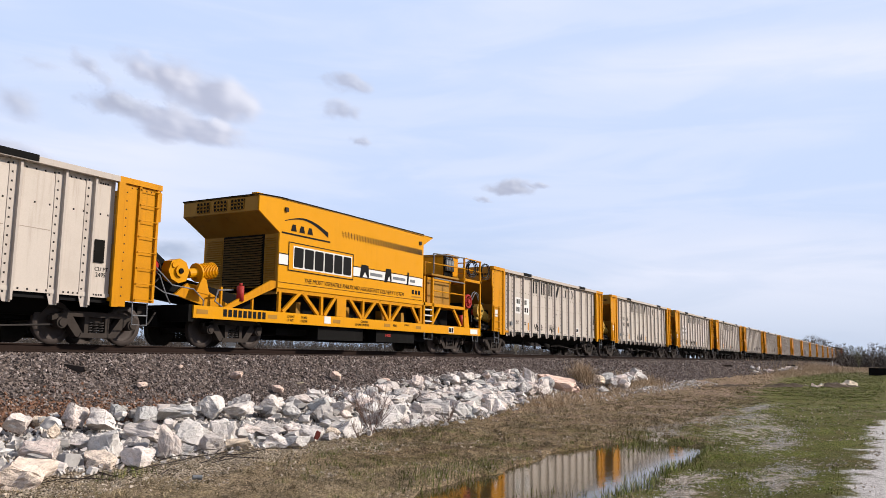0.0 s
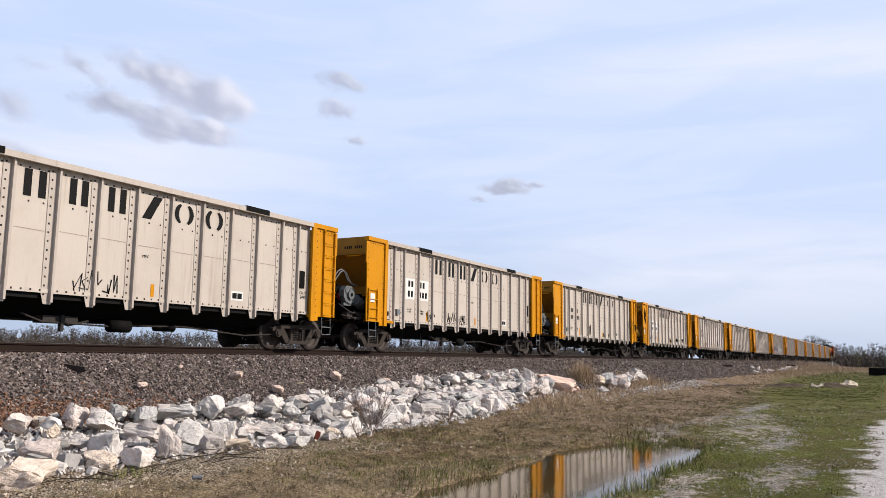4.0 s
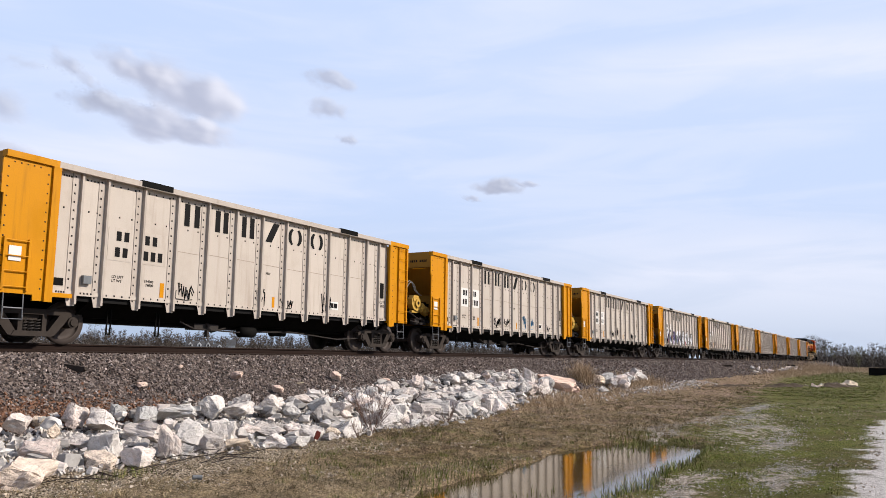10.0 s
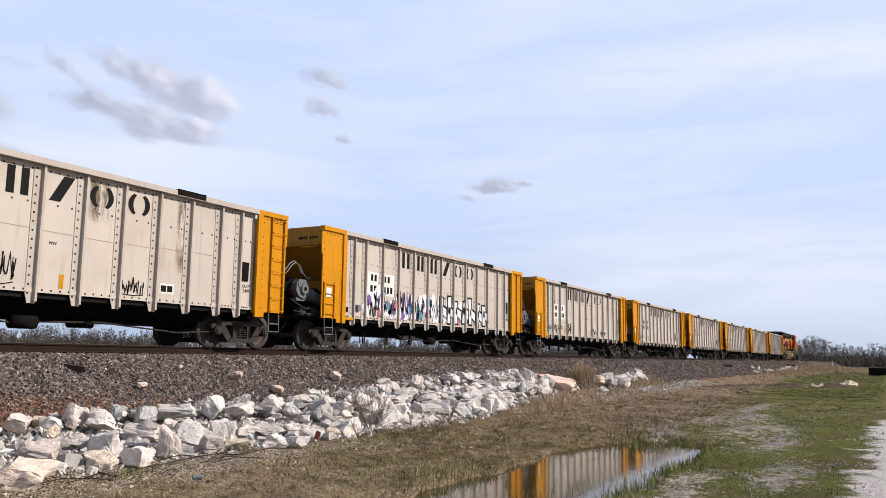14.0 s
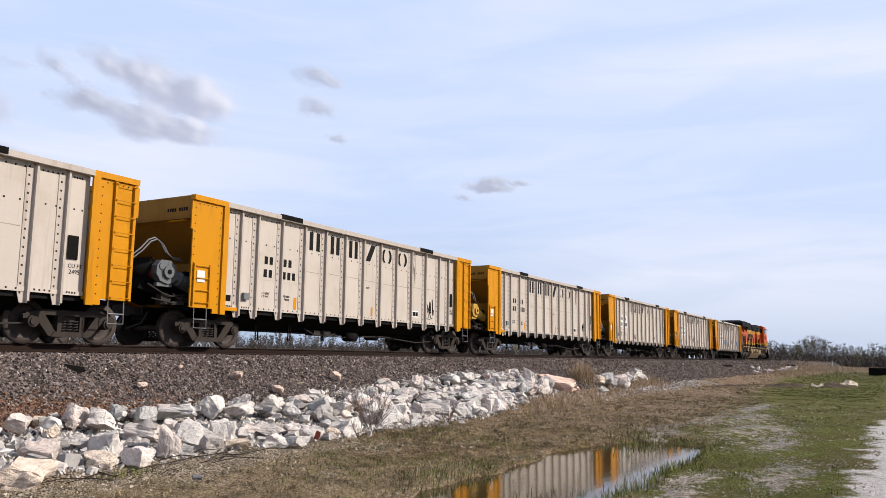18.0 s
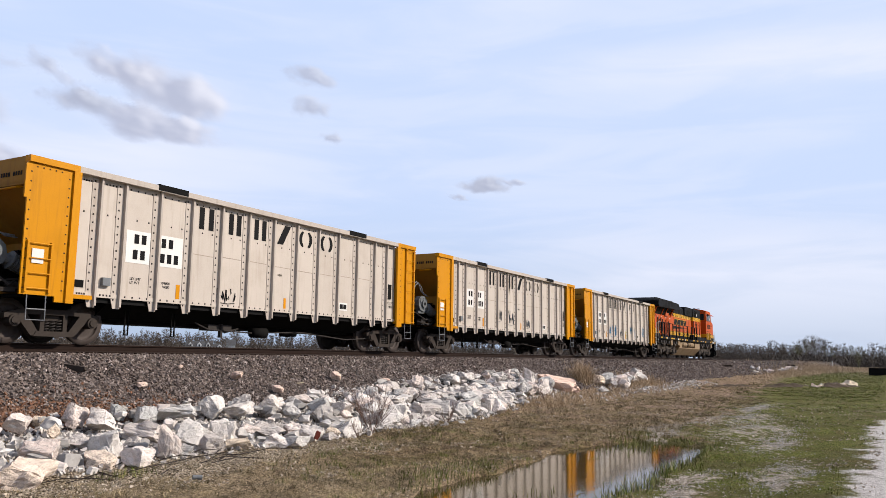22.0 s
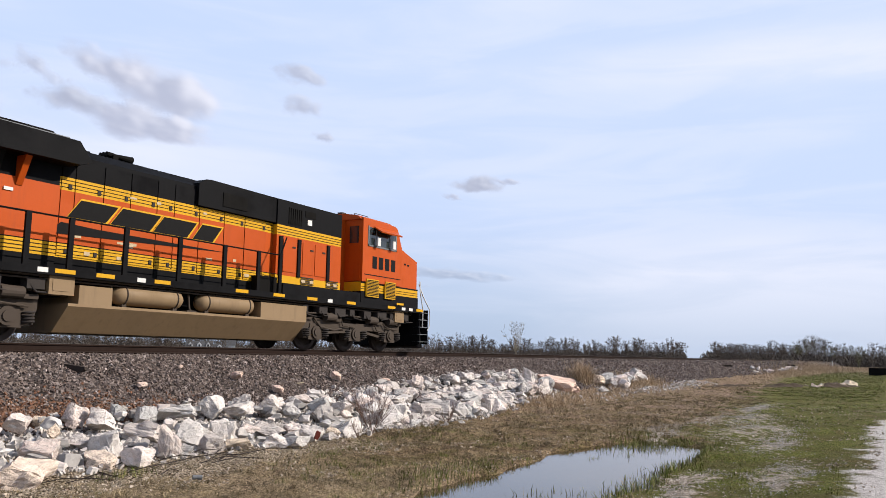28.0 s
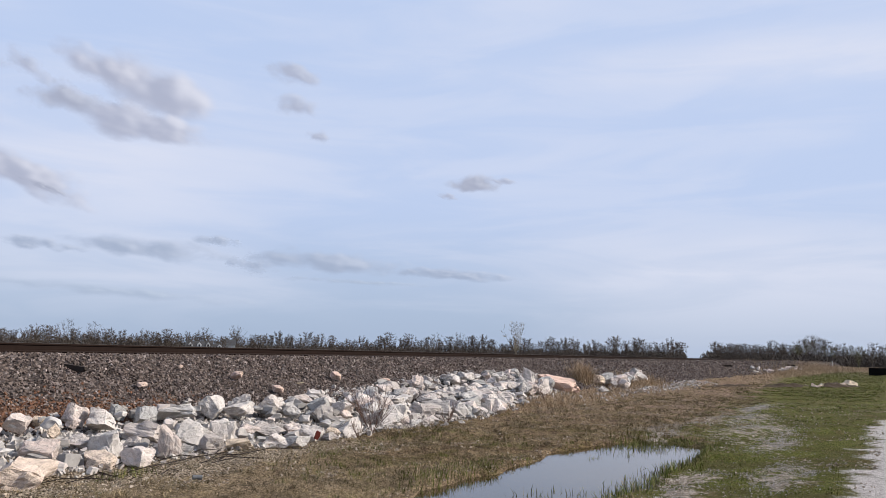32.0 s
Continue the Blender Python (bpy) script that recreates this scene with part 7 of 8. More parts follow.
for cx, cy, sx, sy, n in ((15.7, 4.35, 0.45, 0.28, 620), (16.4, 4.65, 0.5, 0.25, 420), (16.5, 3.9, 0.3, 0.25, 300), (14.6, 2.98, 0.9, 0.10, 420), (12.0, 3.0, 0.9, 0.12, 520), (10.0, 3.05, 0.7, 0.16, 460), (11.2, 3.25, 1.2, 0.14, 260),
                          (14.9, 4.75, 0.35, 0.25, 120), (14.2, 4.2, 0.12, 0.06, 26), (13.4, 4.6, 0.10, 0.05, 20), (15.2, 3.9, 0.35, 0.25, 90), (9.2, 3.6, 0.5, 0.25, 170), (7.4, 9.0, 0.25, 0.10, 160), (10.6, 5.35, 0.5, 0.10, 150), (9.3, 5.4, 0.4, 0.12, 160)):
    tx.append(rng.normal(cx, sx, n))
    ty.append(rng.normal(cy, sy, n))
X, Y = np.concatenate(tx), np.concatenate(ty)
root = np.stack([X, Y, np.maximum(ground_z(X, Y), WATER - 0.05)], -1)
thing("rim_grass", blades("rim_grass", root, rng.uniform(0.04, 0.17, len(X)), rng.uniform(0.006, 0.012, len(X)), rng.uniform(0.05, 0.8, len(X)), GREEN_BLADE, rng), None, "tall green grass tufts at the rim of the pool", "grass", kind="stuff")
# straw stand beside the pink boulder
tx, ty, th = [], [], []
for cx, cy, sx, sy, n, hh in ((35.3, 12.55, 0.35, 0.2, 900, 1.05), (42.0, 12.0, 2.2, 0.35, 1500, 0.55), (25.5, 10.3, 2.2, 0.4, 3000, 0.24), (32.0, 11.0, 2.6, 0.5, 3600, 0.20), (41.5, 11.6, 1.6, 0.4, 900, 0.4), (105.0, 10.5, 14.0, 0.9, 2600, 0.5), (150.0, 11.2, 26.0, 1.3, 5200, 0.75), (190.0, 7.0, 30.0, 3.0, 4000, 0.6)):
    tx.append(rng.normal(cx, sx, n))
    ty.append(rng.normal(cy, sy, n))
    th.append(rng.uniform(0.4, 1.0, n) * hh)
X, Y, h = np.concatenate(tx), np.concatenate(ty), np.concatenate(th)
root = np.stack([X, Y, np.maximum(ground_z(X, Y), np.where(Y > 11.5, bed_z(Y), -9))], -1)
thing("straw_grass", blades("straw_grass", root, h, 0.005 + 0.0004 * X, rng.uniform(0.15, 1.0, len(X)), TAN_BLADE, rng), None, "standing tan straw grass at the foot of the ballast", "dry grass", kind="stuff")


def twigs(rnd, start, way, length, radius, depth, spread, out):
    """Branch pieces: a list of (from, to, radius, radius)."""
    p, d = start, way
    steps = 3
    for i in range(steps):
        q = p + d * length / steps
        out.append((p, q, radius * (1 - 0.22 * i), radius * (1 - 0.22 * (i + 1))))
        p = q
        d = (d + Vector((rnd.uniform(-1, 1), rnd.uniform(-1, 1), rnd.uniform(-0.4, 0.6))) * 0.16).normalized()
        if depth > 0 and i > 0 - (depth < 3):
            for _ in range(2 if depth > 1 else 3):
                e = (d + Vector((rnd.uniform(-1, 1), rnd.uniform(-1, 1), rnd.uniform(-0.25, 0.7))) * spread).normalized()
                twigs(rnd, p, e, length * rnd.uniform(0.5, 0.72), radius * 0.52, depth - 1, spread, out)


def tree_meshes(seed, height, spread, count, mat, fine=1.0):
    """A leafless tree: trunk and limbs, and a rounded haze of twigs."""
    rnd = random.Random(seed)
    trunk, crown = Kit(), Kit()
    r = height * 0.016
    tall = height * 0.32
    trunk.tube((0, 0, -0.3), (0.02 * height, 0, tall), r * 1.3, 7, r)
    mid, wide, deep = height * 0.60, height * 0.36 * spread, height * 0.40
    def strip(a, b, w):
        side = (b - a).cross(Vector((rnd.uniform(-1, 1), rnd.uniform(-1, 1), rnd.uniform(-1, 1)))).normalized() * w
        crown.add([tuple(a - side), tuple(a + side), tuple(b + side * 0.5), tuple(b - side * 0.5)], [(0, 1, 2, 3)])
    nodes = []
    for i in range(11):
        p = Vector((0.015 * height, 0, tall * rnd.uniform(0.55, 1.0)))
        a, e = 2.4 * i + rnd.uniform(0, 0.6), rnd.uniform(0.1, 1.0)
        goal = Vector((wide * e * math.cos(a), wide * e * math.sin(a), mid + deep * math.sqrt(1 - 0.9 * e * e) * rnd.uniform(0.75, 1.0)))
        q = r * 0.55
        for j in range(6):
            n = p.lerp(goal, 1 / (6 - j)) + Vector((rnd.uniform(-1, 1), rnd.uniform(-1, 1), rnd.uniform(-0.5, 1))) * height * 0.018
            crown.tube(p, n, q, 4, q * 0.72, False)
            p, q = n, q * 0.72
            nodes.append(p)
    heart = Vector((0, 0, mid - 0.25 * deep))
    for i in range(count):
        p = nodes[rnd.randrange(len(nodes))]
        e = ((p - heart).normalized() * 0.7 + Vector((rnd.uniform(-1, 1), rnd.uniform(-1, 1), rnd.uniform(-0.5, 1.0)))).normalized()
        l = height * rnd.uniform(0.04, 0.095)
        m = p + e * l
        strip(p, m, 0.036 * fine)
        for _ in range(2):
            f = (e + Vector((rnd.uniform(-1, 1), rnd.uniform(-1, 1), rnd.uniform(-0.5, 0.8))) * 0.8).normalized()
            strip(p.lerp(m, rnd.uniform(0.4, 1.0)), m + f * l * rnd.uniform(0.3, 0.7), 0.024 * fine)
    return trunk.mesh("trunk", mat), crown.mesh("crown", mat)


def tree(meshes, m, label, group="bare trees of the far tree line"):
    t = thing("tree", None, None, label, "tree", group)
    part("trunk", meshes[0], None, t)
    part("crown", meshes[1], None, t)
    t.matrix_basis = m
    return t


def toward(az, d):
    """The place d metres off on the bearing az, in degrees from +y to +x."""
    return d * math.sin(radians(az)), d * math.cos(radians(az))


KINDS = [tree_meshes(i, 10.0, 0.75 + 0.17 * (i % 3), 470, BARK, 1.4) for i in range(6)]
NEAR_KINDS = [tree_meshes(20 + i, 10.0, 1.0, 560, (TWIG, BUD)[i % 2], 0.8) for i in range(4)]
rt = random.Random(5)
for i in range(150):
    az = 26 + 51.5 * (i + rt.random()) / 150
    d = rt.uniform(430, 560)
    x, y = toward(az, d)
    k = rt.uniform(1.05, 1.45) if az < 52 else rt.uniform(0.95, 1.4)
    t = tree(KINDS[rt.randrange(6)], pose(x, y, -1.95, 0, 0, rt.uniform(0, 360)) @ Matrix.Diagonal((k * 1.1, k * 1.1, k, 1)), "leafless grey-brown tree in the far tree line")
for i in range(34):
    az = 79.2 + 5.6 * (i + rt.random()) / 34
    x, y = toward(az, rt.uniform(430, 520))
    k = rt.uniform(0.85, 1.15)
    tree(KINDS[rt.randrange(6)], pose(x, y, -1.95, 0, 0, rt.uniform(0, 360)) @ Matrix.Diagonal((k * 1.1, k * 1.1, k, 1)), "leafless grey-brown tree in the far tree line")
for i in range(36):
    u = (i + rt.random()) / 36
    x, y = toward(84.2 + 8.5 * u, rt.uniform(230, 300))
    k = rt.uniform(0.52, 0.68) * (1.35 if 0.07 < u < 0.22 else 1.0)
    tree(NEAR_KINDS[rt.randrange(4)], pose(x, y, -1.95, 0, 0, rt.uniform(0, 360)) @ Matrix.Diagonal((k * 1.25, k * 1.25, k, 1)), "bare tree with first buds in the wood beside the line", "trees of the wood beside the line")
for az, d, hgt, mat in ((43.0, 418, 10.0, BARK), (44.35, 415, 9.5, BARK), (45.2, 415, 10.5, BARK), (65.75, 300, 15.0, PALE_BARK), (43.9, 455, 15.5, BARK), (46.0, 455, 17.0, BARK), (35.2, 470, 18.0, BARK), (36.8, 470, 17.0, BARK), (61.6, 430, 14.5, BARK), (60.0, 420, 13.5, BARK)):
    x, y = toward(az, d)
    tree(tree_meshes(int(az * 10), hgt, 1.0, 230, mat, 1.5), pose(x, y, -1.95, 0, 0, 40), "tall bare tree standing out above the tree line")

# brush that fills the woods between the trunks
def brush(az0, az1, d0, d1, n, hh, rng):
    """Rounded thickets of thin sticks, joined."""
    az = np.radians(rng.uniform(az0, az1, n))
    d = rng.uniform(d0, d1, n)
    c = np.stack([d * np.sin(az), d * np.cos(az)], -1)
    deg = np.degrees(az)
    high = hh * rng.uniform(0.8, 1.0, n) * (0.95 + 0.05 * np.sin(deg * 2.3) + 0.06 * np.sin(deg * 7.1) + 0.05 * np.sin(deg * 17.3))
    k = 34
    a = rng.uniform(0, 2 * np.pi, (n, k))
    u = np.sqrt(rng.random((n, k))) * 3.4
    lid = high[:, None] * np.sqrt(np.maximum(0.06, 1 - (u / 3.7) ** 2))
    z = -2.0 + lid * rng.random((n, k)) ** 1.25
    foot = np.stack([c[:, None, 0] + u * np.cos(a), c[:, None, 1] + u * np.sin(a), z], -1)
    top = foot + np.stack([0.45 * rng.normal(size=(n, k)), 0.45 * rng.normal(size=(n, k)), rng.uniform(0.3, 1.2, (n, k))], -1)
    foot, top = foot.reshape(-1, 3), top.reshape(-1, 3)
    w = 0.00036 * d1 * rng.uniform(0.6, 1.4, len(foot))
    across = np.stack([np.cos(a.ravel() * 3), np.sin(a.ravel() * 3), np.zeros(a.size)], -1) * w[:, None]
    v = np.stack([foot - across, foot + across, top + 0.3 * across, top - 0.3 * across], 1).reshape(-1, 3)
    return v


rng = np.random.default_rng(31)
v = np.concatenate([brush(25, 42, 470, 590, 1500, 13.0, rng), brush(42, 50, 470, 590, 600, 10.5, rng), brush(50, 66, 470, 590, 1300, 10.2, rng), brush(66, 77.2, 470, 590, 900, 9.0, rng), brush(78.7, 85, 440, 540, 500, 8.0, rng), brush(84.0, 93, 240, 310, 700, 4.4, rng)])
bits = from_arrays("brush", v, np.arange(len(v)).reshape(-1, 4), BRUSH)
thing("brush", bits, None, "dense leafless brush of the distant woods", "woods", kind="stuff")


def thicket(az0, az1, d0, d1, n, high, rng):
    """The dense shaded heart of the woods: narrow ragged bushes, joined."""
    az, d = np.radians(rng.uniform(az0, az1, n)), rng.uniform(d0, d1, n)
    deg = np.degrees(az)
    h = high * rng.uniform(0.55, 1.0, n) * (0.9 + 0.12 * np.sin(deg * 3.1) + 0.10 * np.sin(deg * 9.7))
    c = np.stack([d * np.sin(az), d * np.cos(az), np.full(n, -2.2)], -1)
    a = rng.uniform(0, np.pi, n)
    across = np.stack([np.cos(a), np.sin(a), np.zeros(n)], -1) * (0.0019 * d * rng.uniform(0.6, 1.3, n))[:, None]
    up = np.stack([rng.normal(0, 0.3, n), rng.normal(0, 0.3, n), h], -1)
    return np.stack([c - across, c + across, c + 0.8 * up + 0.7 * across, c + up - 0.3 * across], 1).reshape(-1, 3)


v = np.concatenate([thicket(25, 44, 585, 610, 2600, 11.5, rng), thicket(44, 60, 585, 610, 2200, 9.0, rng), thicket(60, 77.4, 585, 610, 2400, 8.2, rng), thicket(77.0, 79.2, 585, 610, 260, 3.5, rng), thicket(78.9, 85, 540, 560, 900, 6.6, rng), thicket(84.0, 94, 305, 320, 1400, 4.4, rng)])
thing("brush", from_arrays("brush", v, np.arange(len(v)).reshape(-1, 4), BRUSH), None, "dark shaded undergrowth inside the distant woods", "woods", kind="stuff")


def shrub(x, y, h, n, seed):
    rnd = random.Random(seed)
    out = []
    for i in range(n):
        a = rnd.uniform(0, 6.28)
        twigs(rnd, Vector((0, 0, -0.02)), Vector((0.6 * math.cos(a), 0.6 * math.sin(a), 1)).normalized(), h * rnd.uniform(0.6, 1), 0.006, 1, 0.5, out)
    k = Kit()
    for a, b, r1, r2 in out:
        k.tube(a, b, max(r1, 0.003), 4, max(r2, 0.0025), False)
    return thing("shrub", k, RED_TWIG, "small leafless twiggy shrub at the rock heap's foot", "shrub", at=pose(x, y, float(ground_z(x, y))))


shrub(13.95, 9.55, 0.78, 15, 1)
shrub(17.0, 9.5, 0.42, 5, 2)
shrub(13.0, 9.2, 0.35, 4, 3)
shrub(26.0, 10.6, 0.5, 6, 4)

# ---- small things along the line ----
TIMBER = paint("weathered_timber", (0.05, 0.04, 0.035), (0.14, 0.12, 0.1), 0.5, 0.9)
def timber(x, y, length, w, turn, tilt, label, mat=TIMBER):
    k = Kit().prism([(-length / 2, -w / 2), (length / 2 - 0.06, -w / 2), (length / 2, -w * 0.1), (length / 2 - 0.02, w / 2), (-length / 2 + 0.05, w / 2), (-length / 2, w * 0.2)], -w * 0.6, w * 0.6)
    return thing("timber", k, mat, label, "timber", at=pose(x, y, float(bed_z(y)) + 0.06 if y > 11.6 else float(ground_z(x, y)) + 0.04, 0, tilt, turn))


timber(10.05, 13.9, 0.46, 0.10, -62, 8, "short dark broken tie end lying on the ballast")
timber(76.0, 13.6, 1.5, 0.16, -75, 0, "dark discarded timber lying on the ballast slope")
timber(122.0, 13.4, 2.4, 0.22, -75, 0, "dark discarded timber lying on the ballast slope")
timber(15.9, 13.1, 0.55, 0.025, 20, 0, "thin bleached stick lying on the ballast", PALE_BARK)
PINK_ROCK = boulder_mesh(53, 9, PINK_STONE)
for x, y, w, h in ((13.9, 13.35, 0.30, 0.16), (14.6, 12.7, 0.26, 0.16), (11.0, 13.1, 0.20, 0.10), (12.6, 13.8, 0.13, 0.08), (17.5, 13.2, 0.30, 0.2), (19.4, 12.9, 0.25, 0.15), (23.0, 12.6, 0.5, 0.35), (24.0, 12.8, 0.4, 0.3), (25.5, 12.4, 0.45, 0.3), (20.6, 12.5, 0.4, 0.4)):
    boulder(x, y, w, h, PINK_ROCK if w < 0.31 else WHITE_ROCKS[5], "pinkish stone block lying on the ballast slope", rr, 0.1)
RUST_RED = plain("rusty_scrap", (0.22, 0.045, 0.03), 0.8)
thing("scrap_plate", Kit().prism([(-0.05, -0.07), (0.02, -0.09), (0.05, -0.03), (0.055, 0.05), (0.0, 0.08), (-0.03, 0.07)], -0.015, 0.015), RUST_RED, "small rust-red scrap plate wedged among the boulders", "scrap", at=pose(11.75, 9.25, -1.62, 20, 0, -30))
# fallen wire and branches in front of the rocks
k = Kit()
for i in range(16):
    x, y = rr.uniform(5.5, 9.5), rr.uniform(8.7, 9.9)
    a = rr.uniform(-0.5, 0.5)
    l = rr.uniform(0.3, 1.0)
    z = float(ground_z(x, y)) + 0.04
    k.path([(x, y, z), (x + 0.5 * l * math.cos(a), y + 0.5 * l * math.sin(a), z + 0.05), (x + l * math.cos(a), y + l * math.sin(a), z)], 0.007, 5)
thing("fallen_twigs", k, TIMBER, "dark fallen twigs lying before the boulders", "twigs", kind="stuff")


WIRE_RUN = [(6.24, 9.93), (6.90, 10.43), (7.23, 10.36), (7.31, 9.75), (7.30, 9.11), (7.64, 9.00), (8.13, 9.10), (8.78, 9.26), (9.28, 9.26), (9.47, 9.01), (10.28, 9.04), (11.12, 9.01)]
wire = Kit().path([(x, y, float(ground_z(x, y)) + 0.05 + 0.03 * math.sin(5 * x)) for x, y in WIRE_RUN], 0.009, 5)
thing("fallen_wire", wire, TIMBER, "dark slack wire lying along the foot of the boulders", "wire")
k = Kit().lathe((-0.06, 0, 0.03), (0.06, 0, 0.033), [(0.0, 0.024), (0.04, 0.031), (0.45, 0.027), (0.6, 0.030), (0.96, 0.031), (1.0, 0.025)], 14)
thing("drink_can", k, GREY, "crushed bare metal drink can lying in the grass", "can", at=pose(7.39, 7.69, float(ground_z(7.39, 7.69)) + 0.03, 0, 6, -35))
timber(6.97, 9.93, 0.34, 0.07, -75, 10, "short dark board lying among the stones")


def mound(x, y, w, d, h, seed, turn=0.0):
    n, m = 70, 24
    xs, ys = np.linspace(-w, w, n), np.linspace(-d, d, m)
    r = np.random.default_rng(seed)
    ph = r.uniform(0, 6, 4)
    def height(X, Y):
        e = np.clip(1 - (X / w) ** 2 - (Y / d) ** 2, 0, 1)
        return e ** 0.6 * h * (2.4 * fbm(1.7 * X + ph[0], 2.6 * Y + ph[1], seed) - 0.15) - 0.06
    ob = thing("earth_mound", sheet("earth_mound", xs, ys, height, SOIL), None, "low dark mound of dug earth in the field", "earth mound", at=pose(x, y, float(ground_z(x, y)), 0, 0, turn))
    return ob


SOIL = stone_material("dark_soil", [(0.05, 0.034, 0.022), (0.075, 0.052, 0.034)], (0.10, 0.070, 0.045), 1.4)
mound(55.2, 6.0, 2.6, 0.8, 0.20, 1, -38)
mound(58.2, 3.6, 2.4, 0.8, 0.20, 2, -38)
mound(52.0, 9.0, 3.0, 0.6, 0.16, 3, -20)
for i in range(30):
    u = rr.random() ** 0.8
    boulder(55.2 + 3.6 * u + rr.uniform(-0.4, 0.4), 5.9 - 2.7 * u + rr.uniform(-0.3, 0.3), rr.uniform(0.12, 0.42), rr.uniform(0.08, 0.24), (WHITE_ROCKS + TAN_ROCKS * 3)[rr.randrange(26)], "pale stone in the dug earth pile", rr, 0.1)
boulder(59.6, 2.75, 0.9, 0.42, TAN_ROCKS[1], "large tan boulder at the end of the earth pile", rr, 0.1)
k = Kit().box(-0.4, 7.0, -1.2, 1.2, 0.05, 0.95).box(-0.4, 7.0, -1.25, 1.25, 0.90, 0.98)
for i in range(8):
    k.box(-0.3 + i, -0.2 + i, -1.26, 1.26, 0.05, 0.9)
thing("steel_bin", k, BLACK, "long black steel bin standing in the grass", "bin", at=pose(112.0, 2.45, -1.82, 0, 0, -90))
k = Kit().box(-0.06, 0.06, -0.06, 0.06, 0.0, 1.5).box(-0.2, 0.2, -0.07, -0.06, 1.05, 1.5)
thing("marker_post", k, WHITE, "white trackside marker post", "marker post", at=pose(188.0, 11.5, -1.5))


def farmhouse(az, d, w, deep, wall, gables, label):
    x, y = toward(az, d)
    house = thing("farmhouse", None, None, label, "house", at=pose(x, y, -1.95, 0, 0, 90 - az - 90))
    hw = w / 2
    part("wall", Kit().box(-hw, hw, -deep / 2, deep / 2, 0, wall), SIDING, house, "white siding walls")
    ridge = wall + deep * 0.42
    part("roof", Kit().extrude_x([(-deep / 2 - 0.4, wall - 0.1), (deep / 2 + 0.4, wall - 0.1), (0, ridge)], -hw - 0.3, hw + 0.3), SHINGLE, house, "grey shingle roof")
    for i in range(gables):
        c = -hw + w * (i + 0.5) / gables
        o = [(c - 1.1, wall + 0.3), (c + 1.1, wall + 0.3), (c + 1.1, wall + 1.5), (c, wall + 2.5), (c - 1.1, wall + 1.5)]
        part("dormer", Kit().prism(o, -deep / 2 + 0.3, 0), SIDING, house)
        part("window", Kit().box(c - 0.4, c + 0.4, -deep / 2 + 0.2, -deep / 2 + 0.3, wall + 0.5, wall + 1.5), GLASS, house)
    for i in range(4):
        c = -hw + w * (i + 0.5) / 4
        part("window", Kit().box(c - 0.45, c + 0.45, -deep / 2 - 0.06, -deep / 2, 0.9, 2.3), GLASS, house)
    return house


SIDING = paint("white_siding", (0.68, 0.68, 0.68), (0.3, 0.28, 0.25), 0.3, 0.6)
SHINGLE = paint("grey_shingle", (0.10, 0.10, 0.105), (0.05, 0.05, 0.05), 0.4, 0.9)
farmhouse(43.55, 430, 13, 8, 5.0, 3, "white farmhouse with dormers below the far trees")
farmhouse(44.9, 440, 9, 7, 4.2, 1, "low grey-roofed farm building beside the house")
farmhouse(45.6, 425, 5, 7, 6.2, 0, "small white gabled shed near the farmhouse")


# ---- clouds ----
def cloud_material(seed, dark, light, soft, aspect):
    """A lit heap of vapour: ragged outline, bright crests towards the sun, grey undersides."""
    m, g = material("cloud")
    c = g.add("ShaderNodeTexCoord").outputs["Object"]
    p = g.add("ShaderNodeMapping", {"Vector": c, "Location": (seed * 3.7, seed * 1.9, 0.0), "Scale": (aspect ** 0.6, 1.0, 1.0)}).outputs[0]
    xyz = g.add("ShaderNodeSeparateXYZ", {"Vector": c})
    r = g.add("ShaderNodeVectorMath", {0: c})
    r.operation = "LENGTH"
    lump = g.noise(p, 0.70, 4.0, 0.42, 0.15)
    body = g.math("SUBTRACT", g.math("ADD", g.math("MULTIPLY", g.math("SUBTRACT", lump, 0.5), 1.9), 1.06), r.outputs["Value"])
    alpha = g.ramp(body, -0.08, soft * 1.25, 0.0, 0.93)
    aside = g.add("ShaderNodeMapping", {"Vector": p, "Location": (-0.22, 0.24, 0.0)}).outputs[0]
    crest = g.math("SUBTRACT", g.noise(p, 0.7, 2.5, 0.38), g.noise(aside, 0.7, 2.5, 0.38))
    side = g.math("ADD", g.math("MULTIPLY", xyz.outputs["Y"], 0.42), g.math("MULTIPLY", xyz.outputs["X"], -0.30))
    lit = g.ramp(g.math("ADD", g.math("MULTIPLY", crest, 2.6), side), -0.40, 0.95)
    col = g.mix(lit, dark, light)
    glow = g.add("ShaderNodeEmission", {"Color": col, "Strength": 1.0}).outputs[0]
    clear = g.add("ShaderNodeBsdfTransparent").outputs[0]
    g.add("ShaderNodeOutputMaterial", {"Surface": g.add("ShaderNodeMixShader", {0: alpha, 1: clear, 2: glow}).outputs[0]})
    return m


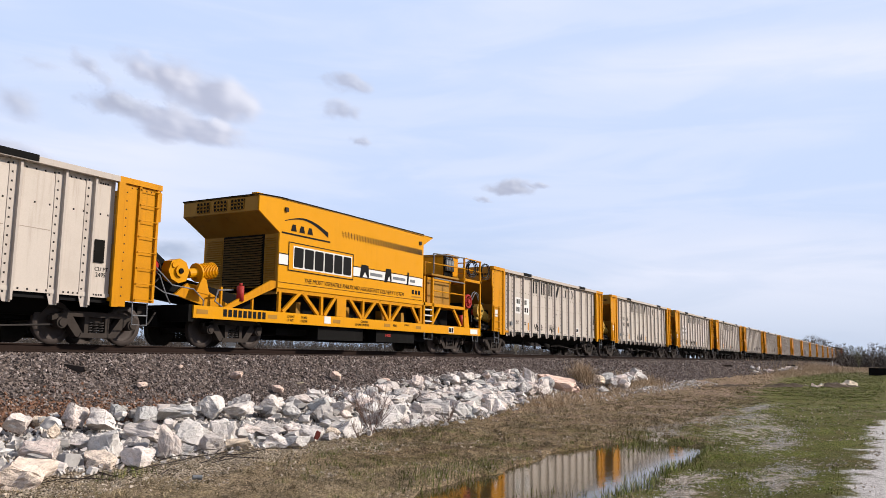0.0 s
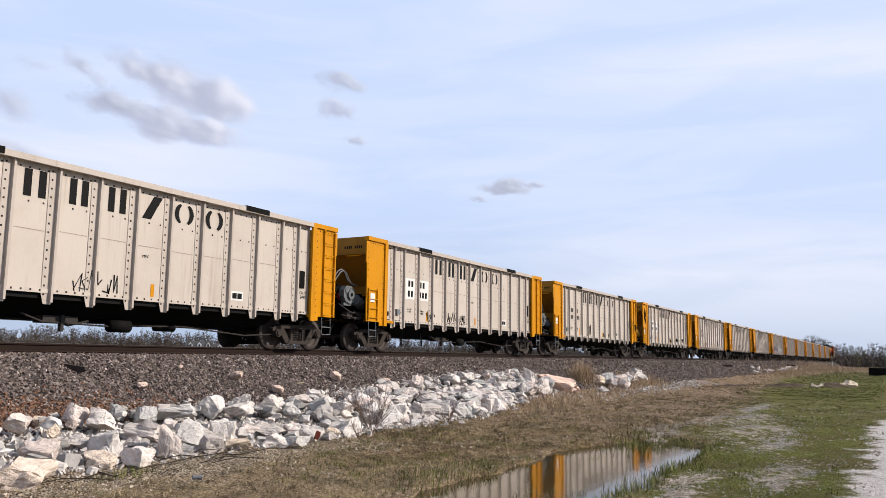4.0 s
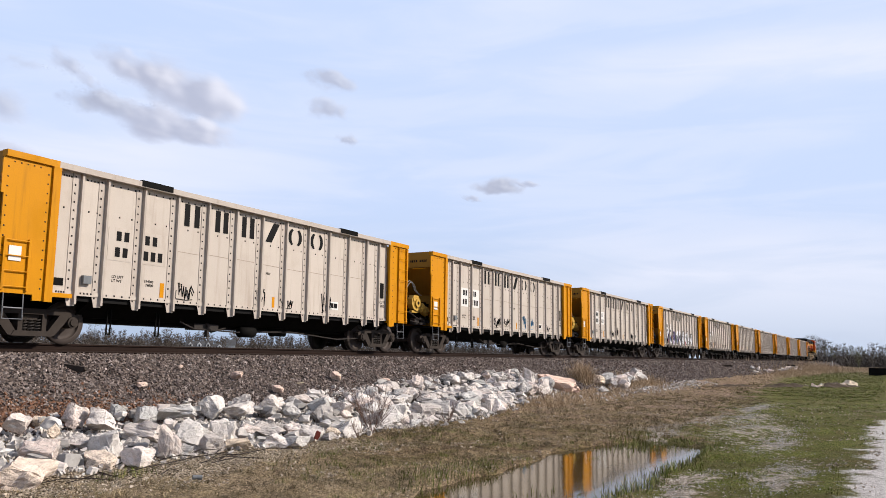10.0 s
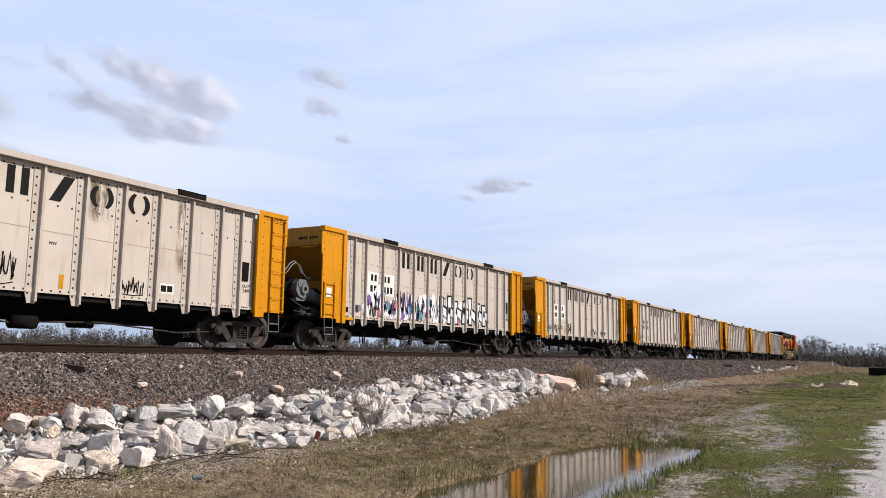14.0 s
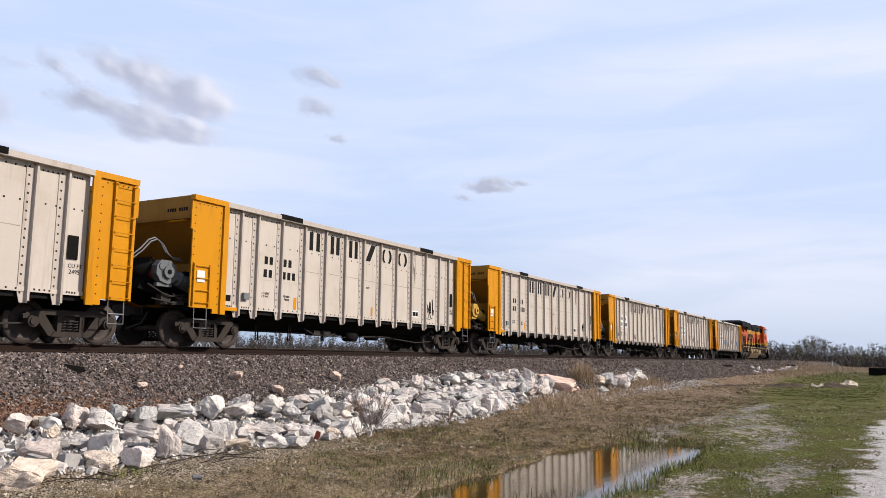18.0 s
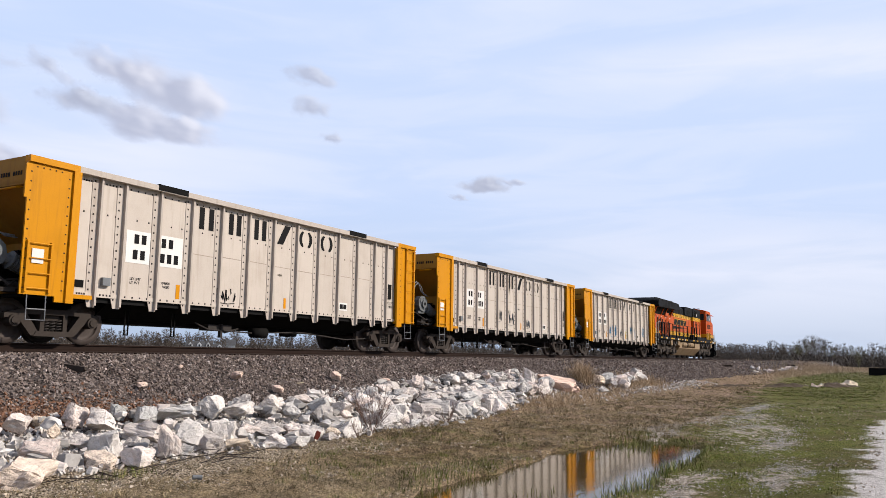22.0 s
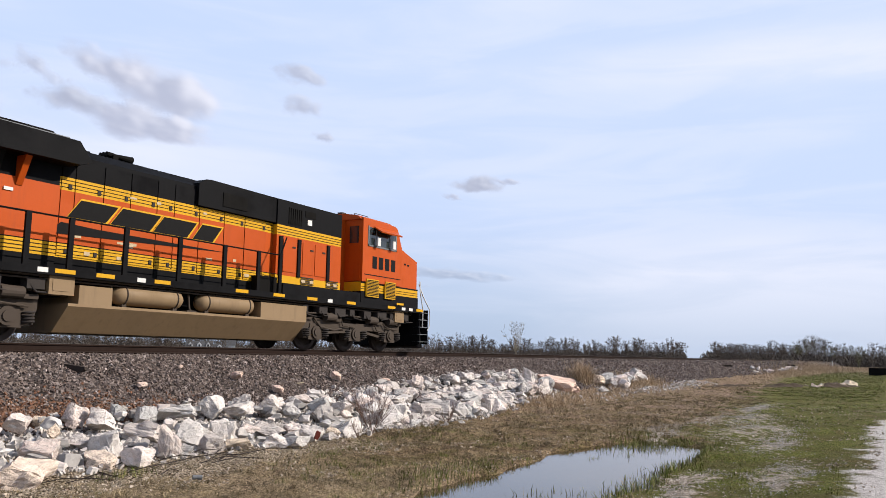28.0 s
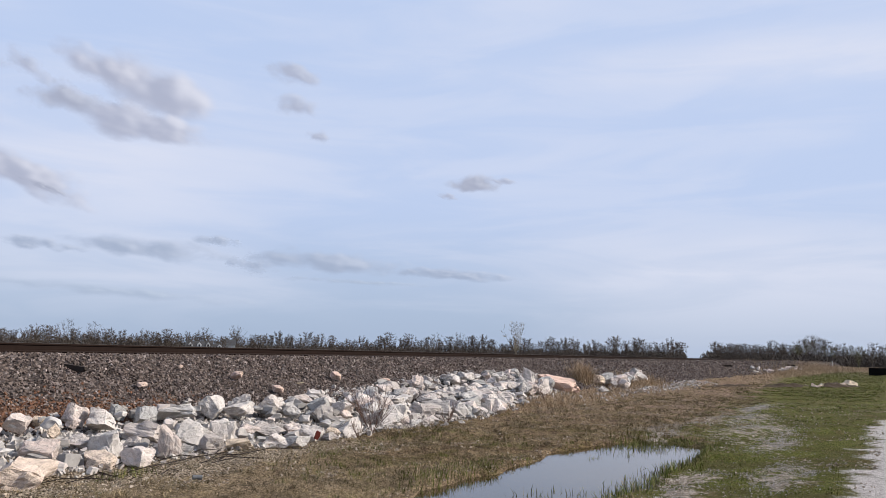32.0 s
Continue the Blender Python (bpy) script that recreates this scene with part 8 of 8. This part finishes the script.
def cloud(az, el, az2, el2, w, h, turn, seed, soft=0.5, dark=(0.44, 0.47, 0.60), light=(0.77, 0.78, 0.88), dist=3000.0):
    """A cloud bank far off, as a thin sheet with ragged edges, with its drift."""
    dist -= 70.0 * (seed - 1)

    def at(a, e):
        v = Vector((math.sin(radians(a)) * math.cos(radians(e)), math.cos(radians(a)) * math.cos(radians(e)), math.sin(radians(e))))
        return look(Vector(EYE) + v * dist, Vector(EYE), 0) @ pose(0, 0, 0, 0, 0, turn)
    sx, sy = w * dist / 2, h * dist / 2
    k = Kit().add([(-1.6, -1.6, 0), (1.6, -1.6, 0), (1.6, 1.6, 0), (-1.6, 1.6, 0)], [(0, 1, 2, 3)])
    ob = thing("cloud", k, cloud_material(seed, dark, light, soft, w / h), "soft grey drifting cloud in the pale sky", "cloud", "drifting clouds", kind="structure")
    ob.scale = (sx, sy, 1)
    ob.visible_shadow = False
    return ob, at(az, el), at(az2, el2)


D2 = 1 / 1402.0
CLOUDS = [cloud(43.43, 17.71, 40.06, 17.62, 195 * D2, 84 * D2, 19, 1, 0.45),
          cloud(40.09, 18.75, 36.37, 18.71, 135 * D2, 56 * D2, 20, 2, 0.60),
          cloud(42.24, 15.45, 39.24, 15.34, 215 * D2, 60 * D2, 12, 3, 0.45),
          cloud(37.10, 16.52, 33.85, 16.45, 108 * D2, 46 * D2, 5, 4, 0.60, (0.40, 0.43, 0.55), (0.62, 0.65, 0.76)),
          cloud(35.19, 18.69, 31.51, 18.19, 85 * D2, 32 * D2, 28, 5, 0.90, (0.45, 0.49, 0.63), (0.62, 0.66, 0.79)),
          cloud(33.07, 11.83, 31.70, 11.51, 220 * D2, 58 * D2, 18, 6, 0.45),
          cloud(34.83, 10.78, 33.41, 10.55, 85 * D2, 12 * D2, 17, 7, 0.70, (0.40, 0.43, 0.55), (0.62, 0.65, 0.76)),
          cloud(53.13, 19.42, 49.14, 19.78, 98 * D2, 36 * D2, 13, 8, 0.60, (0.45, 0.49, 0.63), (0.62, 0.66, 0.79)),
          cloud(52.68, 17.33, 49.38, 17.46, 72 * D2, 40 * D2, 4, 9, 0.70, (0.45, 0.49, 0.63), (0.62, 0.66, 0.79)),
          cloud(54.19, 15.33, 51.10, 15.52, 44 * D2, 22 * D2, 5, 10, 0.80, (0.45, 0.49, 0.63), (0.62, 0.66, 0.79)),
          cloud(65.49, 12.21, 62.83, 12.47, 88 * D2, 34 * D2, 0, 11, 0.55, (0.40, 0.43, 0.55), (0.62, 0.65, 0.76)),
          cloud(63.34, 11.36, 60.76, 11.56, 36 * D2, 13 * D2, 12, 12, 0.80, (0.45, 0.49, 0.63), (0.62, 0.66, 0.79)),
          cloud(67.34, 12.31, 64.83, 12.63, 42 * D2, 13 * D2, 5, 13, 0.70, (0.45, 0.49, 0.63), (0.62, 0.66, 0.79)),
          cloud(40.90, 7.05, 40.12, 7.01, 235 * D2, 38 * D2, 3, 14, 0.55, (0.39, 0.46, 0.61), (0.60, 0.66, 0.80)),
          cloud(53.15, 6.74, 52.29, 6.71, 260 * D2, 42 * D2, 4, 15, 0.50, (0.39, 0.46, 0.61), (0.60, 0.66, 0.80)),
          cloud(61.88, 5.89, 61.09, 5.88, 240 * D2, 22 * D2, 3, 16, 0.60, (0.39, 0.46, 0.61), (0.60, 0.66, 0.80)),
          cloud(33.65, 6.98, 32.88, 6.93, 125 * D2, 20 * D2, 3, 17, 0.60, (0.39, 0.46, 0.61), (0.60, 0.66, 0.80)),
          cloud(45.18, 7.91, 44.36, 7.87, 80 * D2, 22 * D2, 4, 18, 0.80, (0.39, 0.46, 0.61), (0.60, 0.66, 0.80)),
          cloud(47.78, 6.24, 46.95, 6.21, 90 * D2, 24 * D2, 6, 19, 0.80, (0.39, 0.46, 0.61), (0.60, 0.66, 0.80)),
          cloud(38.02, 4.12, 37.47, 4.09, 430 * D2, 22 * D2, 3, 20, 1.00, (0.44, 0.52, 0.67), (0.55, 0.63, 0.77)),
          cloud(55.22, 5.25, 54.57, 5.23, 300 * D2, 10 * D2, 2, 21, 1.00, (0.44, 0.52, 0.67), (0.55, 0.63, 0.77)),
          cloud(30.92, 15.83, 28.34, 15.32, 120 * D2, 56 * D2, 20, 22, 1.00, (0.45, 0.49, 0.63), (0.62, 0.66, 0.79)),
          cloud(32.17, 18.29, 29.35, 18.00, 80 * D2, 22 * D2, 5, 23, 1.20, (0.50, 0.55, 0.70), (0.62, 0.67, 0.81))]
TRAIN = list(cars.values()) + [(engine, 133.9), (generator, -135.3)]


# ---- movement ----
S_KEYS = [(0.0, 149.63), (1.5, 133.35), (3.0, 117.07), (5.5, 90.10), (7.0, 74.29), (8.5, 58.48), (10.0, 42.93), (11.5, 27.58), (13.0, 12.42), (14.5, -2.47), (16.5, -22.14),
          (18.0, -36.58), (19.5, -51.02), (21.0, -65.36), (22.5, -79.53), (24.0, -93.73), (25.5, -107.76), (27.5, -126.19), (29.0, -139.99), (30.5, -153.85), (32.0, -167.7)]


def run(t):
    """How far the train stands along the track at t."""
    return float(np.interp(t, [a for a, _ in S_KEYS], [b for _, b in S_KEYS]))


def spin(wheels, radius, offset):
    """Roll the wheels by the distance run; alike wheels share one set of keys."""
    turn = 0.0
    rows, n = [], 470
    for i in range(n + 1):
        t = 32.0 * i / n
        a = (run(t) - run(0.0)) / radius
        rows.append((t, pose(offset, 0, radius, 0, math.degrees(a), 0)))
    walk(wheels[0], rows)
    keys = wheels[0].animation_data
    for w in wheels[1:]:
        w.rotation_mode = "QUATERNION"
        data = w.animation_data_create()
        data.action = keys.action
        data.action_slot = keys.action_slot


def motions():
    for body, x0 in TRAIN:
        walk(body, [(t, pose(x0 + s, TRACK, 0)) for t, s in S_KEYS])
    sets = {}
    for body, _ in TRAIN:
        for o in body.children_recursive:
            if o.name.split(".")[0] == "wheelset":
                sets.setdefault((round(o.location.z, 3), round(o.location.x, 3)), []).append(o)
    for (radius, offset), wheels in sets.items():
        spin(wheels, radius, offset)
    for cloud, a, b in CLOUDS:
        walk(cloud, [(0.0, a), (32.0, b)])


motions()
